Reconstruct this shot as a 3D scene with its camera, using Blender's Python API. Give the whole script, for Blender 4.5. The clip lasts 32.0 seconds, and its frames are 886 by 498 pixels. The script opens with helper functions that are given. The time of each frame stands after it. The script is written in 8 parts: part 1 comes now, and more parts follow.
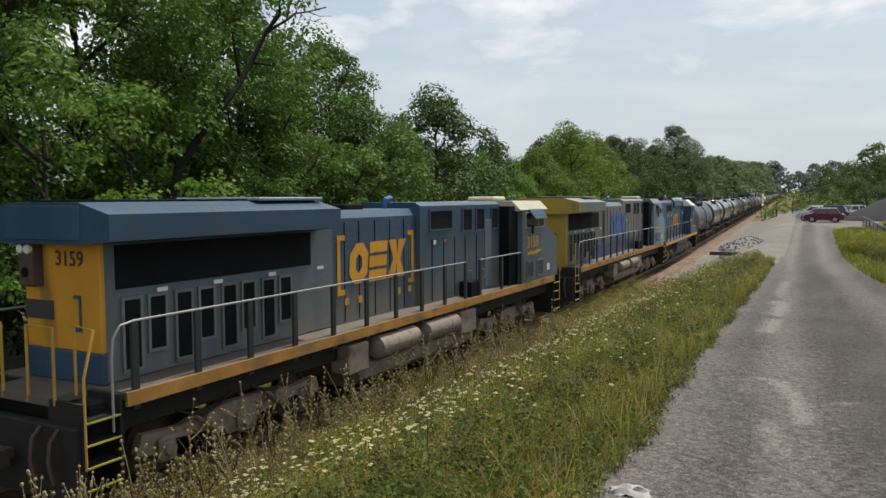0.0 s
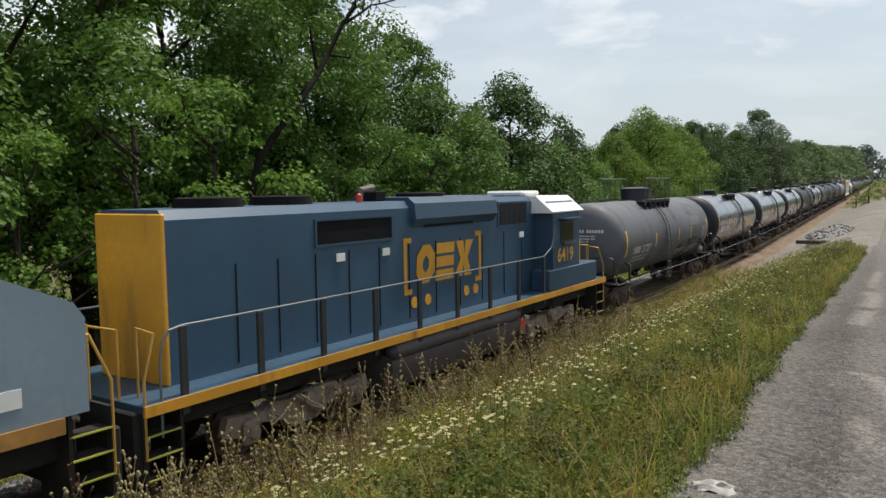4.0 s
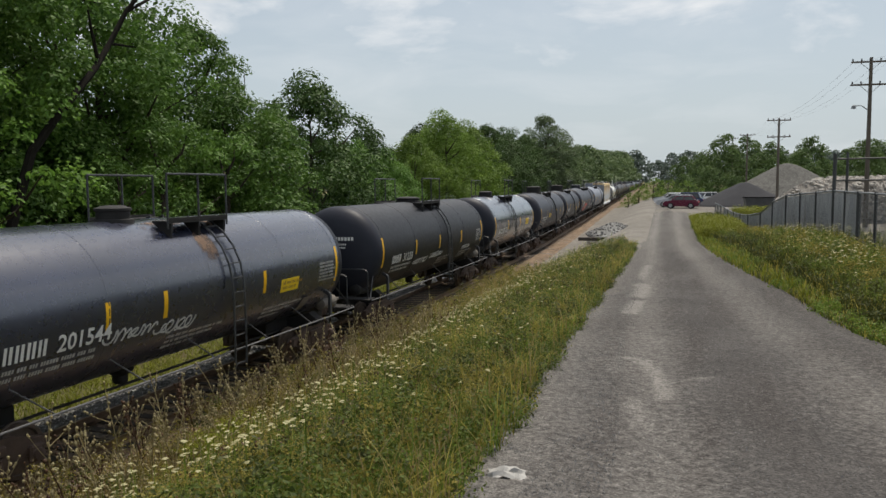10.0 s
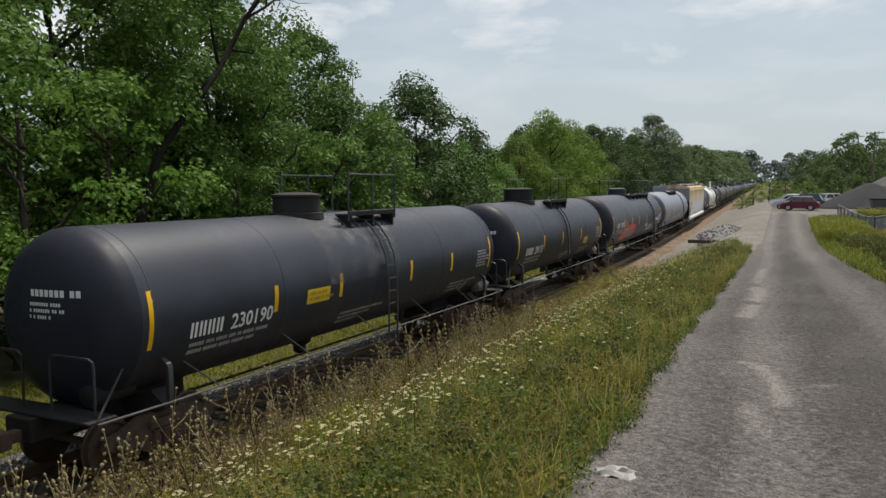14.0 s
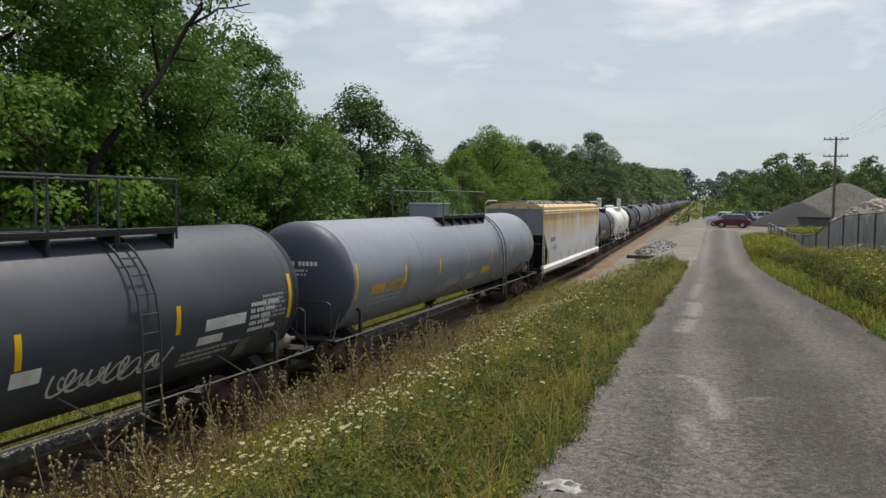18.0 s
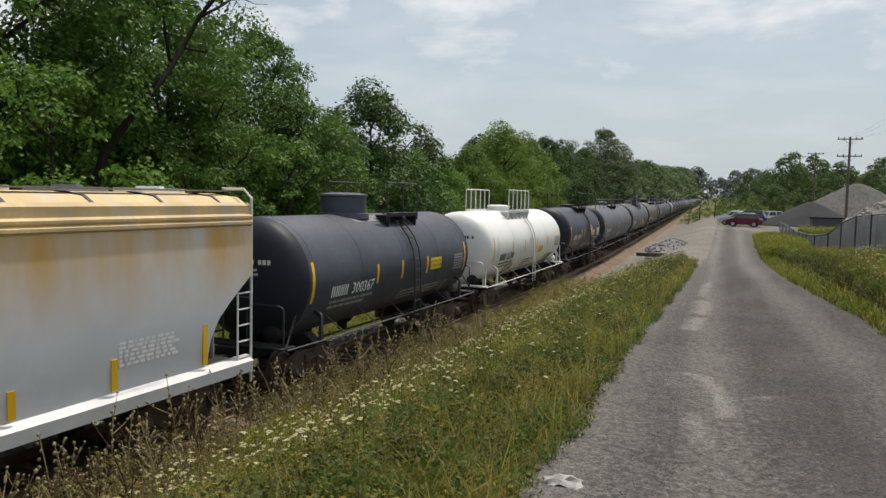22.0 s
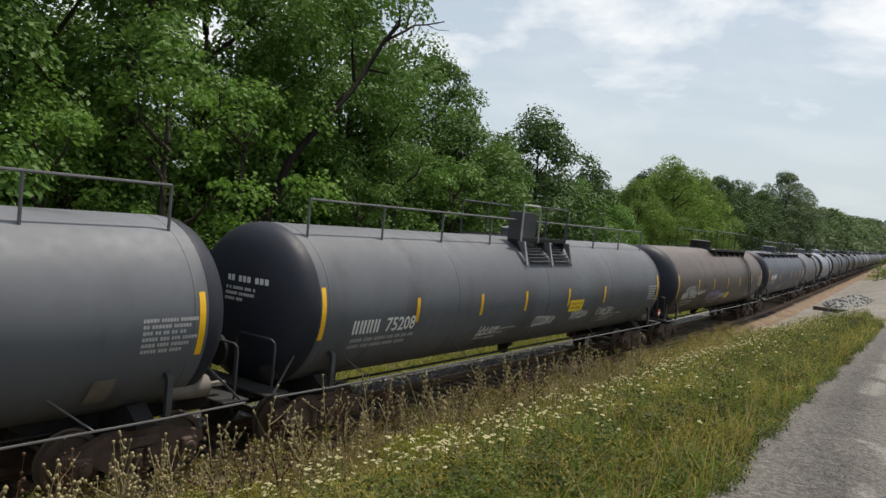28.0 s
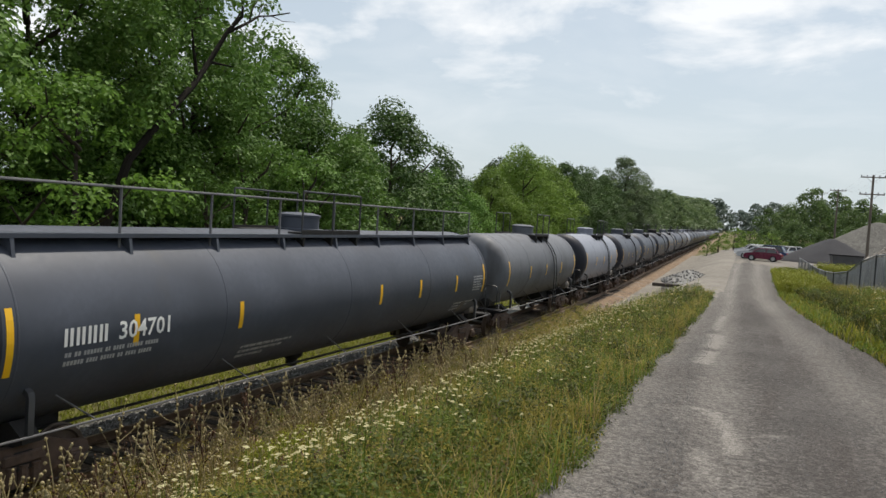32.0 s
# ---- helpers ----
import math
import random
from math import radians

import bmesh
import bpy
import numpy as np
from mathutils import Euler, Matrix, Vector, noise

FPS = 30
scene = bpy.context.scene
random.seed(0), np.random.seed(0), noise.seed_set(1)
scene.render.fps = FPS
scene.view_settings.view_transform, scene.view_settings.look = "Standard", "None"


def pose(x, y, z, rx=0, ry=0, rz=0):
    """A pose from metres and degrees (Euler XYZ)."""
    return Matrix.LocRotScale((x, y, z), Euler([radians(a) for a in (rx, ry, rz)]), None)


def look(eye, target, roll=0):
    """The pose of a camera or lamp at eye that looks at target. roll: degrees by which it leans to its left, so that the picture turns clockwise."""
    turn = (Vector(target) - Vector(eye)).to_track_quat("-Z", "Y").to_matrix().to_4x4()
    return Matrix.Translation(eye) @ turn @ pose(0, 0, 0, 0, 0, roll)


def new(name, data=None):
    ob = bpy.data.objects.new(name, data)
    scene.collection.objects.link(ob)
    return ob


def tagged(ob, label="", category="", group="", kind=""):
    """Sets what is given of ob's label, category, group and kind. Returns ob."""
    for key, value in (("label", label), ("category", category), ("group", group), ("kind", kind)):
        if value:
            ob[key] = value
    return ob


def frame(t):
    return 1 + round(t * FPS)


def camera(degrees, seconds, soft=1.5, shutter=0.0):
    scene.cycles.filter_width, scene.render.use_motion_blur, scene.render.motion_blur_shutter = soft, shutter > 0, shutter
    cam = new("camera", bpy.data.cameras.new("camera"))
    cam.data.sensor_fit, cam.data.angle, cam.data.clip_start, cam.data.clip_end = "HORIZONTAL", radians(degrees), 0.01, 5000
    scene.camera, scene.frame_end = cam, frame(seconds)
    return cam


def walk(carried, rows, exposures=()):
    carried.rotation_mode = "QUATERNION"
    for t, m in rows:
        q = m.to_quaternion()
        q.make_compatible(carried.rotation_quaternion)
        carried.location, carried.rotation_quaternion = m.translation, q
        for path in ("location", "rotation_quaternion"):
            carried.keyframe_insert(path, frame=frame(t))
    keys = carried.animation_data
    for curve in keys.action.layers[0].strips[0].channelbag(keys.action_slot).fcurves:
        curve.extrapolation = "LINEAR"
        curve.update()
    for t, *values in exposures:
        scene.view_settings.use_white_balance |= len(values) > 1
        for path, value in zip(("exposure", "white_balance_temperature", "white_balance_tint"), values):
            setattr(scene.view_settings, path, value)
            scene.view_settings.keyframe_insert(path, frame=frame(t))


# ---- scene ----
# The camera: held by hand above the road, turning with the train
cam = camera(60.0, 32.0)
EYE = 4.6
ROWS = [
    (0.0, 0.029, 0.015, 0.037, 28.64, -3.81, 0.30),
    (0.5, 0.030, 0.011, 0.039, 29.00, -3.87, 0.63),
    (1.0, 0.016, 0.013, 0.027, 29.37, -3.98, 0.61),
    (1.5, 0.023, -0.010, 0.042, 29.60, -4.02, 0.54),
    (2.0, 0.007, 0.008, 0.039, 29.85, -4.16, 0.55),
    (2.5, 0.024, 0.015, 0.050, 30.23, -4.27, 0.79),
    (4.5, -0.001, -0.005, 0.041, 35.10, -4.69, 0.82),
    (5.0, -0.002, -0.009, 0.031, 35.45, -4.80, 0.92),
    (5.5, -0.014, 0.006, 0.030, 35.80, -4.89, 0.88),
    (6.0, -0.018, -0.013, 0.021, 36.01, -4.97, 0.80),
    (6.5, -0.016, -0.030, 0.025, 36.06, -4.95, 0.84),
    (7.0, -0.014, -0.028, 0.014, 28.86, -5.06, 0.77),
    (7.5, -0.013, -0.004, 0.016, 25.01, -5.07, 0.59),
    (8.0, -0.024, -0.006, 0.024, 22.61, -5.05, 0.15),
    (8.5, -0.013, 0.017, 0.034, 22.24, -5.01, 0.03),
    (9.0, -0.004, 0.029, 0.040, 22.31, -4.96, -0.04),
    (9.5, 0.027, 0.033, 0.047, 20.43, -4.62, 0.36),
    (10.0, 0.024, 0.031, 0.052, 19.45, -4.75, 0.44),
    (10.5, 0.024, 0.049, 0.032, 19.48, -4.29, 0.56),
    (11.0, 0.012, 0.041, 0.034, 19.70, -3.92, 0.29),
    (11.5, 0.011, 0.029, 0.037, 19.98, -3.90, 0.22),
    (12.0, 0.015, 0.009, 0.029, 20.28, -3.91, 0.11),
    (12.5, 0.018, -0.003, 0.019, 20.57, -4.01, -0.11),
    (13.0, 0.012, -0.004, 0.012, 20.85, -4.28, -0.23),
    (13.5, -0.010, 0.006, -0.003, 21.33, -4.33, -0.23),
    (14.0, -0.017, -0.015, -0.010, 27.12, -4.58, 0.44),
    (14.5, -0.031, -0.046, -0.005, 29.33, -5.20, 0.86),
    (16.5, -0.031, -0.040, 0.007, 26.46, -3.18, -0.15),
    (17.0, -0.051, -0.046, 0.022, 26.56, -3.38, -0.12),
    (17.5, -0.084, -0.061, 0.004, 24.60, -3.51, -0.17),
    (18.0, -0.069, -0.050, 0.004, 22.87, -3.60, -0.40),
    (18.5, -0.032, -0.023, -0.019, 22.38, -3.75, -0.98),
    (19.0, -0.005, -0.070, -0.004, 22.54, -3.92, -1.24),
    (19.5, -0.007, -0.050, -0.019, 22.60, -4.05, -1.64),
    (20.0, -0.014, -0.033, -0.025, 22.81, -4.10, -1.53),
    (20.5, -0.029, -0.021, -0.028, 23.07, -4.15, -1.52),
    (21.0, -0.041, -0.011, -0.025, 23.21, -4.17, -1.50),
    (21.5, -0.044, -0.007, -0.023, 23.38, -4.03, -1.50),
    (22.0, -0.041, 0.006, -0.024, 23.65, -3.98, -1.20),
    (22.5, -0.014, -0.021, -0.020, 23.89, -3.98, -1.09),
    (23.0, 0.029, 0.010, -0.018, 24.02, -4.04, -0.76),
    (23.5, 0.084, 0.047, -0.041, 23.76, -4.12, -0.86),
    (24.0, 0.073, 0.040, -0.053, 19.80, -3.84, -1.75),
    (24.5, 0.081, 0.059, -0.046, 18.44, -3.12, -3.16),
    (25.0, 0.107, 0.097, -0.050, 21.67, -3.03, -3.74),
    (25.5, 0.055, 0.038, -0.061, 27.56, -3.39, -4.33),
    (26.0, 0.001, 0.009, -0.082, 33.63, -2.48, -5.84),
    (26.5, -0.037, -0.030, -0.069, 35.00, -2.54, -6.24),
    (28.5, -0.020, -0.012, -0.076, 36.34, -2.67, -4.90),
    (29.0, -0.020, -0.001, -0.070, 36.65, -2.63, -3.51),
    (29.5, 0.004, 0.006, -0.054, 36.28, -2.62, -2.46),
    (30.0, 0.015, 0.024, -0.032, 34.82, -2.62, -2.27),
    (30.5, 0.010, 0.030, -0.035, 34.98, -2.70, -2.39),
    (31.0, 0.000, -0.026, -0.020, 34.70, -2.78, -2.94),
    (31.5, 0.009, -0.001, 0.001, 27.37, -2.58, -3.43),
    (32.0, 0.025, -0.002, 0.008, 25.02, -2.49, -3.59),
]
EXPOSURES = [(0, 0.05), (4, 0.12), (6.5, 0.17), (9, -0.03), (11, -0.13), (13, -0.11), (17, -0.06), (22, -0.11), (24.5, -0.21), (26, -0.03), (29, 0.09), (31, 0.11), (32, 0.12)]
walk(cam, [(t, pose(x, y, EYE + z, 90 + pitch, roll, yaw)) for t, x, y, z, yaw, pitch, roll in ROWS], EXPOSURES)

# The sky, hazy with thin clouds, and the high sun
SUN = Vector((0.07, 0.40, 0.915)).normalized()
world = bpy.data.worlds.new("sky")
scene.world = world
world.use_nodes = True
wt = world.node_tree
wt.nodes.clear()


def wnode(kind, **kw):
    n = wt.nodes.new(kind)
    for k, v in kw.items():
        n.inputs[k].default_value = v
    return n


sky = wt.nodes.new("ShaderNodeTexSky")
sky.sky_type = "NISHITA"
sky.sun_disc = False
sky.sun_elevation = math.asin(SUN.z)
sky.sun_rotation = math.atan2(SUN.x, SUN.y)
sky.air_density, sky.dust_density, sky.ozone_density = 1.0, 3.0, 1.5
where = wt.nodes.new("ShaderNodeTexCoord")
split = wt.nodes.new("ShaderNodeSeparateXYZ")
wt.links.new(where.outputs["Generated"], split.inputs[0])
rise = wnode("ShaderNodeMath")
rise.operation = "ADD"
rise.inputs[1].default_value = 0.16
wt.links.new(split.outputs[2], rise.inputs[0])
flat = []
for k in (0, 1):
    d = wt.nodes.new("ShaderNodeMath")
    d.operation = "DIVIDE"
    wt.links.new(split.outputs[k], d.inputs[0])
    wt.links.new(rise.outputs[0], d.inputs[1])
    flat.append(d)
plane = wt.nodes.new("ShaderNodeCombineXYZ")
for k in (0, 1):
    wt.links.new(flat[k].outputs[0], plane.inputs[k])
puffs = wnode("ShaderNodeTexNoise", Scale=1.15, Detail=9.0, Roughness=0.56, Distortion=0.4)
wt.links.new(plane.outputs[0], puffs.inputs["Vector"])
cut = wt.nodes.new("ShaderNodeMapRange")
cut.inputs["From Min"].default_value, cut.inputs["From Max"].default_value, cut.inputs["To Max"].default_value = 0.48, 0.85, 0.45
wt.links.new(puffs.outputs["Fac"], cut.inputs["Value"])
# rounder heaped clouds, higher up
stretch = wt.nodes.new("ShaderNodeMapping")
stretch.inputs["Scale"].default_value, stretch.inputs["Location"].default_value = (5.2, 5.2, 12.0), (1.3, 0.4, 0.2)
wt.links.new(where.outputs["Generated"], stretch.inputs[0])
heaps = wnode("ShaderNodeTexNoise", Scale=1.0, Detail=7.0, Roughness=0.55, Distortion=0.2)
wt.links.new(stretch.outputs[0], heaps.inputs["Vector"])
high = wt.nodes.new("ShaderNodeMapRange")
high.inputs["From Min"].default_value, high.inputs["From Max"].default_value = 0.11, 0.21
high.inputs["To Min"].default_value, high.inputs["To Max"].default_value = -0.17, 0.055
wt.links.new(split.outputs[2], high.inputs["Value"])
raised = wnode("ShaderNodeMath")
wt.links.new(heaps.outputs["Fac"], raised.inputs[0])
wt.links.new(high.outputs[0], raised.inputs[1])
heap_cut = wt.nodes.new("ShaderNodeMapRange")
heap_cut.inputs["From Min"].default_value, heap_cut.inputs["From Max"].default_value = 0.49, 0.66
wt.links.new(raised.outputs[0], heap_cut.inputs["Value"])
both = wnode("ShaderNodeMath")
both.operation = "MAXIMUM"
wt.links.new(cut.outputs[0], both.inputs[0])
wt.links.new(heap_cut.outputs[0], both.inputs[1])
veil = wt.nodes.new("ShaderNodeMapRange")
veil.inputs["From Min"].default_value, veil.inputs["From Max"].default_value = 0.0, 0.80
veil.inputs["To Min"].default_value, veil.inputs["To Max"].default_value = 0.80, 0.12
wt.links.new(split.outputs[2], veil.inputs["Value"])
haze = wt.nodes.new("ShaderNodeMix")
haze.data_type = "RGBA"
haze.inputs["B"].default_value = (6.1, 6.9, 7.35, 1)
wt.links.new(veil.outputs[0], haze.inputs["Factor"])
wt.links.new(sky.outputs[0], haze.inputs["A"])
cloud = wt.nodes.new("ShaderNodeMix")
cloud.data_type = "RGBA"
cloud.inputs["B"].default_value = (8.4, 8.6, 8.8, 1)
wt.links.new(both.outputs[0], cloud.inputs["Factor"])
wt.links.new(haze.outputs["Result"], cloud.inputs["A"])
back = wnode("ShaderNodeBackground", Strength=0.107)
wt.links.new(cloud.outputs["Result"], back.inputs["Color"])
wout = wt.nodes.new("ShaderNodeOutputWorld")
wt.links.new(back.outputs[0], wout.inputs[0])

sun = new("sun", bpy.data.lights.new("sun", "SUN"))
sun.data.energy, sun.data.angle, sun.data.color = 4.1, radians(1.0), (1.0, 0.93, 0.81)
sun.matrix_world = look(SUN * 50, (0, 0, 0))
scene.view_settings.exposure = 0.0


# ---- materials ----
def mat(name, col, rough=0.6, metal=0.0, var=0.22, scale=2.0, bump=0.1, bscale=40.0, dirt=None, stretch=(1, 1, 1), spec=0.5, lift=0.08, speck=None, dust=None, fade=None):
    """A painted, worn or earthen surface: colour varied at two scales, optional dirt or painted shade (colour, share,
    scale, stretch), fine relief.
    """
    m = bpy.data.materials.new(name)
    m.use_nodes = True
    nt = m.node_tree
    b = nt.nodes["Principled BSDF"]
    b.inputs["Roughness"].default_value, b.inputs["Metallic"].default_value = rough, metal
    b.inputs["Specular IOR Level"].default_value = spec
    tc = nt.nodes.new("ShaderNodeTexCoord")
    mp = nt.nodes.new("ShaderNodeMapping")
    mp.inputs["Scale"].default_value = stretch
    nt.links.new(tc.outputs["Object"], mp.inputs[0])

    def grain(sc, detail, src):
        n = nt.nodes.new("ShaderNodeTexNoise")
        n.inputs["Scale"].default_value, n.inputs["Detail"].default_value = sc, detail
        nt.links.new(src, n.inputs["Vector"])
        return n.outputs["Fac"]

    def blend(fac, a, c, kind="MIX"):
        n = nt.nodes.new("ShaderNodeMix")
        n.data_type, n.blend_type = "RGBA", kind
        for sock, val in (("Factor", fac), ("A", a), ("B", c)):
            if isinstance(val, (tuple, list, float, int)):
                n.inputs[sock].default_value = val if isinstance(val, (float, int)) else (*val[:3], 1)
            else:
                nt.links.new(val, n.inputs[sock])
        return n.outputs["Result"]

    def ramp(fac, lo, hi):
        n = nt.nodes.new("ShaderNodeMapRange")
        n.inputs["From Min"].default_value, n.inputs["From Max"].default_value = lo, hi
        nt.links.new(fac, n.inputs["Value"])
        return n.outputs[0]

    big, small = grain(scale, 4, mp.outputs[0]), grain(scale * 11, 5, mp.outputs[0])
    c = blend(ramp(big, 0.3, 0.7), [x * (1 - var) for x in col], [min(1, x * (1 + var)) for x in col])
    c = blend(ramp(small, 0.35, 0.65), c, blend(0.5, c, [min(1, x * (1 - var * 0.5) + lift * var * 0.1) for x in col]))
    if dirt:
        dcol, share, dscale, dstretch = dirt
        mp2 = nt.nodes.new("ShaderNodeMapping")
        mp2.inputs["Scale"].default_value = dstretch
        nt.links.new(tc.outputs["Object"], mp2.inputs[0])
        amount = ramp(grain(dscale, 6, mp2.outputs[0]), 0.78 - share * 0.5, 0.95 - share * 0.4)
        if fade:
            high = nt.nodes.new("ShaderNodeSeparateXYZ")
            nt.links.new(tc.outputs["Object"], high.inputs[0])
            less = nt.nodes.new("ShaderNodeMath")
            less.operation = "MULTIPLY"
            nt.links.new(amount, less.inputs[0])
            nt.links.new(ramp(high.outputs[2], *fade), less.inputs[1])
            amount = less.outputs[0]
        c = blend(amount, c, dcol)
    if dust:
        at = nt.nodes.new("ShaderNodeAttribute")
        at.attribute_name = "dust"
        rough_edge = nt.nodes.new("ShaderNodeMath")
        rough_edge.operation = "MULTIPLY_ADD"
        rough_edge.inputs[1].default_value = 1.3
        nt.links.new(grain(11.0, 8, tc.outputs["Object"]), rough_edge.inputs[0])
        nt.links.new(at.outputs["Fac"], rough_edge.inputs[2])
        c = blend(ramp(rough_edge.outputs[0], 0.72, 1.45), c, dust)
    for size, much in speck or ():
        vo = nt.nodes.new("ShaderNodeTexVoronoi")
        vo.inputs["Scale"].default_value = size
        nt.links.new(tc.outputs["Object"], vo.inputs["Vector"])
        chip = nt.nodes.new("ShaderNodeMapRange")
        chip.inputs["To Min"].default_value, chip.inputs["To Max"].default_value = 1 - much, 1 + much
        nt.links.new(vo.outputs["Color"], chip.inputs["Value"])
        c = blend(1.0, c, chip.outputs[0], "MULTIPLY")
    oi = nt.nodes.new("ShaderNodeObjectInfo")
    tone = nt.nodes.new("ShaderNodeMapRange")
    tone.inputs["To Min"].default_value, tone.inputs["To Max"].default_value = 0.9, 1.1
    nt.links.new(oi.outputs["Random"], tone.inputs["Value"])
    hsv = nt.nodes.new("ShaderNodeHueSaturation")
    nt.links.new(tone.outputs[0], hsv.inputs["Value"])
    nt.links.new(c, hsv.inputs["Color"])
    nt.links.new(hsv.outputs[0], b.inputs["Base Color"])
    rr = nt.nodes.new("ShaderNodeMapRange")
    rr.inputs["To Min"].default_value, rr.inputs["To Max"].default_value = max(0.05, rough - 0.1), min(1, rough + 0.12)
    nt.links.new(small, rr.inputs["Value"])
    nt.links.new(rr.outputs[0], b.inputs["Roughness"])
    if bump:
        bp = nt.nodes.new("ShaderNodeBump")
        bp.inputs["Strength"].default_value, bp.inputs["Distance"].default_value = bump, 0.02
        nt.links.new(grain(bscale, 4, tc.outputs["Object"]), bp.inputs["Height"])
        nt.links.new(bp.outputs[0], b.inputs["Normal"])
    return m


def leafy(name, dark, light, glow=0.35, rough=0.55):
    """Leaves and blades: each one its own tone, light passing through."""
    m = bpy.data.materials.new(name)
    m.use_nodes = True
    nt = m.node_tree
    b = nt.nodes["Principled BSDF"]
    geo = nt.nodes.new("ShaderNodeNewGeometry")
    mix = nt.nodes.new("ShaderNodeMix")
    mix.data_type = "RGBA"
    mix.inputs["A"].default_value, mix.inputs["B"].default_value = (*dark, 1), (*light, 1)
    tc = nt.nodes.new("ShaderNodeTexCoord")
    n = nt.nodes.new("ShaderNodeTexNoise")
    n.inputs["Scale"].default_value, n.inputs["Detail"].default_value = 0.45, 3
    nt.links.new(tc.outputs["Object"], n.inputs["Vector"])
    add = nt.nodes.new("ShaderNodeMath")
    add.operation, add.inputs[1].default_value = "MULTIPLY_ADD", 0.55
    nt.links.new(geo.outputs["Random Per Island"], add.inputs[0])
    sub = nt.nodes.new("ShaderNodeMapRange")
    sub.inputs["From Min"].default_value, sub.inputs["From Max"].default_value = 0.32, 0.68
    sub.inputs["To Max"].default_value = 0.5
    nt.links.new(n.outputs["Fac"], sub.inputs["Value"])
    nt.links.new(sub.outputs[0], add.inputs[2])
    nt.links.new(add.outputs[0], mix.inputs["Factor"])
    oi = nt.nodes.new("ShaderNodeObjectInfo")
    tone = nt.nodes.new("ShaderNodeMapRange")
    tone.inputs["To Min"].default_value, tone.inputs["To Max"].default_value = 0.82, 1.18
    nt.links.new(oi.outputs["Random"], tone.inputs["Value"])
    hsv = nt.nodes.new("ShaderNodeHueSaturation")
    nt.links.new(tone.outputs[0], hsv.inputs["Value"])
    nt.links.new(mix.outputs["Result"], hsv.inputs["Color"])
    nt.links.new(hsv.outputs[0], b.inputs["Base Color"])
    b.inputs["Roughness"].default_value = rough
    b.inputs["Specular IOR Level"].default_value = 0.2
    tr = nt.nodes.new("ShaderNodeBsdfTranslucent")
    nt.links.new(hsv.outputs[0], tr.inputs["Color"])
    ms = nt.nodes.new("ShaderNodeMixShader")
    ms.inputs[0].default_value = glow
    nt.links.new(b.outputs[0], ms.inputs[1])
    nt.links.new(tr.outputs[0], ms.inputs[2])
    nt.links.new(ms.outputs[0], nt.nodes["Material Output"].inputs[0])
    return m


V_STREAK = (1.0, 1.6, 0.18)
def lacquered(m, weight=1.0, rough=0.20, ior=1.7):
    """A clear glossy coat over a paint."""
    b = m.node_tree.nodes["Principled BSDF"]
    b.inputs["Coat Weight"].default_value, b.inputs["Coat Roughness"].default_value, b.inputs["Coat IOR"].default_value = weight, rough, ior
    return m


GRAPHITE = mat("graphite_paint", (0.061, 0.069, 0.090), 0.52, spec=0.35, bump=0.03, var=0.25, scale=0.7, dirt=((0.064, 0.064, 0.066), 0.35, 0.9, (1, 1, 0.5)))
BLACK_GLOSS = lacquered(mat("black_gloss_paint", (0.0228, 0.0270, 0.0500), 0.28, spec=0.5, bump=0.02, var=0.25, scale=0.6, dirt=((0.040, 0.040, 0.044), 0.3, 0.8, (1, 1, 0.4))))
BLACK_MATT = mat("black_matt_paint", (0.028, 0.032, 0.046), 0.46, spec=0.4, bump=0.03, var=0.25, scale=0.7, dirt=((0.050, 0.050, 0.051), 0.35, 0.8, (1, 1, 0.4)))
JET = mat("jet_black_paint", (0.014, 0.015, 0.020), 0.48, spec=0.35, bump=0.03, var=0.25, scale=0.7, dirt=((0.024, 0.024, 0.026), 0.3, 0.8, (1, 1, 0.4)))
STEEL_GREY = mat("steel_grey_paint", (0.115, 0.122, 0.138), 0.58, spec=0.3, bump=0.03, var=0.18, scale=0.5, dirt=((0.055, 0.054, 0.054), 0.4, 0.9, (1, 1, 0.3)))
PALE_GREY = mat("pale_grey_paint", (0.22, 0.238, 0.285), 0.52, spec=0.3, bump=0.03, var=0.12, scale=0.5, dirt=((0.13, 0.125, 0.12), 0.35, 1.0, (1, 1, 0.3)))
# the near-black that fades in below z 3.1 is underside shade, coloured in
BROWN = mat("brown_paint_shaded_low", (0.074, 0.052, 0.043), 0.45, bump=0.04, var=0.25, scale=0.6, dirt=((0.026, 0.025, 0.026), 1.1, 0.9, (1, 1, 0.35)), fade=(3.1, 2.1))
WHITE = mat("white_tank_paint", (0.72, 0.715, 0.69), 0.38, bump=0.02, var=0.05, scale=0.6, dirt=((0.42, 0.38, 0.31), 0.24, 1.1, (1, 1, 0.25)))
HOPPER = mat("hopper_pale_paint", (0.70, 0.715, 0.735), 0.55, bump=0.03, var=0.1, scale=0.5, dirt=((0.62, 0.37, 0.10), 0.95, 0.75, (1, 1.1, 0.30)), fade=(2.3, 3.6))
HOPPER_RUST = mat("hopper_rust_band", (0.56, 0.41, 0.21), 0.65, bump=0.05, var=0.25, scale=1.2, dirt=((0.42, 0.39, 0.35), 0.5, 1.4, (1, 1.4, 0.2)))
HOPPER_WHITE = mat("hopper_sill_white", (0.72, 0.72, 0.72), 0.5, var=0.1, dirt=((0.3, 0.26, 0.2), 0.3, 2, V_STREAK))
HOPPER_END = mat("hopper_end_grey", (0.22, 0.235, 0.26), 0.6, var=0.15)
UNDER = mat("sooty_underframe", (0.013, 0.012, 0.012), 0.8, bump=0.2, var=0.4, scale=3)
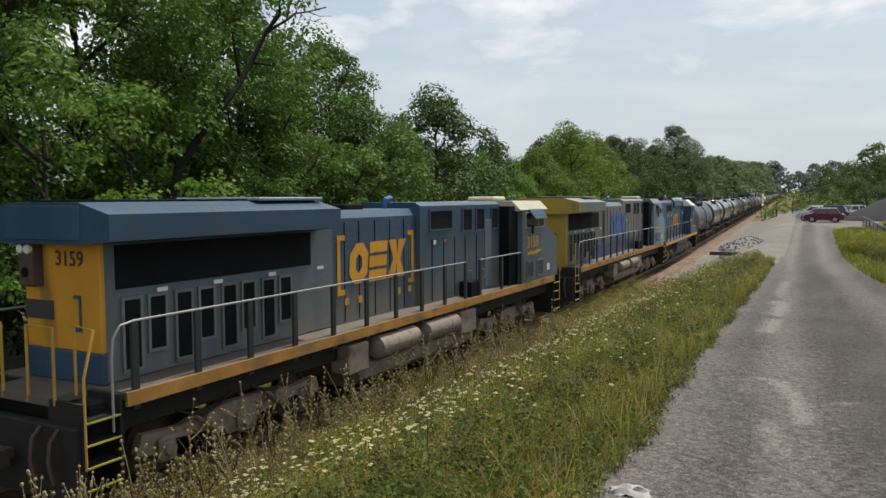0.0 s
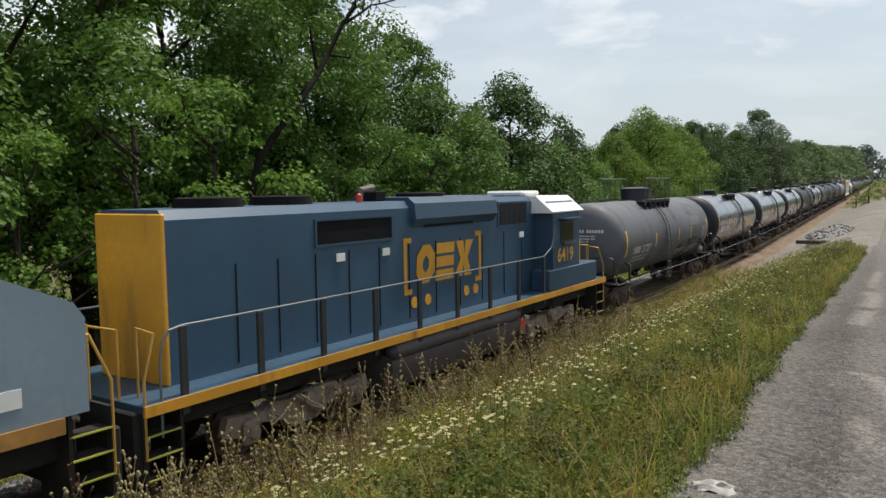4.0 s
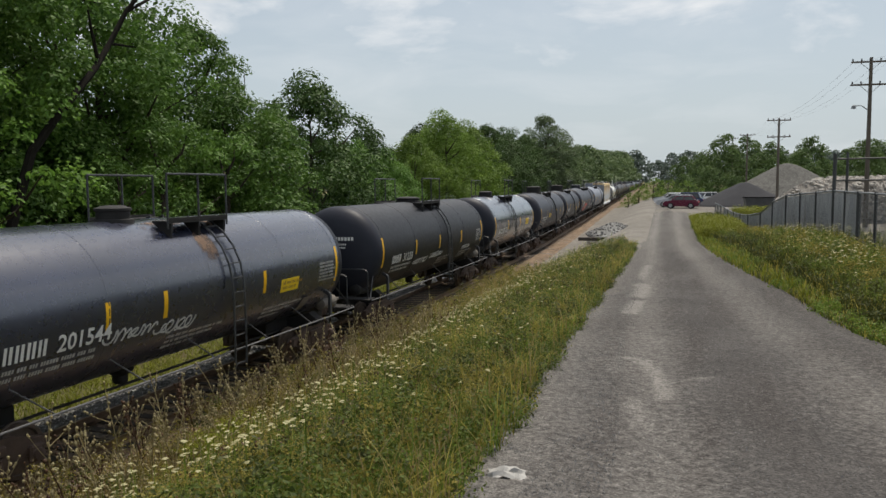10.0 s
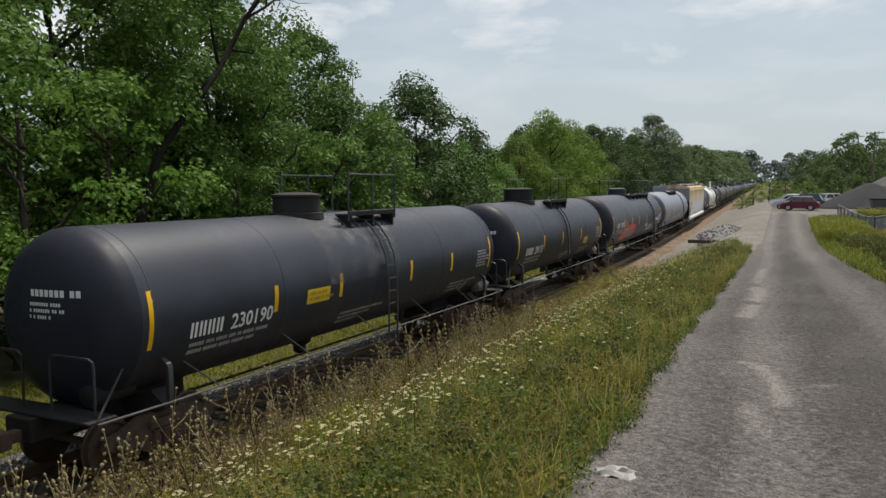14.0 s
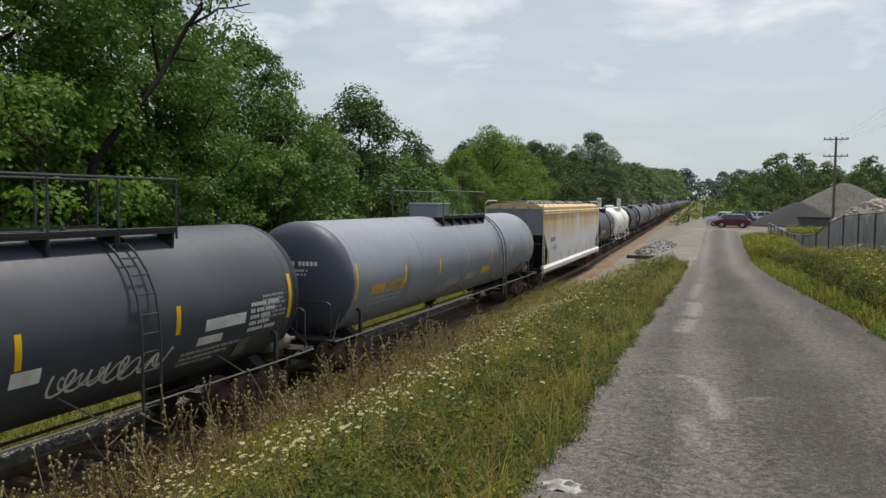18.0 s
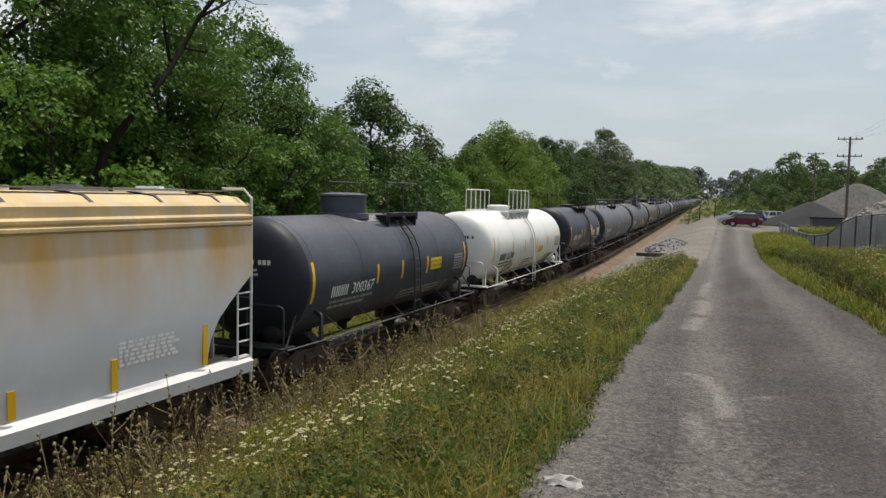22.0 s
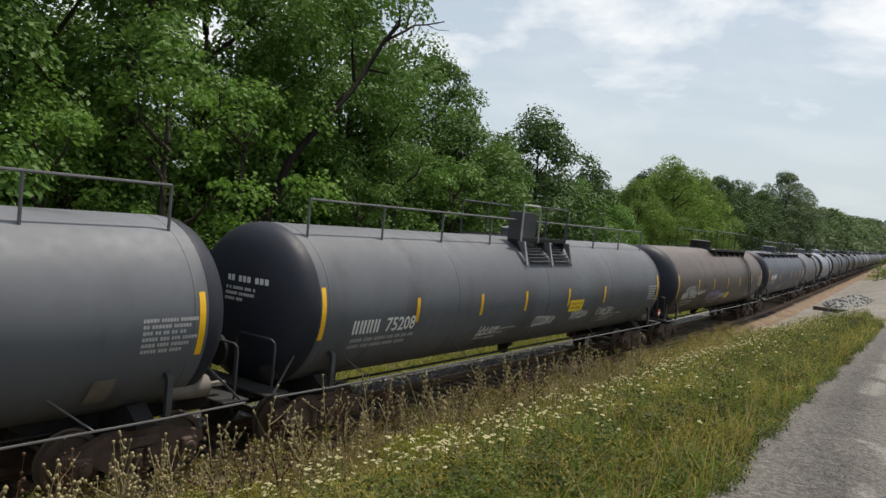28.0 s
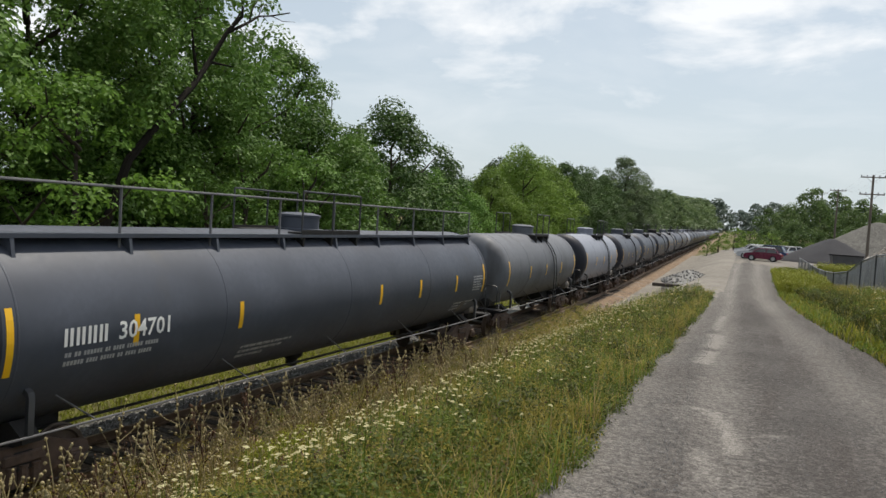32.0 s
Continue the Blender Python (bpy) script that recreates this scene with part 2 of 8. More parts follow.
RUSTY = mat("rusty_truck_iron", (0.085, 0.056, 0.042), 0.85, bump=0.3, var=0.4, scale=4, dirt=((0.03, 0.024, 0.02), 0.45, 4, (1, 1, 1)))
LOCO_TRUCK = mat("dusty_brown_iron", (0.25, 0.200, 0.160), 0.85, bump=0.3, var=0.35, scale=3, dirt=((0.05, 0.04, 0.034), 0.5, 3, (1, 1, 1)))
GREY_IRON = mat("dusty_grey_iron", (0.17, 0.150, 0.13), 0.75, bump=0.2, var=0.3, scale=4, dirt=((0.05, 0.042, 0.035), 0.4, 4, (1, 1, 1)))
WHEEL = mat("wheel_steel", (0.10, 0.075, 0.06), 0.6, metal=0.4, var=0.3, scale=5)
RAIL_TOP = mat("rail_steel", (0.20, 0.14, 0.10), 0.45, metal=0.6, var=0.3, scale=3)
STRIPE = mat("reflective_yellow", (0.80, 0.45, 0.012), 0.4, var=0.08, bump=0)
PLACARD = mat("yellow_placard", (0.78, 0.55, 0.02), 0.5, var=0.08, bump=0)
PAPER_WHITE = mat("white_stencil", (0.72, 0.72, 0.70), 0.6, var=0.1, bump=0)
STENCIL = mat("grey_white_stencil", (0.42, 0.42, 0.42), 0.6, var=0.2, bump=0)
INK = mat("dark_ink", (0.05, 0.05, 0.055), 0.6, var=0.1, bump=0)
RED = mat("red_paint", (0.5, 0.05, 0.03), 0.5, var=0.15, bump=0)
TAG_RED = mat("red_spray", (0.62, 0.065, 0.045), 0.6, var=0.3, bump=0, scale=3)
TAG_PINK = mat("grey_pink_spray", (0.46, 0.33, 0.30), 0.6, var=0.3, bump=0, scale=3)
TAG_VIOLET = mat("violet_spray", (0.17, 0.12, 0.30), 0.6, var=0.3, bump=0, scale=3)
TAG_WHITE = mat("white_spray", (0.58, 0.58, 0.58), 0.6, var=0.25, bump=0, scale=3)
LOCO_BLUE = mat("loco_blue", (0.034, 0.075, 0.125), 0.45, bump=0.03, var=0.2, scale=0.7, dirt=((0.055, 0.062, 0.07), 0.42, 1.2, V_STREAK))
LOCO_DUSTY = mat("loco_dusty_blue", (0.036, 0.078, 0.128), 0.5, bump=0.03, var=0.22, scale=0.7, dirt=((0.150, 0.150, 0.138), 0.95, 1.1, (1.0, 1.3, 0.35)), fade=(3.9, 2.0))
LOCO_BLUE3 = mat("loco_bright_blue", (0.033, 0.074, 0.124), 0.42, bump=0.03, var=0.16, scale=0.7, dirt=((0.045, 0.06, 0.085), 0.32, 1.2, V_STREAK))
LOCO_GREY = mat("loco_grey", (0.175, 0.178, 0.170), 0.5, bump=0.03, var=0.15, scale=0.7, dirt=((0.075, 0.073, 0.07), 0.4, 1.2, V_STREAK))
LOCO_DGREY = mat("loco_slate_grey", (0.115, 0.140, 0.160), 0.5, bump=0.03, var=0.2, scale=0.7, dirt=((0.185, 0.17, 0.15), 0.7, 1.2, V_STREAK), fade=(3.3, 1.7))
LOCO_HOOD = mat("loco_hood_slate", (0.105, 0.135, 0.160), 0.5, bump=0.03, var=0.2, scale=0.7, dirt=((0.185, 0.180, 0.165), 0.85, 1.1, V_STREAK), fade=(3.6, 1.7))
LOCO_PALE = mat("loco_pale_blue", (0.20, 0.26, 0.31), 0.5, bump=0.03, var=0.15, scale=0.7, dirt=((0.13, 0.12, 0.11), 0.4, 1.2, V_STREAK))
TANK_SLATE = mat("slate_fuel_tank", (0.10, 0.088, 0.095), 0.7, bump=0.1, var=0.25, scale=1.5)
# darker copy of the bark, so that the sunlit limb looks shaded
BARK_SHADED = mat("shaded_bark", (0.020, 0.017, 0.014), 0.95, bump=0.5, var=0.35, scale=4, stretch=(3, 3, 0.5), spec=0.1)
LOCO_GOLD = mat("loco_gold", (0.66, 0.32, 0.030), 0.5, bump=0.03, var=0.18, scale=0.9, dirt=((0.16, 0.10, 0.05), 0.4, 1.5, V_STREAK))
LOCO_YELLOW = mat("loco_yellow", (0.46, 0.31, 0.045), 0.5, bump=0.03, var=0.2, scale=0.9, dirt=((0.15, 0.11, 0.06), 0.45, 1.5, V_STREAK))
BAND_BLUE = mat("faded_violet_blue", (0.052, 0.060, 0.150), 0.5, var=0.25, bump=0, dirt=((0.13, 0.13, 0.13), 0.4, 2.0, V_STREAK))
STEP_EDGE = mat("step_edge_yellow", (0.36, 0.36, 0.05), 0.6, var=0.3, bump=0)
LOGO_BLUE = mat("logo_blue", (0.040, 0.115, 0.32), 0.5, var=0.2, bump=0)
CREAM = mat("cream_cab_roof", (0.46, 0.44, 0.33), 0.5, var=0.08)
LOUVRE = mat("dark_screen", (0.009, 0.009, 0.011), 0.85, var=0.3, bump=0.3, bscale=90, spec=0.15)
GLASSY = mat("dark_cab_glass", (0.012, 0.014, 0.016), 0.08, var=0.1, bump=0, spec=0.8)
SILL = mat("dirty_gold_sill", (0.42, 0.21, 0.050), 0.6, bump=0.05, var=0.25, scale=1.5, dirt=((0.10, 0.065, 0.04), 0.55, 1.8, (1, 0.6, 1)))
RAILING = mat("pale_handrail", (0.30, 0.30, 0.30), 0.5, var=0.1, bump=0)
BAR_DARK = mat("dark_handrail", (0.03, 0.032, 0.036), 0.5, var=0.2, bump=0)
BAR_GREY = mat("grey_handrail", (0.095, 0.095, 0.10), 0.55, var=0.2, bump=0)
BAR_GOLD = mat("gold_handrail", (0.46, 0.26, 0.05), 0.5, var=0.15, bump=0)
BAR_WHITE = mat("white_handrail", (0.66, 0.66, 0.63), 0.5, var=0.1, bump=0)
DECK = mat("dusty_walkway", (0.125, 0.105, 0.085), 0.8, var=0.2, bump=0.1)
LAMPGLASS = mat("lamp_lens", (0.75, 0.75, 0.72), 0.15, var=0.02, bump=0)

GROUND = mat("dry_grass_soil", (0.11, 0.100, 0.048), 0.95, bump=0.5, var=0.4, scale=0.5, bscale=18, dirt=((0.17, 0.125, 0.075), 0.5, 0.35, (1, 1, 1)), spec=0.1)
ROAD = mat("dusty_gravel_road", (0.072, 0.067, 0.064), 0.95, speck=((52, 0.55), (24, 0.16)), dust=(0.200, 0.188, 0.174), bump=0.8, var=0.22, scale=0.45, bscale=30, dirt=((0.058, 0.052, 0.049), 0.7, 1.4, (1.5, 0.16, 1)), spec=0.15)
BALLAST = mat("rusty_ballast", (0.180, 0.128, 0.088), 0.95, speck=((18, 0.55), (7, 0.25)), bump=0.9, var=0.4, scale=1.6, bscale=22, dirt=((0.17, 0.16, 0.15), 0.5, 1.0, (1, 1, 1)), spec=0.1)
BALLAST_GREY = mat("grey_ballast", (0.20, 0.198, 0.19), 0.95, speck=((16, 0.5),), bump=0.9, var=0.35, scale=2.0, bscale=22, spec=0.1)
LOT = mat("pale_dirt_lot", (0.18, 0.167, 0.148), 0.95, speck=((9, 0.25), (3, 0.15)), bump=0.5, var=0.2, scale=0.25, bscale=20, dirt=((0.14, 0.125, 0.10), 0.4, 0.3, (1, 1, 1)), spec=0.1)
STONE = mat("crushed_stone", (0.155, 0.15, 0.143), 0.9, bump=0.3, var=0.3, scale=3, spec=0.2)
STONE_PALE = mat("pale_road_gravel", (0.21, 0.205, 0.20), 0.9, bump=0.3, var=0.3, scale=3, spec=0.2)
STONE_RUST = mat("rusty_stone", (0.25, 0.182, 0.135), 0.9, bump=0.3, var=0.35, scale=3, spec=0.2)
HEAP = mat("grey_gravel_heap", (0.115, 0.112, 0.104), 0.95, speck=((7, 0.3), (2, 0.12)), bump=0.6, var=0.12, scale=0.6, bscale=14, spec=0.1)
HEAP_DARK = mat("dark_gravel_heap", (0.06, 0.06, 0.065), 0.95, bump=0.6, var=0.12, scale=0.6, bscale=14, spec=0.1)
STONE_RUBBLE = mat("mixed_rubble", (0.34, 0.31, 0.275), 0.9, speck=((1.7, 0.6),), bump=0.3, var=0.4, scale=1.2, spec=0.2)
RUBBLE = mat("pale_broken_concrete", (0.36, 0.335, 0.30), 0.9, bump=0.3, var=0.3, scale=1.5, spec=0.2)
TIMBER = mat("tarred_timber", (0.05, 0.04, 0.033), 0.9, bump=0.3, var=0.35, scale=3, stretch=(0.3, 3, 3))
POLE = mat("weathered_pole", (0.11, 0.092, 0.075), 0.9, bump=0.3, var=0.25, scale=3, stretch=(4, 4, 0.3))
FENCE = mat("galvanised_fence", (0.19, 0.20, 0.21), 0.6, metal=0.3, var=0.2, scale=2)
FENCE_DARK = mat("dark_fence_post", (0.05, 0.052, 0.055), 0.6, var=0.2, scale=2)
BARK = mat("bark", (0.055, 0.045, 0.036), 0.95, bump=0.5, var=0.35, scale=4, stretch=(3, 3, 0.5), spec=0.1)

LEAF_A = leafy("leaf_mid_green", (0.042, 0.100, 0.016), (0.142, 0.250, 0.048), 0.34)
LEAF_B = leafy("leaf_dark_green", (0.026, 0.058, 0.014), (0.080, 0.140, 0.032), 0.24)
LEAF_C = leafy("leaf_yellow_green", (0.070, 0.128, 0.016), (0.172, 0.255, 0.046), 0.40)
# leaf green darkened to imitate the shade inside the wood
LEAF_SHADE = leafy("leaf_shade_dark", (0.016, 0.036, 0.010), (0.050, 0.092, 0.022), 0.2)
LEAF_SPRAY = leafy("leaf_fresh_green", (0.066, 0.150, 0.020), (0.168, 0.290, 0.050), 0.45)
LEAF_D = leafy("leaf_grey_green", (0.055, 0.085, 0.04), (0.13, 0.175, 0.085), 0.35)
# darker than the grey shells: shade on the tank ends, put into the colour
HEAD_DARK = mat("tank_end_shade_dark", (0.022, 0.024, 0.034), 0.5, spec=0.2, bump=0.02, var=0.2, scale=0.8, dirt=((0.03, 0.03, 0.034), 0.25, 1.2, (1, 1, 0.5)))
# paler leaves: the distance haze is painted into their colour
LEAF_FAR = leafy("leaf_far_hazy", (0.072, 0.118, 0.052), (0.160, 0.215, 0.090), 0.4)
LEAF_RIGHT = leafy("leaf_wood_green", (0.050, 0.090, 0.030), (0.138, 0.205, 0.066), 0.42)
GRASS = leafy("grass_green", (0.030, 0.055, 0.009), (0.185, 0.238, 0.042), 0.45)
GRASS_DEEP = leafy("bank_grass_green", (0.032, 0.046, 0.010), (0.105, 0.120, 0.030), 0.35)
GRASS_EDGE = leafy("edge_grass_green", (0.055, 0.100, 0.012), (0.170, 0.240, 0.038), 0.42)
GRASS_TAN = leafy("grass_tan_green", (0.130, 0.115, 0.020), (0.480, 0.410, 0.095), 0.50)
SEED_BROWN = leafy("brown_seed_spikes", (0.055, 0.028, 0.018), (0.15, 0.085, 0.05), 0.2)
GRASS_DRY = leafy("grass_dry", (0.20, 0.150, 0.062), (0.42, 0.325, 0.150), 0.40)
GOLDENROD = leafy("goldenrod_green", (0.120, 0.150, 0.012), (0.300, 0.320, 0.035), 0.45)
GRASS_BRIGHT = leafy("grass_yellow_green", (0.110, 0.135, 0.012), (0.220, 0.230, 0.030), 0.4)
# pale grey tank's ends, darkened to slate in place of shade
HEAD_SLATE = mat("tank_end_shade_slate", (0.075, 0.082, 0.115), 0.5, spec=0.3, bump=0.02, var=0.2, scale=0.8)
SCRAP_PAPER = mat("weathered_paper", (0.36, 0.35, 0.33), 0.8, var=0.2, scale=8)
UMBEL = leafy("white_umbel", (0.34, 0.31, 0.14), (0.60, 0.56, 0.34), 0.35)
SEED = leafy("dry_seed_head", (0.27, 0.225, 0.115), (0.48, 0.41, 0.235), 0.35)
RUST_STAIN = mat("rust_stain", (0.13, 0.078, 0.048), 0.75, bump=0.05, var=0.35, scale=2.5, dirt=((0.045, 0.042, 0.045), 0.55, 2.0, (1, 1, 1)))
PALE_PANEL = mat("pale_dusted_paint", (0.155, 0.16, 0.17), 0.6, bump=0.02, var=0.3, scale=2.2, dirt=((0.10, 0.10, 0.105), 0.5, 2.2, (1, 1, 1)))
WHITE_DIRT = mat("grimed_white_paint", (0.40, 0.37, 0.32), 0.6, bump=0.02, var=0.3, scale=2.0, dirt=((0.66, 0.65, 0.62), 0.5, 2.0, (1, 1, 1)))


def worn_away(m, scale=2.2, lo=0.42, hi=0.62):
    """Lets a stain or smear thin out in ragged flecks."""
    nt = m.node_tree
    tc = nt.nodes.new("ShaderNodeTexCoord")
    n = nt.nodes.new("ShaderNodeTexNoise")
    n.inputs["Scale"].default_value, n.inputs["Detail"].default_value, n.inputs["Roughness"].default_value = scale, 8, 0.68
    nt.links.new(tc.outputs["Object"], n.inputs["Vector"])
    ramp = nt.nodes.new("ShaderNodeMapRange")
    ramp.inputs["From Min"].default_value, ramp.inputs["From Max"].default_value, ramp.inputs["To Max"].default_value = lo, hi, 0.85
    nt.links.new(n.outputs["Fac"], ramp.inputs["Value"])
    ms = nt.nodes.new("ShaderNodeMixShader")
    clear = nt.nodes.new("ShaderNodeBsdfTransparent")
    nt.links.new(ramp.outputs[0], ms.inputs[0])
    nt.links.new(clear.outputs[0], ms.inputs[1])
    nt.links.new(nt.nodes["Principled BSDF"].outputs[0], ms.inputs[2])
    nt.links.new(ms.outputs[0], nt.nodes["Material Output"].inputs[0])
    return m


worn_away(RUST_STAIN, 2.5, 0.38, 0.62)
worn_away(WHITE_DIRT, 2.0, 0.40, 0.65)
SMEAR = worn_away(mat("thin_dust_smear", (0.16, 0.165, 0.175), 0.6, bump=0, var=0.3, scale=2.2), 1.8, 0.42, 0.72)
DARK_FILM = worn_away(mat("thin_dark_film", (0.022, 0.022, 0.024), 0.7, bump=0, var=0.3, scale=2.2), 1.4, 0.36, 0.66)
TAG_OLIVE = mat("olive_spray", (0.20, 0.19, 0.05), 0.6, var=0.25, bump=0, scale=3)
TAG_DEEP = mat("deep_violet_spray", (0.055, 0.04, 0.11), 0.6, var=0.25, bump=0, scale=3)


# ---- mesh tools ----
class Form:
    """Collects faces of one part."""

    def __init__(self):
        self.v, self.f = [], []

    def add(self, verts, faces, m=None):
        o = len(self.v)
        self.v += [tuple(m @ Vector(p)) if m else tuple(p) for p in verts]
        self.f += [tuple(o + i for i in q) for q in faces]
        return self

    def box(self, x0, x1, y0, y1, z0, z1, m=None, chamfer=0.0):
        c = chamfer
        if not c:
            vs = [(x, y, z) for x in (x0, x1) for y in (y0, y1) for z in (z0, z1)]
            return self.add(vs, [(0, 1, 3, 2), (4, 6, 7, 5), (0, 4, 5, 1), (2, 3, 7, 6), (0, 2, 6, 4), (1, 5, 7, 3)], m)
        vs, ids = [], {}
        for i, x in enumerate((x0, x1)):
            for j, y in enumerate((y0, y1)):
                for k, z in enumerate((z0, z1)):
                    sx, sy, sz = c * (1 - 2 * i), c * (1 - 2 * j), c * (1 - 2 * k)
                    for a, p in enumerate(((x, y + sy, z + sz), (x + sx, y, z + sz), (x + sx, y + sy, z))):
                        ids[i, j, k, a] = len(vs)
                        vs.append(p)
        fs = []
        for i in (0, 1):
            fs.append((ids[i, 0, 0, 0], ids[i, 1, 0, 0], ids[i, 1, 1, 0], ids[i, 0, 1, 0]))
            fs.append((ids[0, i, 0, 1], ids[1, i, 0, 1], ids[1, i, 1, 1], ids[0, i, 1, 1]))
            fs.append((ids[0, 0, i, 2], ids[1, 0, i, 2], ids[1, 1, i, 2], ids[0, 1, i, 2]))
            for j in (0, 1):
                fs.append((ids[i, j, 0, 0], ids[i, j, 1, 0], ids[i, j, 1, 1], ids[i, j, 0, 1]))
                fs.append((ids[i, 0, j, 0], ids[i, 1, j, 0], ids[i, 1, j, 2], ids[i, 0, j, 2]))
                fs.append((ids[0, i, j, 1], ids[1, i, j, 1], ids[1, i, j, 2], ids[0, i, j, 2]))
                for k in (0, 1):
                    fs.append((ids[i, j, k, 0], ids[i, j, k, 1], ids[i, j, k, 2]))
        return self.add(vs, fs, m)

    def tube(self, pts, r, n=6, r1=None, caps=True):
        """A round bar along the points, tapering from r to r1."""
        pts = [Vector(p) for p in pts]
        r1 = r if r1 is None else r1
        vs, fs = [], []
        side = None
        for i, p in enumerate(pts):
            d = (pts[min(i + 1, len(pts) - 1)] - pts[max(i - 1, 0)]).normalized()
            if side is None or abs(side.dot(d)) > 0.95:
                side = d.orthogonal().normalized()
            side = (side - d * side.dot(d)).normalized()
            up = d.cross(side)
            rr = r + (r1 - r) * i / max(1, len(pts) - 1)
            for k in range(n):
                a = 2 * math.pi * k / n
                vs.append(p + (side * math.cos(a) + up * math.sin(a)) * rr)
        for i in range(len(pts) - 1):
            for k in range(n):
                k2 = (k + 1) % n
                fs.append((i * n + k, i * n + k2, (i + 1) * n + k2, (i + 1) * n + k))
        if caps:
            fs.append(tuple(range(n))[::-1])
            fs.append(tuple(range((len(pts) - 1) * n, len(pts) * n)))
        return self.add(vs, fs)

    def lathe(self, prof, n=40, axis="y", centre=(0, 0, 0)):
        """A turned form: prof is (place along the axis, radius)."""
        vs, fs = [], []
        for a, r in prof:
            for k in range(n):
                t = 2 * math.pi * k / n
                c, s = r * math.cos(t), r * math.sin(t)
                p = {"y": (c, a, s), "z": (c, s, a), "x": (a, c, s)}[axis]
                vs.append((p[0] + centre[0], p[1] + centre[1], p[2] + centre[2]))
        for i in range(len(prof) - 1):
            for k in range(n):
                k2 = (k + 1) % n
                fs.append((i * n + k, i * n + k2, (i + 1) * n + k2, (i + 1) * n + k))
        for i, flip in ((0, True), (len(prof) - 1, False)):
            if prof[i][1] > 1e-6:
                q = tuple(range(i * n, i * n + n))
                fs.append(q[::-1] if flip else q)
        return self.add(vs, fs)

    def prism(self, poly, a0, a1, axis="y"):
        """A closed outline in the plane across the axis, drawn out from a0 to a1."""
        n = len(poly)
        put = {"y": lambda p, a: (p[0], a, p[1]), "x": lambda p, a: (a, p[0], p[1]), "z": lambda p, a: (p[0], p[1], a)}[axis]
        vs = [put(p, a) for a in (a0, a1) for p in poly]
        fs = [tuple(range(n))[::-1], tuple(range(n, 2 * n))]
        fs += [(i, (i + 1) % n, n + (i + 1) % n, n + i) for i in range(n)]
        return self.add(vs, fs)

    def mesh(self, name, smooth=None):
        me = bpy.data.meshes.new(name)
        me.from_pydata(self.v, [], self.f)
        if self.f and smooth is not False:
            bm = bmesh.new()
            bm.from_mesh(me)
            bmesh.ops.recalc_face_normals(bm, faces=bm.faces)
            if smooth:
                for q in bm.faces:
                    q.smooth = True
                for e in bm.edges:
                    if len(e.link_faces) == 2 and e.calc_face_angle(0) > radians(smooth):
                        e.smooth = False
            bm.to_mesh(me)
            bm.free()
        return me


MESHES = {}


def part(name, make, material, parent, label="", at=None, smooth=35, key=None):
    """One mesh object under its thing. make: a Form, or (with key) a function that gives one; alike parts share the mesh."""
    if key is not None and key in MESHES:
        me = MESHES[key]
    else:
        form = make() if callable(make) else make
        me = form.mesh(name, smooth)
        me.materials.append(None)
        if key is not None:
            MESHES[key] = me
    ob = new(name, me)
    ob.material_slots[0].link = "OBJECT"
    ob.material_slots[0].material = material
    ob.parent = parent
    if at is not None:
        ob.matrix_basis = at
    if label:
        ob["label"] = label
    return ob


def thing(name, label, category, at=None, group="", kind=""):
    ob = new(name)
    ob.empty_display_size = 0.3
    if at is not None:
        ob.matrix_basis = at
    return tagged(ob, label, category, group, kind)


def raw_mesh(name, verts, faces, material, smooth=False):
    """A large mesh from arrays: verts (n, 3), faces (m, 3 or 4)."""
    verts, faces = np.asarray(verts, dtype=np.float32), np.asarray(faces, dtype=np.int32)
    me = bpy.data.meshes.new(name)
    k = faces.shape[1]
    me.vertices.add(len(verts))
    me.vertices.foreach_set("co", verts.ravel())
    me.loops.add(faces.size)
    me.loops.foreach_set("vertex_index", faces.ravel())
    me.polygons.add(len(faces))
    me.polygons.foreach_set("loop_start", np.arange(0, faces.size, k, dtype=np.int32))
    me.polygons.foreach_set("use_smooth", np.full(len(faces), smooth))
    me.update(calc_edges=True)
    me.materials.append(material)
    return me


# ---- the plan: rails, road, ground ----
TRACK_X, BEND, BEND_END, FAR_SLOPE, GRADE = -11.1, 0.000626, 61.5, 0.077, 0.0045


def rail_x(y):
    if y < 0:
        return TRACK_X
    if y < BEND_END:
        return TRACK_X - BEND * y * y
    return TRACK_X - BEND * BEND_END ** 2 - FAR_SLOPE * (y - BEND_END)


def rail_z(y):
    return 0.0 if y < 60 else GRADE * (y - 60) * min(1.0, (y - 60) / 40 * 0.5 + 0.5)


def curve_of(pairs):
    xs, zs = [p[0] for p in pairs], [p[1] for p in pairs]
    return lambda t: float(np.interp(t, xs, zs))


ROAD_Z = curve_of([(-40, 2.6), (0, 2.45), (8, 2.0), (20, 1.6), (40, 1.4), (60, 1.45), (92, 1.75), (150, 2.0), (300, 2.2), (3000, 14.0)])
ROAD_L = curve_of([(-40, 0.2), (0, -1.5), (8, -1.93), (11, -2.2), (17, -2.6), (23, -2.85), (34, -3.3), (60, -4.9), (95, -7.0), (140, -10.0)])
ROAD_R = curve_of([(-40, 7.0), (0, 5.0), (11, 3.6), (17, 2.5), (23, 1.95), (28, 1.15), (34, 0.3), (43, -0.70), (60, -1.6), (95, -3.2), (140, -6.0)])


def smooth01(t):
    t = max(0.0, min(1.0, t))
    return t * t * (3 - 2 * t)


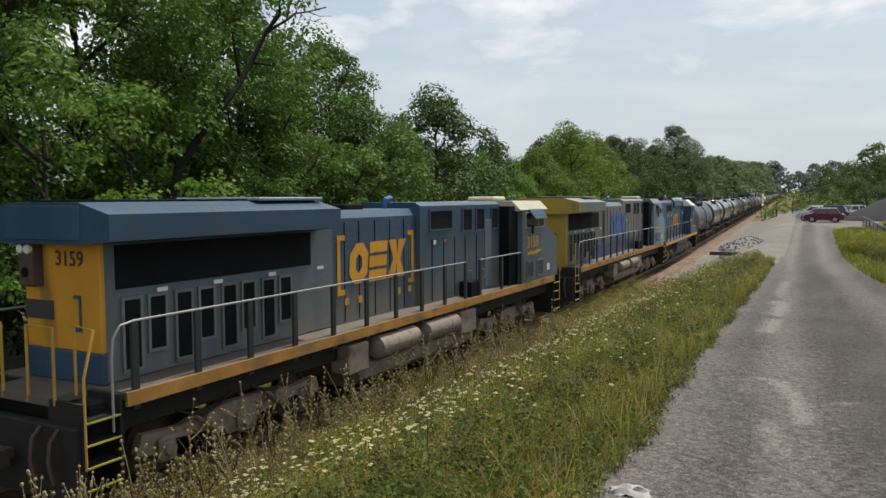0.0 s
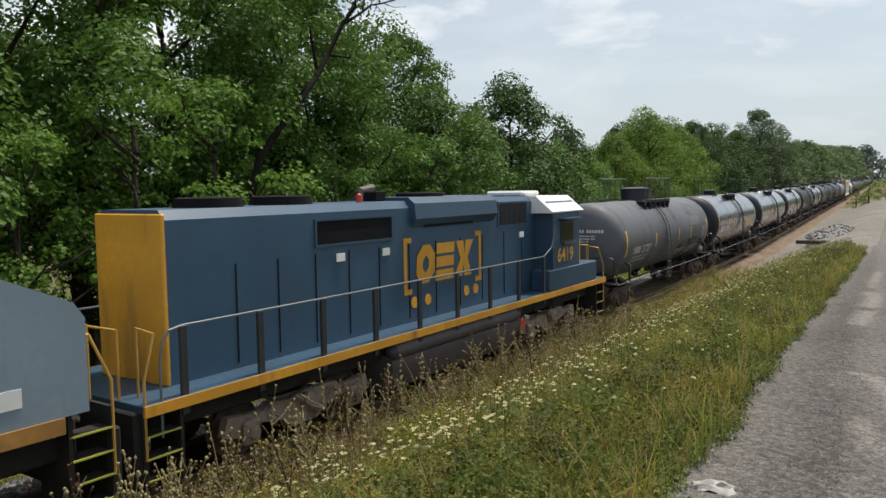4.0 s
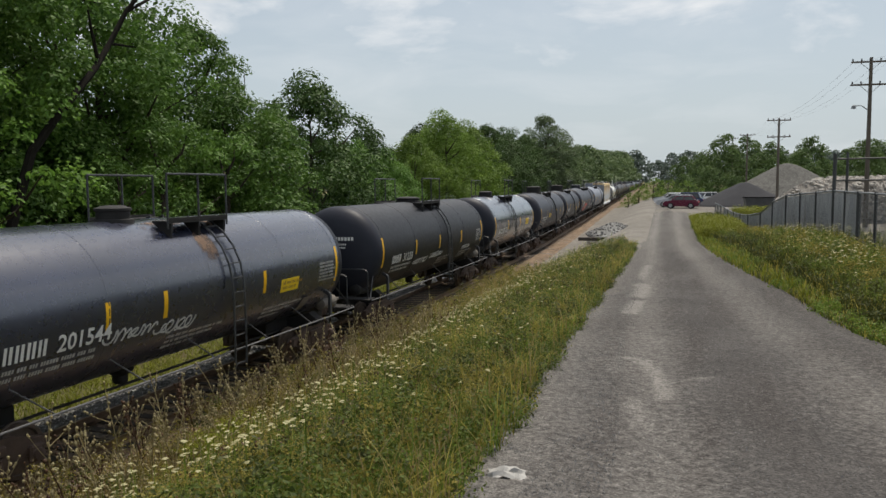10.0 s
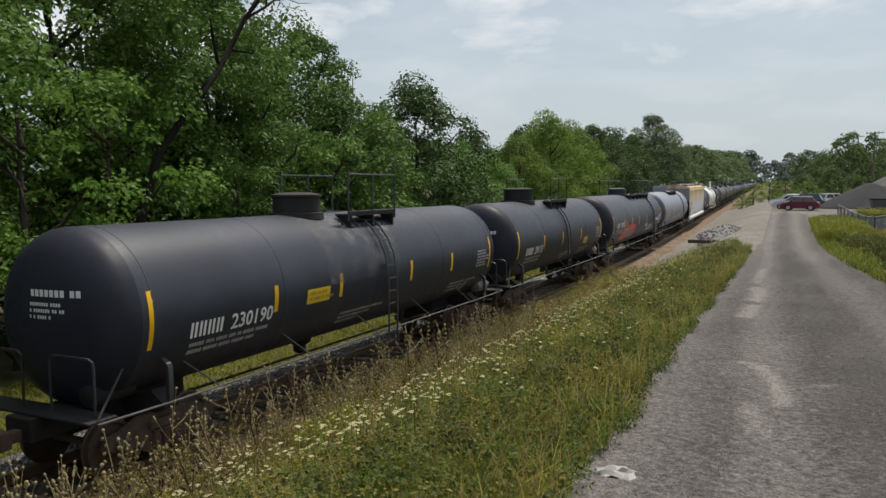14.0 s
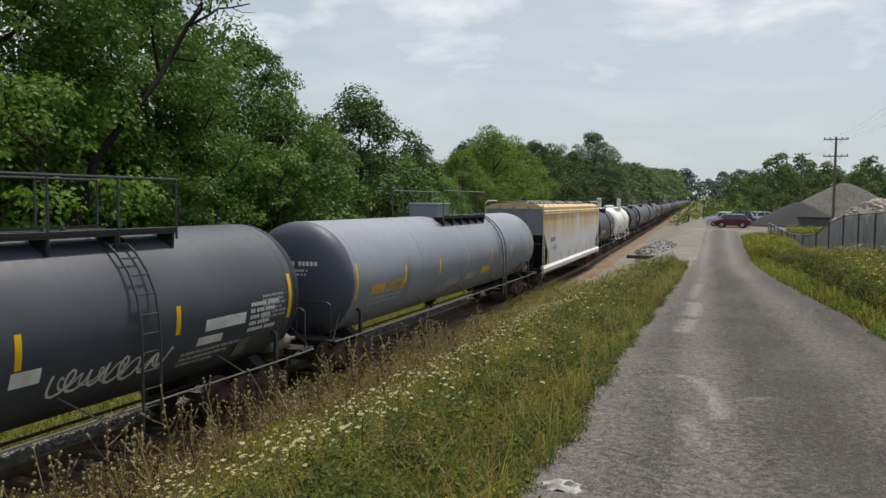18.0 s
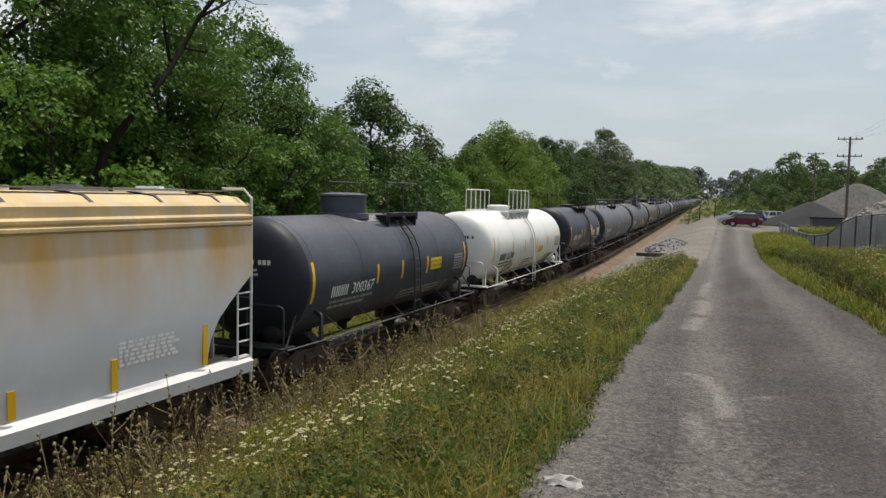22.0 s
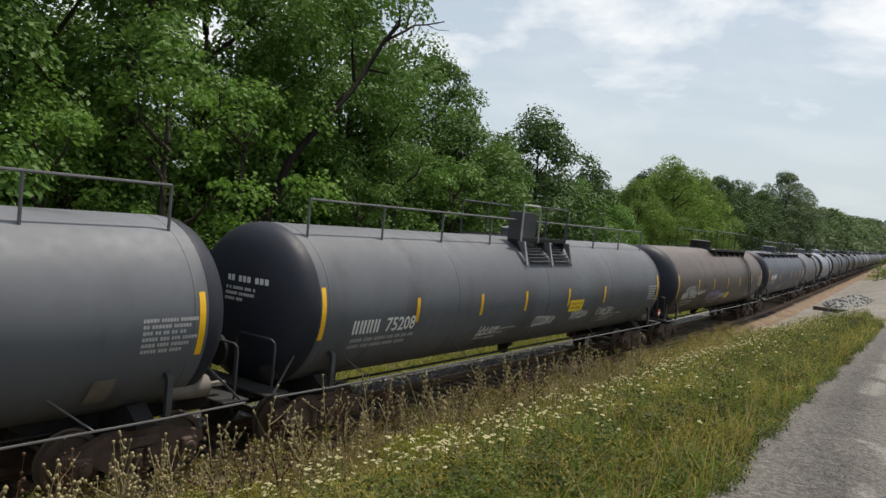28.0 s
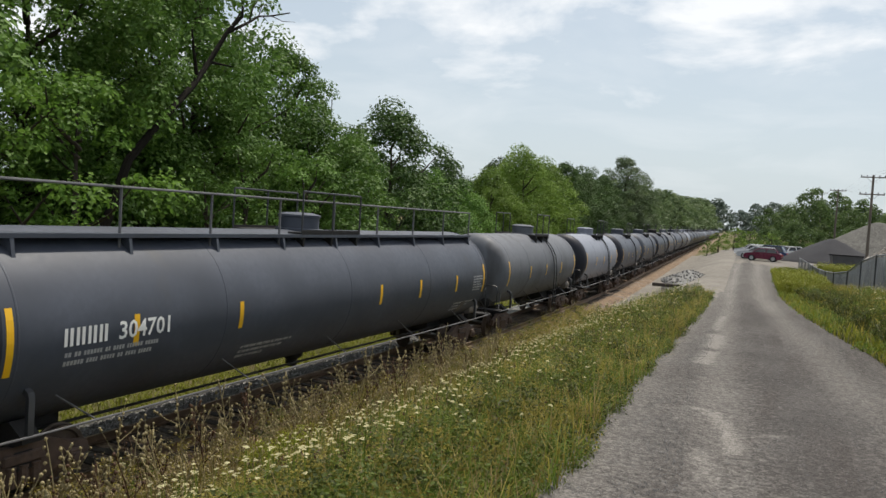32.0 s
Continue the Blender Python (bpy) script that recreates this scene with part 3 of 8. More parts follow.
def ground_z(x, y):
    tx, tz, rz = rail_x(y), rail_z(y), ROAD_Z(y)
    left, right = ROAD_L(y), ROAD_R(y)
    low = tz - 0.42
    if y > 150:
        k = smooth01((x - tx - 3) / 30)
        return low + (rz - low) * k if x > tx else low - 0.3 * smooth01((tx - x - 4) / 6) + 0.02 * max(0, tx - x - 40)
    if x <= tx + 2.6:
        return low - 0.3 * smooth01((tx - x - 4) / 6) + 0.05 * max(0.0, min(40.0, tx - x - 14))
    if x < left:
        k = (x - tx - 2.6) / max(0.5, left - tx - 2.6)
        return low + (rz - low) * smooth01(k ** 0.9)
    if x < right:
        return rz - 0.05
    bank = 0.62 * smooth01((y - 8) / 12) * smooth01((47 - y) / 12)
    return rz - 0.03 + bank * smooth01((x - right) / 2.6)


def grid_lines(a, b, near, far, step, growth):
    out, s = list(np.arange(near, far + 1e-6, step)), step
    p = far
    while p < b:
        s *= growth
        p += s
        out.append(min(p, b))
    s, p = step, near
    while p > a:
        s *= growth
        p -= s
        out.insert(0, max(p, a))
    return out


def sheet(xs, ys, height):
    v = [(x, y, height(x, y)) for y in ys for x in xs]
    n = len(xs)
    f = [(j * n + i, j * n + i + 1, (j + 1) * n + i + 1, (j + 1) * n + i) for j in range(len(ys) - 1) for i in range(n - 1)]
    return v, f


gx = grid_lines(-2500, 2500, -26, 14, 0.5, 1.28)
gy = grid_lines(-400, 4000, -12, 70, 0.7, 1.12)
gv, gf = sheet(gx, gy, lambda x, y: ground_z(x, y) + 0.05 * noise.noise((x * 0.6, y * 0.6, 0)) - (0.12 if ROAD_L(y) - 0.1 < x < ROAD_R(y) + 0.1 and y < 140 else 0))
tagged(new("ground", raw_mesh("ground", gv, gf, GROUND, True)), "dry grassy soil sloping from the road to the rails", "ground", kind="structure")

# the road, with crowned wheel tracks and pale dust
SCUFFS = [([(-1.22, 12.5), (-1.02, 12.35), (-0.82, 11.75), (-0.62, 10.85), (-0.52, 9.95)], 0.13, 1.0), ([(-1.75, 12.1), (-1.45, 12.2), (-1.3, 11.4)], 0.22, 0.42), ([(-0.90, 9.75), (-0.80, 9.1), (-0.62, 8.45)], 0.15, 0.62), ([(-0.25, 11.1), (0.0, 11.2)], 0.10, 0.5), ([(-2.0, 24.1), (-1.85, 22.6), (-1.85, 21.2)], 0.30, 0.95), ([(-1.8, 20.3), (-1.75, 18.0)], 0.26, 0.9), ([(-2.35, 30.4), (-2.15, 25.6)], 0.24, 0.75), ([(-1.5, 17.6), (-1.3, 13.0)], 0.22, 0.35)]


def dust_at(x, y, k):
    """How much pale dust lies on the road: scuffs, wheel tracks, loose gravel at the margin."""
    best = 0.0
    if 7 < y < 32:
        for line, w, much in SCUFFS:
            for (xa, ya), (xb, yb) in zip(line, line[1:]):
                u = max(0, min(1, ((x - xa) * (xb - xa) + (y - ya) * (yb - ya)) / ((xb - xa) ** 2 + (yb - ya) ** 2)))
                d2 = (x - xa - u * (xb - xa)) ** 2 + (y - ya - u * (yb - ya)) ** 2
                best = max(best, much * math.exp(-d2 / (w * w)))
    tracks = 0.36 * math.exp(-((k - 0.27) / 0.09) ** 2) + 0.36 * math.exp(-((k - 0.70) / 0.12) ** 2)
    edge = 0.50 * math.exp(-(k / 0.15) ** 2) + 0.22 * math.exp(-((1 - k) / 0.10) ** 2)
    far = 0.25 * smooth01((y - 22) / 30)
    return max(best, tracks + edge + far + 0.12 * noise.noise((x * 0.7, y * 0.25, 2)))


ry = sorted(set([round(-40 + 2 * i, 2) for i in range(22)] + [round(4 + 0.16 * i, 2) for i in range(176)] + [round(32.2 + 0.9 * i, 2) for i in range(121)]))
NX = 46
rv, rf, rd = [], [], []
for y in ry:
    l, r = ROAD_L(y), ROAD_R(y)
    for i in range(NX + 1):
        k = i / NX
        ragged = 0.12 * noise.noise((y * 0.8, 5 if k < 0.5 else 9, 0)) if i in (0, NX) else 0
        x = l - 0.25 + (r - l + 0.5) * k + ragged
        ruts = -0.035 * (math.exp(-((k - 0.28) / 0.08) ** 2) + math.exp(-((k - 0.66) / 0.09) ** 2))
        rv.append((x, y, ROAD_Z(y) + ruts + 0.05 * (1 - (2 * k - 1) ** 2) + 0.014 * noise.noise((x * 2, y * 2, 3)) + 0.006 * noise.noise((x * 7, y * 7, 3)) - (0.06 if i in (0, NX) else 0)))
        rd.append(dust_at(x, y, k))
for j in range(len(ry) - 1):
    for i in range(NX):
        a = j * (NX + 1) + i
        rf.append((a, a + 1, a + NX + 2, a + NX + 1))
road = tagged(new("road", raw_mesh("road", rv, rf, ROAD, True)), "dusty grey gravel road with worn wheel tracks", "road", kind="structure")
road.data.attributes.new("dust", "FLOAT", "POINT").data.foreach_set("value", rd)


# ballast bed along the rails
by = grid_lines(-150, 900, -12, 70, 0.8, 1.1)
bv, bf = [], []
PROF = [(-3.0, -0.60), (-2.2, -0.30), (-1.3, -0.19), (0, -0.2), (1.3, -0.19), (2.0, -0.26), (3.0, -0.58)]
for y in by:
    for dx, dz in PROF:
        bv.append((rail_x(y) + dx + 0.08 * noise.noise((y, dx, 1)), y, rail_z(y) + dz + 0.03 * noise.noise((y * 2, dx * 2, 7))))
n = len(PROF)
for j in range(len(by) - 1):
    for i in range(n - 1):
        a = j * n + i
        bf.append((a, a + 1, a + n + 1, a + n))
tagged(new("ballast", raw_mesh("ballast", bv, bf, BALLAST, True)), "rust-stained stone ballast under the rails", "ballast", kind="structure")
# lit grey stone shoulder beyond the rails
sv, sf = [], []
for y in by:
    for dx, dz in ((-2.75, -0.50), (-2.25, -0.27), (-1.6, -0.165), (-1.0, -0.155)):
        sv.append((rail_x(y) + dx + 0.1 * noise.noise((y, dx, 21)), y, rail_z(y) + dz + 0.02 * noise.noise((y * 2, dx, 27))))
for j in range(len(by) - 1):
    for i in range(3):
        a = j * 4 + i
        sf.append((a, a + 1, a + 5, a + 4))
tagged(new("ballast_shoulder", raw_mesh("ballast_shoulder", sv, sf, BALLAST_GREY, True)), "pale grey crushed stone beside the rails", "ballast", kind="structure")

# the railway track: two rails, ties
track = thing("railway_track", "rust-brown steel rails on tarred timber ties", "track", kind="structure")
RAIL_PROF = [(-0.07, -0.17), (0.07, -0.17), (0.07, -0.155), (0.012, -0.13), (0.012, -0.045), (0.036, -0.035), (0.036, -0.004), (0.03, 0), (-0.03, 0), (-0.036, -0.004), (-0.036, -0.035), (-0.012, -0.045), (-0.012, -0.13), (-0.07, -0.155)]
for side in (0.755, -0.755):
    f = Form()
    ys = grid_lines(-150, 900, -12, 70, 2.0, 1.15)
    m = len(RAIL_PROF)
    vs = [(rail_x(y) + side + a, y, rail_z(y) + b) for y in ys for a, b in RAIL_PROF]
    fs = [(j * m + i, j * m + (i + 1) % m, (j + 1) * m + (i + 1) % m, (j + 1) * m + i) for j in range(len(ys) - 1) for i in range(m)]
    f.add(vs, fs)
    part("rail", f, RAIL_TOP, track)
TIE = Form().box(-1.3, 1.3, -0.115, 0.115, -0.35, -0.172, chamfer=0.012)
for k in range(118):
    y = -4 + k * 0.53
    part("tie", lambda: TIE, TIMBER, track, at=pose(rail_x(y) + 0.03 * math.sin(k * 7.1), y, rail_z(y), 0, 0, 1.2 * math.sin(k * 3.3)), key="tie", smooth=False)


# ---- trees ----
def leaves(clumps, per, size, rng, flat=0.5, tiered=0.0):
    """Leaf quads over the outside of the clumps: (x, y, z, radius)."""
    P, N = [], []
    for cx, cy, cz, r in clumps:
        n = max(8, int(per * (r / 1.2) ** 2))
        d = rng.normal(size=(n, 3))
        d /= np.linalg.norm(d, axis=1)[:, None]
        rad = r * (0.40 + 0.68 * rng.random(n) ** 0.55)
        off = d * rad[:, None]
        # most leaves spread on the upper side of a clump, drooping at its rim
        off[:, 2] = np.where(rng.random(n) < tiered, np.abs(off[:, 2]) * 0.62 - 0.30 * (off[:, 0] ** 2 + off[:, 1] ** 2) / r, off[:, 2] * 0.78)
        P.append(np.array([cx, cy, cz]) + off)
        N.append(d * 0.8 + np.array([0, 0, flat]) + rng.normal(size=(n, 3)) * 0.36)
    P, N = np.concatenate(P), np.concatenate(N)
    N /= np.linalg.norm(N, axis=1)[:, None]
    A = np.cross(N, rng.normal(size=N.shape))
    A /= np.linalg.norm(A, axis=1)[:, None] + 1e-9
    B = np.cross(N, A)
    s = size * (0.6 + 0.8 * rng.random(len(P)))[:, None]
    tip = N * s * 0.25
    verts = np.stack([P + A * s, P + B * s * 0.55 - tip * 0.3, P - A * s, P - B * s * 0.55 + tip], 1).reshape(-1, 3)
    return verts, np.arange(len(verts)).reshape(-1, 4)


def tree_kind(seed, height, width, base, clumps, per, size, lobed=0.35, limbs=9, lean=0.0, full=1.0):
    """Trunk with limbs, and the crown's leaves, for one kind of tree."""
    rng = np.random.default_rng(seed)
    cl, wood = [], Form()
    trunk = [Vector((lean * t * t + 0.12 * math.sin(seed + 3 * t), 0.12 * math.cos(seed * 2 + 2 * t), height * 0.82 * t)) for t in np.linspace(0, 1, 7)]
    wood.tube(trunk, 0.020 * height + 0.05, 8, 0.03)
    for i in range(clumps):
        h = base + (1 - base) * ((i + 0.5) / clumps) ** 0.85
        env = math.sin(math.pi * min(1, max(0.06, (h - base * 0.75) / (1.02 - base * 0.75)) ** 0.75)) ** 0.7
        a = i * 2.39996 + rng.normal() * 0.35
        rad = width * env * (0.38 + 0.62 * rng.random() ** 0.5) * (1 + lobed * math.sin(2.3 * a + seed))
        r = (0.072 * height + 0.2) * (0.45 + 0.95 * rng.random()) * (1.1 - 0.35 * h) * full
        cl.append((math.cos(a) * rad + lean * h * h, math.sin(a) * rad, h * height * 0.97 + rng.normal() * 0.2, r))
    for i in range(limbs):
        c = cl[int(len(cl) * (i + 0.5) / limbs)]
        t = max(0.15, min(0.95, c[2] / height / 0.82 - 0.22))
        p0 = Vector((lean * t * t, 0, height * 0.82 * t))
        p1 = Vector(c[:3])
        mid = (p0 + p1) / 2 + Vector((rng.normal() * 0.15, rng.normal() * 0.15, -0.05 * height * rng.random()))
        wood.tube([p0, mid, p1], 0.007 * height + 0.02, 6, 0.015)
    v, f = leaves(cl, per, size, rng, 0.7, 0.6)
    return wood, (v, f)


KINDS = {}


def tree(kind, x, y, scale, turn, leaf, name="tree", label="", group="trees along the railway", sink=0.15):
    wood, crown = KINDS[kind]
    key = ("tree", kind)
    if key not in MESHES:
        wm = wood.mesh("trunk", 60)
        wm.materials.append(BARK)
        cm = raw_mesh("crown", *crown, None)
        MESHES[key] = (wm, cm)
    wm, cm = MESHES[key]
    root = thing(name, label, "shrub" if name == "shrub" else "tree", pose(x, y, ground_z(x, y) - sink, 0, 0, turn) @ Matrix.Diagonal((scale, scale, scale, 1)), group)
    t = new("trunk", wm)
    c = new("crown", cm)
    c.material_slots[0].link = "OBJECT"
    c.material_slots[0].material = leaf
    t.parent = c.parent = root
    return root


KINDS["tall_a"] = tree_kind(3, 16.0, 5.4, 0.20, 100, 560, 0.100, limbs=14)
KINDS["tall_b"] = tree_kind(11, 15.0, 4.8, 0.20, 90, 560, 0.095, 0.5, limbs=12)
KINDS["open"] = tree_kind(23, 15.5, 3.7, 0.20, 50, 400, 0.095, 0.6, limbs=22, lean=1.4)
KINDS["round"] = tree_kind(31, 11.5, 4.6, 0.10, 84, 420, 0.105, 0.3, limbs=10, full=1.3)
KINDS["sapling"] = tree_kind(77, 8.6, 2.5, 0.30, 20, 520, 0.085, 0.5, limbs=12)
KINDS["shrub"] = tree_kind(41, 4.5, 2.6, 0.05, 26, 240, 0.13, 0.3, limbs=5)
KINDS["mid_a"] = tree_kind(53, 13.0, 5.0, 0.08, 52, 62, 0.27, 0.3, limbs=4, full=1.45)
KINDS["mid_b"] = tree_kind(61, 12.0, 4.4, 0.08, 46, 62, 0.27, 0.4, limbs=4, full=1.45)
KINDS["far_a"] = tree_kind(53, 13.0, 5.2, 0.08, 40, 30, 0.46, 0.3, limbs=4, full=1.45)
KINDS["far_b"] = tree_kind(61, 12.0, 4.6, 0.08, 36, 30, 0.46, 0.4, limbs=4, full=1.45)

# the wood behind the rails: (kind, x, y, scale, turn, leaf, label)
NEAR_TREES = [
    ("tall_b", -22.5, -5, 1.02, 40, LEAF_A), ("tall_a", -24.0, 2, 1.0, 10, LEAF_B), ("tall_b", -22.0, 8, 1.02, 130, LEAF_A), ("open", -24.5, 11.6, 1.08, 200, LEAF_A),
    ("open", -23.0, 13.6, 0.95, 20, LEAF_A), ("tall_a", -24.6, 18.0, 0.96, 310, LEAF_A), ("round", -24.0, 22.6, 0.80, 130, LEAF_A), ("tall_b", -25.4, 25.6, 1.02, 250, LEAF_A), ("open", -24.6, 26.6, 1.12, -60, LEAF_A), ("tall_b", -25.6, 34.0, 0.92, 70, LEAF_A),
    ("round", -22.0, 31.6, 0.86, 200, LEAF_A), ("round", -24.6, 44, 1.05, 20, LEAF_B), ("round", -26.0, 53, 0.74, 90, LEAF_A), ("round", -27.0, 61, 0.72, 170, LEAF_A),
    ("round", -27.2, 69, 0.84, 260, LEAF_C), ("round", -27.6, 79, 1.05, 300, LEAF_C), ("round", -28.6, 89, 0.98, 30, LEAF_C), ("tall_b", -29.0, 100, 0.78, 60, LEAF_B),
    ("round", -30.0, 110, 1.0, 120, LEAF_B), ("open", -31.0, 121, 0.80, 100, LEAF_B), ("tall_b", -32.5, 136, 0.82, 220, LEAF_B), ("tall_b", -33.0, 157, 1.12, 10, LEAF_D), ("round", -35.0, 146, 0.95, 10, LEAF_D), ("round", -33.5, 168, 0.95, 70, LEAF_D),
    # back row: leaf colour already darkened as wood shade
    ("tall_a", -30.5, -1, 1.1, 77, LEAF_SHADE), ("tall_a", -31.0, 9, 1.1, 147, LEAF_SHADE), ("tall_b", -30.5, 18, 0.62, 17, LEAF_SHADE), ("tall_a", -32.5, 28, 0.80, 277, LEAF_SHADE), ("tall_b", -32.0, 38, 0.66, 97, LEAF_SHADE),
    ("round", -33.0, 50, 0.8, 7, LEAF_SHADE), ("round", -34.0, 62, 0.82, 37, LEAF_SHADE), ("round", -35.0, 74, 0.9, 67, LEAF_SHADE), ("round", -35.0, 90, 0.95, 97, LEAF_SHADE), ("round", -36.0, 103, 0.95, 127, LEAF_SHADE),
]
WORD = {id(LEAF_A): "mid-green", id(LEAF_B): "dark green", id(LEAF_SHADE): "shade-dark green", id(LEAF_C): "yellow-green", id(LEAF_D): "grey-green"}
SHAPE = {"tall_a": "tall dense broadleaf tree", "tall_b": "tall lobed broadleaf tree", "open": "open-crowned tree", "round": "round-crowned broadleaf tree"}
for kind, x, y, sc, turn, leaf in NEAR_TREES:
    sc *= 1.0 + 0.13 * smooth01((y - 60) / 40)
    tree(kind, x, y, sc, turn, leaf, label="%s %s in the wood behind the rails" % (WORD[id(leaf)], SHAPE[kind]))
for k in range(26):
    y = -8 + k * 5.2 + 1.5 * math.sin(k * 5)
    x = rail_x(y) - 8.9 - 1.6 * abs(math.sin(k * 2.7))
    near = y < 48
    # near shrubs get mostly shade-darkened leaves, to keep the wood's foot dark
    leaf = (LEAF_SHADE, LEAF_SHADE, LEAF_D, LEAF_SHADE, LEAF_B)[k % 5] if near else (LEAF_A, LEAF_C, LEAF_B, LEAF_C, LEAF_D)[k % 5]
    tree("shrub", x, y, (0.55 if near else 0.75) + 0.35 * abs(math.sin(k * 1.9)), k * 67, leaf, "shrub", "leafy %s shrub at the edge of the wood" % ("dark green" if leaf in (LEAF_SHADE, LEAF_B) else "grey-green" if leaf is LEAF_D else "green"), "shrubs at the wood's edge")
for k, (x, y, sc) in enumerate(((-18.9, 12.9, 0.98), (-18.6, 9.4, 0.82), (-19.0, 21.0, 0.74), (-19.8, 28.2, 0.9), (-18.5, 3.0, 0.9), (-19.6, 16.2, 1.05), (-20.2, 24.6, 0.95), (-20.6, 33.0, 0.9), (-19.2, 6.2, 0.8))):
    tree("sapling", x, y, sc, 40 + k * 71, LEAF_SPRAY if k in (0, 1, 4, 5, 8) else LEAF_A, label="bright green sapling at the edge of the wood", group="saplings at the wood's edge")

# a leaning tree with bare upper limbs
lean_root = thing("tree", "leaning tree with thin twigs and a bare limb darkened as if shaded", "tree", pose(-19.0, 15.0, ground_z(-19.0, 15.0)), "trees along the railway")
g0 = ground_z(-19.0, 15.0)
at_limb = lambda pts: [Vector((0.25 * math.sin(y * 1.7), y * 0.8407 - 15.0, 4.6 + (z - 4.6) * 0.8407 - g0)) for y, z in pts]
part("trunk", Form().tube([Vector((0, 0, -0.2)), Vector((0.1, 1.2, 3.2))] + at_limb([(21.05, 5.95), (22.11, 7.35), (23.87, 9.27), (25.07, 10.41), (25.82, 11.86), (26.39, 12.62)]), 0.17, 8, 0.06), BARK_SHADED, lean_root)
for pts, r in (([(25.07, 10.41), (26.1, 10.4)], 0.06), ([(25.82, 11.8), (26.75, 12.45), (27.73, 12.97), (28.95, 13.32), (29.81, 13.66)], 0.06), ([(26.75, 12.45), (26.96, 13.1), (27.55, 13.68)], 0.035), ([(24.2, 9.54), (23.65, 10.6), (23.43, 11.35)], 0.07), ([(26.39, 12.62), (26.34, 13.45)], 0.05), ([(28.95, 13.32), (29.5, 13.2), (30.1, 13.3)], 0.02), ([(27.73, 12.97), (28.2, 13.6), (28.9, 13.9)], 0.022), ([(28.3, 13.15), (28.9, 12.9)], 0.018), ([(27.55, 13.68), (28.0, 14.2)], 0.02)):
    part("bare_limb", Form().tube(at_limb(pts), r, 6, r * 0.4), BARK_SHADED, lean_root)
lrng = np.random.default_rng(91)
lcl = [(0.6 * lrng.normal(), y * 0.8407 - 15.0 + 0.3 * lrng.normal(), 4.6 + (z - 4.6) * 0.8407 - g0, 0.55 + 0.4 * lrng.random()) for y, z in ((21.4, 10.6), (22.0, 12.0), (22.6, 13.2), (21.0, 12.4), (23.2, 12.6), (22.3, 9.4), (21.6, 8.3), (25.3, 9.2), (26.4, 9.6), (26.8, 11.2), (27.4, 11.9), (24.6, 13.4), (23.9, 13.9))]
lv, lf = leaves(lcl, 480, 0.085, lrng, 0.4)
lc = new("crown", raw_mesh("crown", lv, lf, LEAF_A))
lc.parent = lean_root


# undergrowth added as dark fill; its shade is in the leaf colour
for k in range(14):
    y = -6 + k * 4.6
    tree("shrub", -26.5 - 1.5 * math.sin(k * 2.1), y, 1.25 + 0.3 * math.sin(k * 1.3), k * 47, LEAF_SHADE, "shrub", "undergrowth inside the wood, leaves darkened for its shade", "undergrowth of the wood")


def woods(name, label, spots, leaf, seed):
    """Far woods: many crowns in one mesh."""
    rng = np.random.default_rng(seed)
    V, F, o = [], [], 0
    for kind, x, y, sc in spots:
        v, f = KINDS[kind][1]
        a = rng.random() * 6.28
        rot = np.array([[math.cos(a), -math.sin(a), 0], [math.sin(a), math.cos(a), 0], [0, 0, 1]]) * sc
        V.append(v @ rot.T + np.array([x, y, ground_z(x, y) - 0.3]))
        F.append(f + o)
        o += len(v)
    return tagged(new(name, raw_mesh(name, np.concatenate(V), np.concatenate(F), leaf)), label, "woods", kind="stuff")


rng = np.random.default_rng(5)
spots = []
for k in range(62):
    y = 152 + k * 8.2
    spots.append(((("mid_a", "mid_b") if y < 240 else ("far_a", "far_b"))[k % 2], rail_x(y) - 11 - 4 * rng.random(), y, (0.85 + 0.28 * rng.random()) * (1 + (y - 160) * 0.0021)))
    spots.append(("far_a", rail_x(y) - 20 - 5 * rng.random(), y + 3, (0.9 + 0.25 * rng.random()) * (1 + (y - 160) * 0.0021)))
# these crowns look hazy by leaf colour alone, no air effect
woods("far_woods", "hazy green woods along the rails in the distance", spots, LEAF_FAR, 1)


# ---- the train ----
SPEED = 11.1
SHORT, LONG, PLUMP = (1.47, 2.53), (1.54, 2.50), (1.46, 2.50)  # radius and height of the tank's axis


def train_y(s, t):
    """Where a point of the train at s stands at t seconds, along the rails."""
    return s - SPEED * t + 0.00106 * (t - 16) ** 2


def on_shell(y, z, g, lift=0.004):
    """A point on the tank's side at the height z, on the road's side."""
    r = g[0] + lift
    a = math.asin(max(-1, min(1, (z - g[1]) / g[0])))
    return (r * math.cos(a), y, g[1] + r * math.sin(a))


def wrap(y0, y1, z0, z1, g, n=6, lift=0.004):
    """A thin patch of paint or tape laid round the tank's side."""
    vs = []
    for i in range(n + 1):
        z = z0 + (z1 - z0) * i / n
        for y in (y0, y1):
            vs.append(on_shell(y, z, g, lift))
            vs.append(on_shell(y, z, g, lift - 0.006))
    fs = []
    for i in range(n):
        b, c = i * 4, i * 4 + 4
        fs += [(b, b + 2, c + 2, c), (b, c, c + 1, b + 1), (b + 2, b + 3, c + 3, c + 2)]
    fs += [(0, 1, 3, 2), (n * 4, n * 4 + 2, n * 4 + 3, n * 4 + 1)]
    return Form().add(vs, fs)


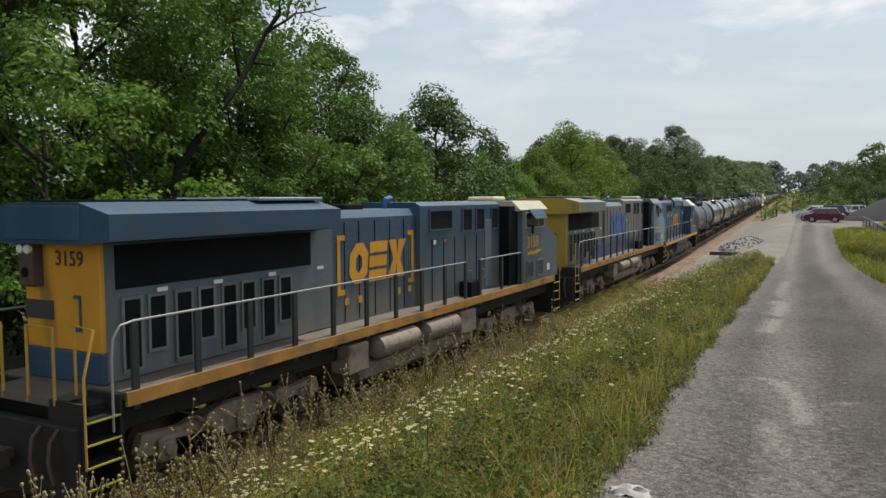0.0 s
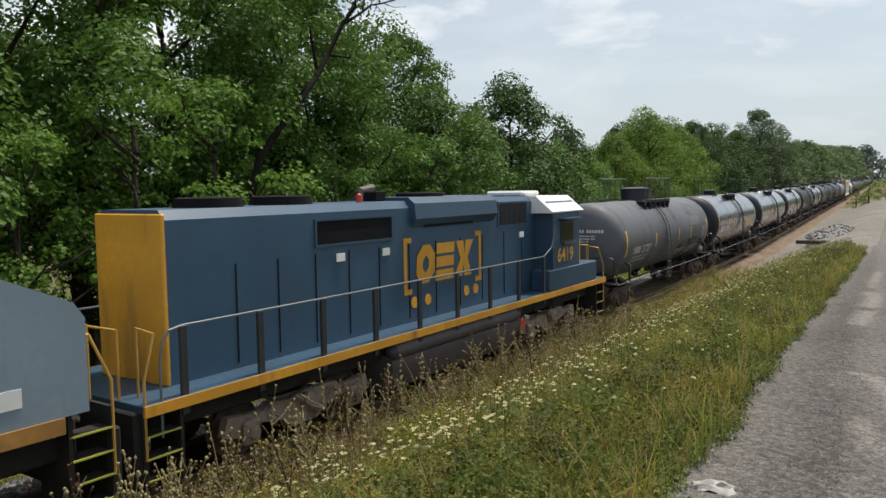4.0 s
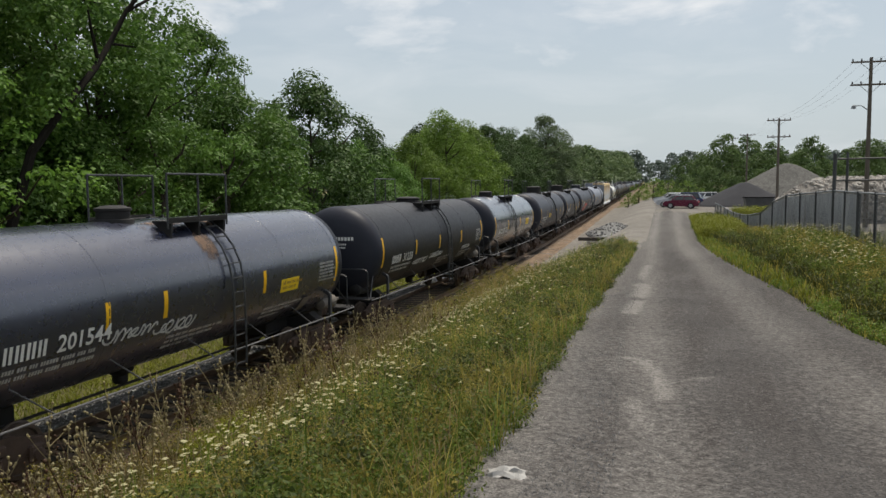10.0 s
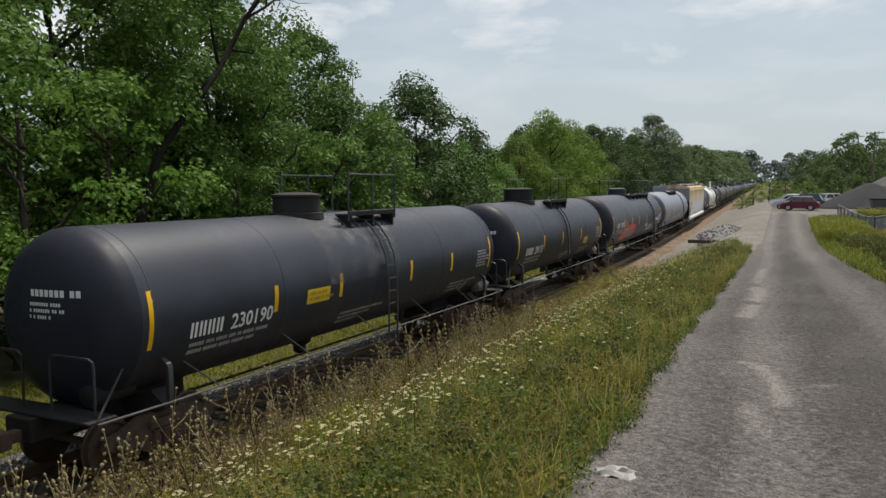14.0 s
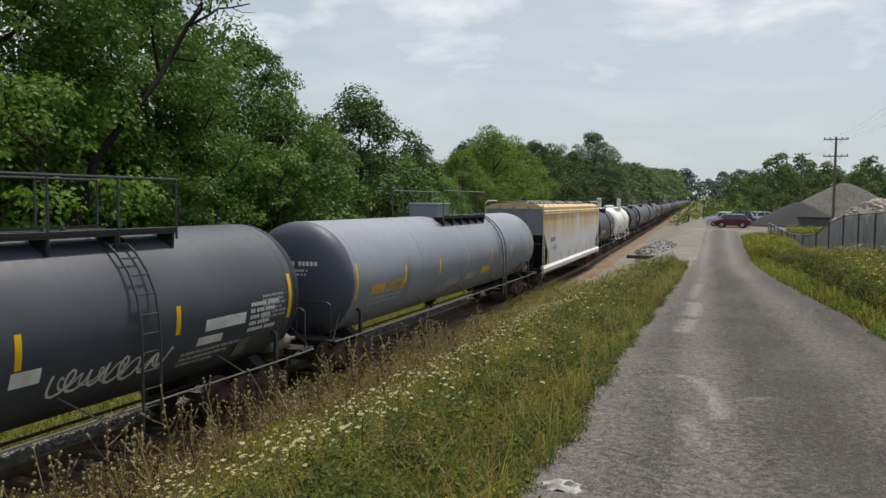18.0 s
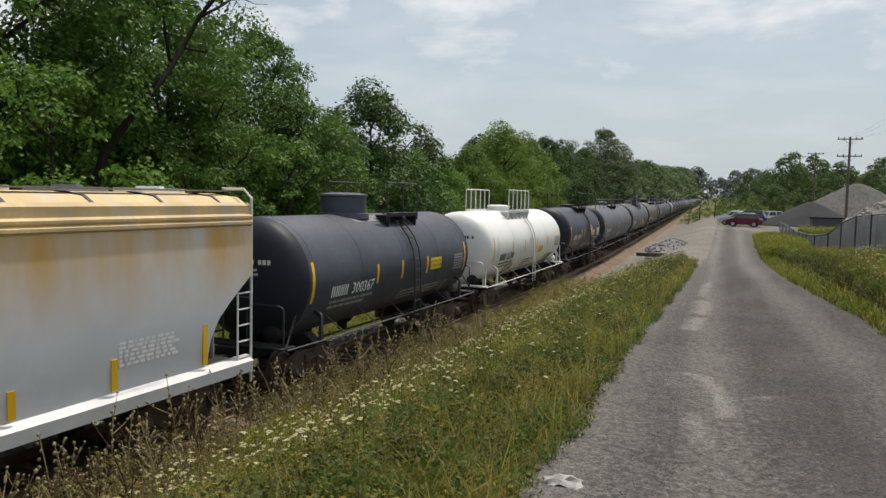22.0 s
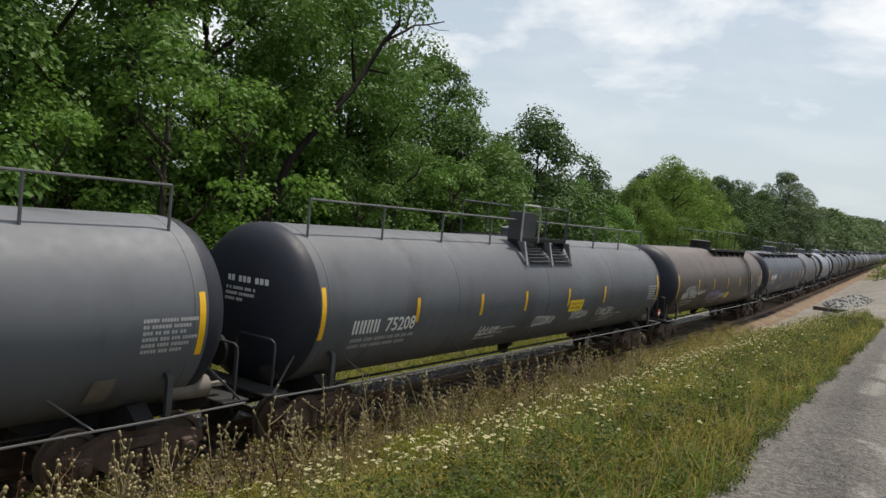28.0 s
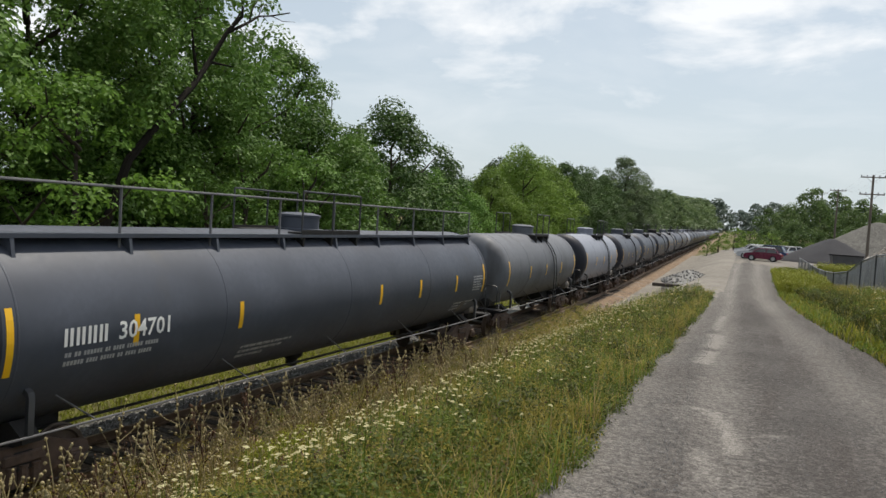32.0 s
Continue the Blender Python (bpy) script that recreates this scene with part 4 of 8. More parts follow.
def text_form(text, size):
    """Letters of the built-in font as (along, up) points and faces, without depth."""
    cu = bpy.data.curves.new("letters", "FONT")
    cu.body, cu.size, cu.resolution_u, cu.offset = text, size, 2, size * 0.018
    ob = new("letters", cu)
    me = bpy.data.meshes.new_from_object(ob.evaluated_get(bpy.context.evaluated_depsgraph_get()))
    vs, fs = [tuple(v.co[:2]) for v in me.vertices], [tuple(p.vertices) for p in me.polygons]
    bpy.data.objects.remove(ob)
    bpy.data.curves.remove(cu)
    bpy.data.meshes.remove(me)
    return vs, fs


def letters_on_tank(text, y0, z0, size, g):
    vs, fs = text_form(text, size)
    return Form().add([on_shell(y0 + a, z0 + b, g, 0.014) for a, b in vs], fs)


def letters_flat(text, x, y0, z0, size, along=1):
    vs, fs = text_form(text, size)
    return Form().add([(x, y0 + along * a, z0 + b) for a, b in vs], fs)


def bars_on_tank(rows, y0, z0, height, gap, rnd, g, lift=0.006, wide=0.62):
    """Small unreadable stencil lines: words of plain bars."""
    f = Form()
    for i, width in enumerate(rows):
        z1 = z0 - i * (height + gap)
        y = y0
        while y < y0 + width:
            for k in range(rnd.randint(2, 6)):
                e = y + height * wide * rnd.uniform(0.75, 1.1)
                h = height * rnd.uniform(0.9, 1.0)
                f.add([on_shell(y, z1 - h, g, lift), on_shell(e, z1 - h, g, lift), on_shell(e, z1, g, lift), on_shell(y, z1, g, lift)], [(0, 1, 2, 3)])
                y = e + height * 0.2
            y += height * 0.6
    return f


def mark_bars(y0, z0, size, n, g):
    """The owner's mark, as plain upright bars."""
    f = Form()
    w = size * 0.58
    for i in range(n):
        y = y0 + i * size * 0.78
        for a, b in ((0.0, 0.36), (0.62, 1.0)):
            f.add([on_shell(y + w * q, z0 + size * up, g, 0.014) for q, up in ((a, 0), (b, 0), (b, 1), (a, 1))], [(0, 1, 2, 3)])
    return f


# -- trucks, couplers --
def side_frame(x):
    """A cast side frame with pedestals, window openings and springs' seat."""
    f = Form()
    s = 1 if x > 0 else -1
    top = [(-1.20, 0.50), (-1.15, 0.68), (-0.85, 0.72), (-0.5, 0.86), (0.5, 0.86), (0.85, 0.72), (1.15, 0.68), (1.20, 0.50), (0.95, 0.44), (0.80, 0.50), (0.36, 0.24), (-0.36, 0.24), (-0.80, 0.50), (-0.95, 0.44)]
    f.prism(top, x - 0.07, x + 0.07, "x")
    for y in (-0.875, 0.875):
        f.box(x + s * 0.07, x + s * 0.17, y - 0.14, y + 0.14, 0.34, 0.62, chamfer=0.03)
        f.lathe([(x + s * 0.16, 0.115), (x + s * 0.21, 0.10), (x + s * 0.23, 0.05)], 12, "x", (0, y, 0.46))
    for k in (-0.2, 0.0, 0.2):
        f.lathe([(0.28, 0.07), (0.34, 0.085), (0.4, 0.07), (0.46, 0.085), (0.52, 0.07), (0.58, 0.085)], 8, "z", (x + s * 0.08, k, 0))
    f.box(x + s * 0.05, x + s * 0.12, -0.34, 0.34, 0.6, 0.76, chamfer=0.02)
    return f


def wheelset(r=0.46, gauge=0.755):
    f = Form()
    f.lathe([(-1.02, 0.065), (1.02, 0.065)], 10, "x")
    for s in (-1, 1):
        f.lathe([(s * (gauge - 0.075), r + 0.028), (s * (gauge - 0.045), r + 0.028), (s * (gauge - 0.035), r), (s * (gauge + 0.06), r - 0.006), (s * (gauge + 0.06), r - 0.07), (s * (gauge + 0.02), r - 0.09), (s * (gauge + 0.01), 0.17), (s * (gauge + 0.07), 0.12), (s * (gauge + 0.07), 0.06)], 18, "x")
    return f


def add_truck(parent, y, tint=None):
    for x in (1.0, -1.0):
        part("truck_side_frame", lambda: side_frame(x), tint or RUSTY, parent, at=pose(0, y, 0), key=("sf", x))
    part("truck_bolster", lambda: Form().box(-1.1, 1.1, -0.17, 0.17, 0.48, 0.78, chamfer=0.03).lathe([(0.76, 0.25), (0.9, 0.2)], 14, "z"), UNDER, parent, at=pose(0, y, 0), key="bolster")
    for k in (-0.875, 0.875):
        part("wheelset", wheelset, WHEEL, parent, at=pose(0, y + k, 0.46), key="wheelset")


def coupler():
    f = Form().box(-0.09, 0.09, -0.55, 0.12, 0.76, 0.94, chamfer=0.02)
    f.prism([(-0.17, 0.12), (-0.2, 0.3), (-0.06, 0.42), (0.02, 0.36), (-0.03, 0.26), (0.12, 0.24), (0.17, 0.36), (0.2, 0.22), (0.15, 0.10)], 0.72, 0.98, "z")
    return f


def add_coupler(parent, y, way):
    part("coupler", coupler, RUSTY, parent, at=pose(0, y, 0, 0, 0, 0 if way > 0 else 180), key="coupler")
    part("air_hose", lambda: Form().tube([(0.35, 0.1, 0.8), (0.37, 0.28, 0.68), (0.30, 0.42, 0.5), (0.2, 0.52, 0.55)], 0.028, 6), BAR_DARK, parent, at=pose(0, y, 0, 0, 0, 0 if way > 0 else 180), key="hose")


# -- tank cars --
def bulge(half, s, r, grow=0.0):
    """The rounded profile of one tank end, from its tip to the shell."""
    out = []
    for i in range(11):
        a = i / 10 * math.pi / 2
        out.append((s * (half + grow + 0.72 * math.cos(a) ** 0.8 if i < 10 else half), (r + grow) * math.sin(a) if i else 0.02))
    return out


def tank_shell(half, g):
    r, z = g
    prof = bulge(half, -1, r)
    for y in (-half + 0.25, -half * 0.5, 0, half * 0.5, half - 0.25):
        prof += [(y - 0.02, r), (y - 0.012, r + 0.006), (y + 0.012, r + 0.006), (y + 0.02, r)]
    return Form().lathe(prof + bulge(half, 1, r)[::-1], 52, "y", (0, 0, z))


def tank_head(half, s, g):
    return Form().lathe(bulge(half, s, g[0], 0.005) + [(s * (half - 0.01), g[0] + 0.005)], 52, "y", (0, 0, g[1]))


def stub_sill(s, half):
    """End sill: a stub of box beam with the body bolster on it."""
    y0, y1 = s * (half - 2.0), s * (half + 1.15)
    yb = s * (half - 0.75)
    f = Form().box(-0.30, 0.30, min(y0, y1), max(y0, y1), 0.74, 1.12, chamfer=0.02)
    f.prism([(-1.25, 0.93), (-0.9, 0.80), (0.9, 0.80), (1.25, 0.93), (1.25, 1.0), (0.95, 1.22), (0.3, 1.02), (-0.3, 1.02), (-0.95, 1.22), (-1.25, 1.0)], yb - 0.16, yb + 0.16, "y")
    return f


def end_platform(s, half):
    y0, y1 = s * (half + 0.50), s * (half + 1.02)
    return Form().box(-1.42, 1.42, min(y0, y1), max(y0, y1), 1.12, 1.16, chamfer=0.01)


def side_rail(half, x=1.47):
    return Form().tube([(x, -half - 0.9, 1.12), (x, -half + 0.6, 1.10), (x, half - 0.6, 1.10), (x, half + 0.9, 1.12)], 0.019, 6)


def rail_bracket(g, x=1.47):
    p = on_shell(-0.55, g[1] - 0.62 * g[0], g, -0.01)
    return Form().tube([(x, 0, 1.10), p], 0.015, 5)


def end_rail(half, s, x):
    """Bent grab rail over the end platform."""
    y = s * (half + 0.80)
    k = 1 if x > 0 else -1
    return Form().tube([(x, y, 1.14), (x, y, 1.94), (x - 0.02 * k, y, 2.02), (x - 0.1 * k, y, 2.06), (x * 0.25 + 0.1 * k, y, 2.06), (x * 0.25, y, 2.0), (x * 0.25, y, 1.16)], 0.022, 6)


def end_stay(half, s):
    return Form().tube([(1.40, s * (half + 0.85), 1.16), (1.16, s * (half - 0.02), 2.02)], 0.02, 5)


def end_post(half, s):
    """Narrow upright post with a bent top at the running rail's end."""
    y = s * (half - 0.55)
    return Form().prism([(1.40, 1.08), (1.47, 1.08), (1.47, 1.66), (1.44, 1.74), (1.24, 1.86), (1.20, 1.80), (1.40, 1.66)], y - 0.05, y + 0.05, "y")


def ladder(g, side=1):
    r, z0 = g
    f = Form()
    tops = [(side * (r + 0.10) * math.cos(radians(a)), z0 + (r + 0.10) * math.sin(radians(a))) for a in (72, 60, 46, 32, 17, 2)]
    low = [(side * (r + 0.12), z) for z in (z0 - 0.3, 1.6, 0.75)]
    for k in (-0.21, 0.21):
        f.tube([(x, k, z) for x, z in tops + low], 0.026, 5)
    for a in (66, 54, 42, 30, 18, 6):
        x, z = side * (r + 0.10) * math.cos(radians(a)), z0 + (r + 0.10) * math.sin(radians(a))
        f.tube([(x, -0.21, z), (x, 0.21, z)], 0.016, 5)
    z = z0 - 0.15
    while z > 0.8:
        f.tube([(side * (r + 0.12), -0.21, z), (side * (r + 0.12), 0.21, z)], 0.016, 5)
        z -= 0.31
    return f


def dome(g, r=0.55, top=0.55):
    z = g[0] + g[1]
    return Form().lathe([(z - 0.12, r + 0.09), (z + 0.03, r + 0.07), (z + 0.04, r), (z + top - 0.12, r), (z + top - 0.10, r + 0.03), (z + top - 0.05, r + 0.03), (z + top, r * 0.66), (z + top + 0.01, 0.02)], 28, "z")


def dome_box(g):
    z = g[0] + g[1]
    return Form().box(-0.55, 0.55, -0.62, 0.62, z - 0.1, z + 0.42, chamfer=0.03).box(-0.58, 0.58, -0.65, 0.65, z + 0.40, z + 0.48, chamfer=0.02)


def grating(length, g, x):
    """One strip of the platform, with its kerb and crossbars."""
    z = g[0] + g[1] - 0.02
    f = Form().box(x, x + 0.40, -length / 2, length / 2, z - 0.05, z)
    f.box(x + 0.36 if x > 0 else x, x + 0.40 if x > 0 else x + 0.04, -length / 2, length / 2, z - 0.02, z + 0.06)
    return f


def platform_web(g, s):
    z = g[0] + g[1] - 0.05
    x = 1.0
    zs = g[1] + math.sqrt(g[0] ** 2 - (x * 0.93) ** 2)
    return Form().prism([(s * 0.55, z), (s * x, z), (s * x * 0.97, zs - 0.10), (s * x * 0.9, zs - 0.02)], -0.03, 0.03, "y")


def rail_post(g, x, top):
    z = g[0] + g[1]
    return Form().tube([(x, 0, z - 0.18), (x, 0, z + top)], 0.024, 5)


def rail_bar(length, g, x, top):
    z = g[0] + g[1] + top
    return Form().tube([(x, -length / 2, z), (x, length / 2, z)], 0.024, 6)


def top_rail_post(g, x, top):
    z = g[1] + math.sqrt(g[0] ** 2 - x * x)
    return Form().tube([(x, 0, z - 0.02), (x, 0, z + top)], 0.026, 5)


def top_rail_bar(half, g, x, top):
    z = g[1] + math.sqrt(g[0] ** 2 - x * x) + top
    return Form().tube([(x, -half, z), (x, half, z)], 0.024, 6)


def catwalk(half, g):
    z = g[1] + g[0] * 0.90
    f = Form().box(0.55, 1.0, -half, half, z + 0.02, z + 0.09)
    for i in range(9):
        y = -half + 0.2 + (2 * half - 0.4) * i / 8
        f.prism([(0.55, z + 0.04), (0.99, z + 0.04), (1.06, z - 0.33), (0.96, z - 0.28)], y - 0.03, y + 0.03, "y")
    return f


def ribbon(points, width, g, lift):
    """A sprayed line that follows (along, up) points on the shell."""
    f = Form()
    vs = []
    n = len(points)
    for i, (y, z) in enumerate(points):
        ya, za = points[max(0, i - 1)]
        yb, zb = points[min(n - 1, i + 1)]
        d = math.hypot(yb - ya, zb - za) or 1
        ny, nz = -(zb - za) / d * width / 2, (yb - ya) / d * width / 2
        vs += [on_shell(y + ny, z + nz, g, lift), on_shell(y - ny, z - nz, g, lift)]
    return f.add(vs, [(2 * i, 2 * i + 1, 2 * i + 3, 2 * i + 2) for i in range(n - 1)])


def scribble(y0, y1, z0, z1, seed, g, width=0.042, lift=0.009, turns=None):
    """Looping sprayed strokes that spell nothing."""
    rnd = random.Random(seed)
    turns = turns or max(3, int((y1 - y0) / 0.17))
    pts = []
    ph = rnd.uniform(0, 3)
    steps = turns * 10
    amps = [rnd.uniform(0.45, 1.0) for _ in range(turns + 2)]
    leans = [rnd.uniform(-0.5, 1.4) for _ in range(turns + 2)]
    for i in range(steps + 1):
        k = i / steps
        t = k * turns
        j = int(t)
        u = t - j
        amp = amps[j] * (1 - u) + amps[j + 1] * u
        lean = leans[j] * (1 - u) + leans[j + 1] * u
        w = math.sin(2 * math.pi * t + ph)
        pts.append((y0 + (y1 - y0) * k + lean * 0.13 * math.cos(2 * math.pi * t + ph) + 0.05 * w, (z0 + z1) / 2 + (z1 - z0) / 2 * amp * w))
    return ribbon(pts, width, g, lift)


def cloud_patch(y0, y1, z0, z1, seed, g, lift=0.006, slope=0.12):
    """A ragged sprayed or weathered field on the shell."""
    rnd = random.Random(seed)
    f = Form()
    n, m = 30, 5
    vs = []
    for i in range(n + 1):
        k = i / n
        env = math.sin(math.pi * min(1, k * 0.94 + 0.03)) ** 0.45
        mid = (z0 + z1) / 2 + (z1 - z0) * slope * (k - 0.5)
        up = mid + (z1 - z0) / 2 * env * rnd.uniform(0.78, 1.0)
        lo = mid - (z1 - z0) / 2 * env * rnd.uniform(0.78, 1.0)
        y = y0 + (y1 - y0) * k + rnd.uniform(-0.03, 0.03)
        vs += [on_shell(y, lo + (up - lo) * q / m, g, lift) for q in range(m + 1)]
    w = m + 1
    return f.add(vs, [(i * w + q, i * w + w + q, i * w + w + q + 1, i * w + q + 1) for i in range(n) for q in range(m)])


def block_letters(y0, y1, z0, z1, n, seed, g, lift=0.011):
    """Fat slanting sprayed shapes, side by side, that spell nothing."""
    rnd = random.Random(seed)
    f = Form()
    w = (y1 - y0) / n
    for i in range(n):
        y = y0 + i * w
        zz = (z1 - z0) * 0.12 * (i / n - 0.5)
        k = rnd.choice((0, 1, 2))
        pts = [(y, z0 + zz), (y + w * 0.35, z1 + zz), (y + w * 0.5, z0 + zz + (z1 - z0) * 0.4), (y + w * 0.8, z1 + zz), (y + w * 0.92, z0 + zz)]
        if k == 1:
            pts = [(y + w * 0.8, z1 + zz), (y + w * 0.25, z1 + zz - 0.05), (y + w * 0.1, z0 + zz + 0.08), (y + w * 0.75, z0 + zz), (y + w * 0.7, (z0 + z1) / 2 + zz), (y + w * 0.4, (z0 + z1) / 2 + zz)]
        if k == 2:
            pts = [(y, z0 + zz), (y + w * 0.3, z1 + zz), (y + w * 0.7, z0 + zz + 0.05), (y + w * 0.9, z1 + zz)]
        fine = []
        for a, b in zip(pts, pts[1:]):
            fine += [(a[0] + (b[0] - a[0]) * q / 5, a[1] + (b[1] - a[1]) * q / 5) for q in range(5)]
        r = ribbon(fine + [pts[-1]], 0.17, g, lift)
        f.add(r.v, r.f)
    return f


CARS = []


def paint_mark(name, f, material, car, label=""):
    """Loose strokes or stencil lines on a car, counted as one patch."""
    ob = part(name, f, material, car, label, smooth=False)
    tagged(ob, label=label, kind="stuff")
    return ob


def tank_car(s0, s1, paint, label, number="", g=SHORT, stripes=(3.0, 5.6, 8.4), lad=6.8, plat=(5.2, 7.3), box=False, dome_at=None, dome_r=0.5, dome_h=0.42, rails="", bars=BAR_DARK, ends=None, detail=2, extra=None, placard=None, panel=True, mark_z=2.06, mark_at=0.86, size=0.30, roof=None):
    """A tank car between the two end stripes s0 and s1; lengths count from s0."""
    L = s1 - s0
    half = round(L / 2 + 0.15, 1)
    y = lambda m: m - L / 2
    hk = (half, g)
    car = thing("tank_car", label, "tank car", group="cars of the freight train")
    lines = BAR_WHITE if bars is BAR_WHITE else BAR_GREY
    part("tank", lambda: tank_shell(half, g), paint, car, key=("shell", hk))
    for s in (-1, 1):
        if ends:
            # the end's own colour carries its shade
            part("tank_head", lambda: tank_head(half, s, g), ends, car, key=("head", hk, s), label="tank end, darkened as if in shade")
        part("stub_sill", lambda: stub_sill(s, half), UNDER, car, key=("sill", half, s))
        part("end_platform", lambda: end_platform(s, half), lines if bars is BAR_WHITE else UNDER, car, key=("endplat", half, s))
        add_truck(car, s * (half - 0.75))
        add_coupler(car, s * (half + 1.25), s)
    part("running_rail", lambda: side_rail(half), lines, car, key=("runrail", half))
    mid = (plat[0] + plat[1]) / 2
    plen = round(plat[1] - plat[0], 1)
    dy = y(mid if dome_at is None else dome_at)
    lid = roof or (paint if paint in (WHITE, PALE_GREY, GRAPHITE, STEEL_GREY) else UNDER)
    if box:
        part("dome", lambda: dome_box(g), lid, car, at=pose(0, dy, 0), key=("domebox", g))
    else:
        part("dome", lambda: dome(g, dome_r, dome_h), lid, car, at=pose(0, dy, 0), key=("dome", g, dome_r, dome_h))
    for m in (0.0, *stripes, L):
        tall = m in (0.0, L)
        part("reflective_stripe", lambda: wrap(-0.055, 0.055, 2.02 if tall else 2.18, 2.98 if tall else 2.70, g), STRIPE, car, at=pose(0, y(m), 0), key=("stripe", tall, g), smooth=False)
    for x in (0.60, -1.0):
        part("platform_grating", lambda: grating(plen, g, x), lines if bars is BAR_WHITE else UNDER, car, at=pose(0, y(mid), 0), key=("grating", plen, g, x))
    for x in (0.98, -0.98):
        part("platform_rail", lambda: rail_bar(plen, g, x, 0.92), bars, car, at=pose(0, y(mid), 0), key=("bar", plen, g, x))
        n = 3 if plen < 3 else 6
        for i in range(n):
            part("rail_post", lambda: rail_post(g, x, 0.92), bars, car, at=pose(0, y(mid) - plen / 2 + plen * i / (n - 1), 0), key=("post", g, x))
    CARS.append((car, (s0 + s1) / 2, half))
    if detail < 1:
        return car
    n = 3 if plen < 3 else 6
    for i in range(n):
        for s in (-1, 1):
            part("platform_bracket", lambda: platform_web(g, s), lines if bars is BAR_WHITE else UNDER, car, at=pose(0, y(mid) - plen / 2 + 0.1 + (plen - 0.2) * i / (n - 1), 0), key=("web", g, s))
    for i in range(5):
        part("rail_bracket", lambda: rail_bracket(g), lines, car, at=pose(0, -half + 1.7 + (2 * half - 3.4) * i / 4, 0), key=("brk", g))
    for s in (-1, 1):
        for x in (1.3, -1.3):
            part("end_handrail", lambda: end_rail(half, s, x), lines if bars is BAR_WHITE else BAR_DARK, car, key=("endrail", half, s, x))
        part("end_stay", lambda: end_stay(half, s), lines if bars is BAR_WHITE else BAR_DARK, car, key=("stay", half, s))
        part("corner_post", lambda: end_post(half, s), lines if bars is BAR_WHITE else BAR_DARK, car, key=("cpost", half, s))
    for side in (1, -1) if lad is not None else ():
        part("ladder", lambda: ladder(g, side), bars, car, at=pose(0, y(lad), 0), key=("ladder", g, side))
    if rails == "full":
        for i in range(9):
            part("top_rail_post", lambda: top_rail_post(g, 0.75, 0.70), BAR_GREY, car, at=pose(0, (half - 0.3) * (i / 4 - 1), 0), key=("trp", g, 1))
        part("top_handrail", lambda: top_rail_bar(half - 0.3, g, 0.75, 0.70), BAR_GREY, car, key=("longrail", hk))
    if rails == "catwalk":
        part("top_walkway", lambda: catwalk(half - 0.3, g), GRAPHITE, car, key=("catwalk", hk))
        for i in range(9):
            part("top_rail_post", lambda: top_rail_post(g, 0.9, 1.0), BAR_GREY, car, at=pose(0, (half - 0.3) * (i / 4 - 1), 0), key=("trp", g, 2))
        part("top_handrail", lambda: top_rail_bar(half - 0.3, g, 0.9, 1.0), BAR_GREY, car, key=("longrail2", hk))
    zb = g[1] - g[0]
    part("outlet_valve", lambda: Form().lathe([(zb - 0.34, 0.10), (zb - 0.3, 0.15), (zb - 0.16, 0.15), (zb - 0.08, 0.26), (zb + 0.06, 0.3)], 16, "z"), UNDER, car, at=pose(0, dy, 0), key=("outlet", g))
    part("brake_cylinder", lambda: Form().lathe([(-0.40, 0.03), (-0.36, 0.17), (0.3, 0.19), (0.36, 0.19), (0.38, 0.06)], 18, "y").box(-0.06, 0.06, 0.38, 0.75, -0.03, 0.03), GREY_IRON if bars is not BAR_WHITE else BAR_WHITE, car, at=pose(0.95, half + 0.10, 1.36), key="brakecyl")
    part("air_reservoir", lambda: Form().lathe([(-0.46, 0.05), (-0.40, 0.19), (0.40, 0.19), (0.46, 0.05)], 18, "y"), UNDER, car, at=pose(0.70, -half - 0.05, 1.36), key="reservoir")
    part("brake_pipe", lambda: Form().tube([(0.5, -half + 1.2, 0.85), (0.5, half - 1.2, 0.85)], 0.03, 5), UNDER, car, key=("pipe", half))
    part("far_running_rail", lambda: Form().tube([(-1.47, -half + 0.3, 1.1), (-1.47, half - 0.3, 1.1)], 0.03, 5), BAR_DARK, car, key=("farrail", half))
    part("brake_wheel", lambda: Form().lathe([(-0.02, 0.26), (0.02, 0.28), (0.03, 0.24), (0.0, 0.22)], 20, "y").box(-0.24, 0.24, -0.012, 0.012, -0.02, 0.02).box(-0.02, 0.02, -0.012, 0.012, -0.24, 0.24), UNDER, car, at=pose(0.62, half + 0.92, 1.85), key="brakewheel")
    ink = INK if paint is WHITE else PAPER_WHITE
    faint = INK if paint is WHITE else STENCIL
    rnd = random.Random(int(s0 * 10))
    if number:
        tone = STRIPE if number.startswith("y") else ink
        num = number.lstrip("y")
        paint_mark("owner_mark", mark_bars(y(mark_at), mark_z, size * 0.9, 4, g), tone, car)
        paint_mark("car_number", letters_on_tank(num, y(mark_at + 1.0), mark_z, size * 1.32, g), tone, car)
        paint_mark("stencil_print", bars_on_tank([1.9, 1.7], y(mark_at + 0.04), mark_z - 0.10, 0.075, 0.055, rnd, g), faint, car)
        rows = Form()
        zc = 3.05
        for i, (w, h) in enumerate(((0.95, 0.11), (0.7, 0.055), (0.7, 0.055), (0.45, 0.055))):
            x = -0.15
            zz = zc - (0, 0.20, 0.30, 0.40)[i]
            while x < -0.15 + w:
                d = math.hypot(x, zz - g[1]) / g[0]
                q = 0.72 * max(0.05, 1 - min(1, d) ** 2) ** 0.4
                e = x + h * 0.7
                d2 = math.hypot(e, zz - g[1]) / g[0]
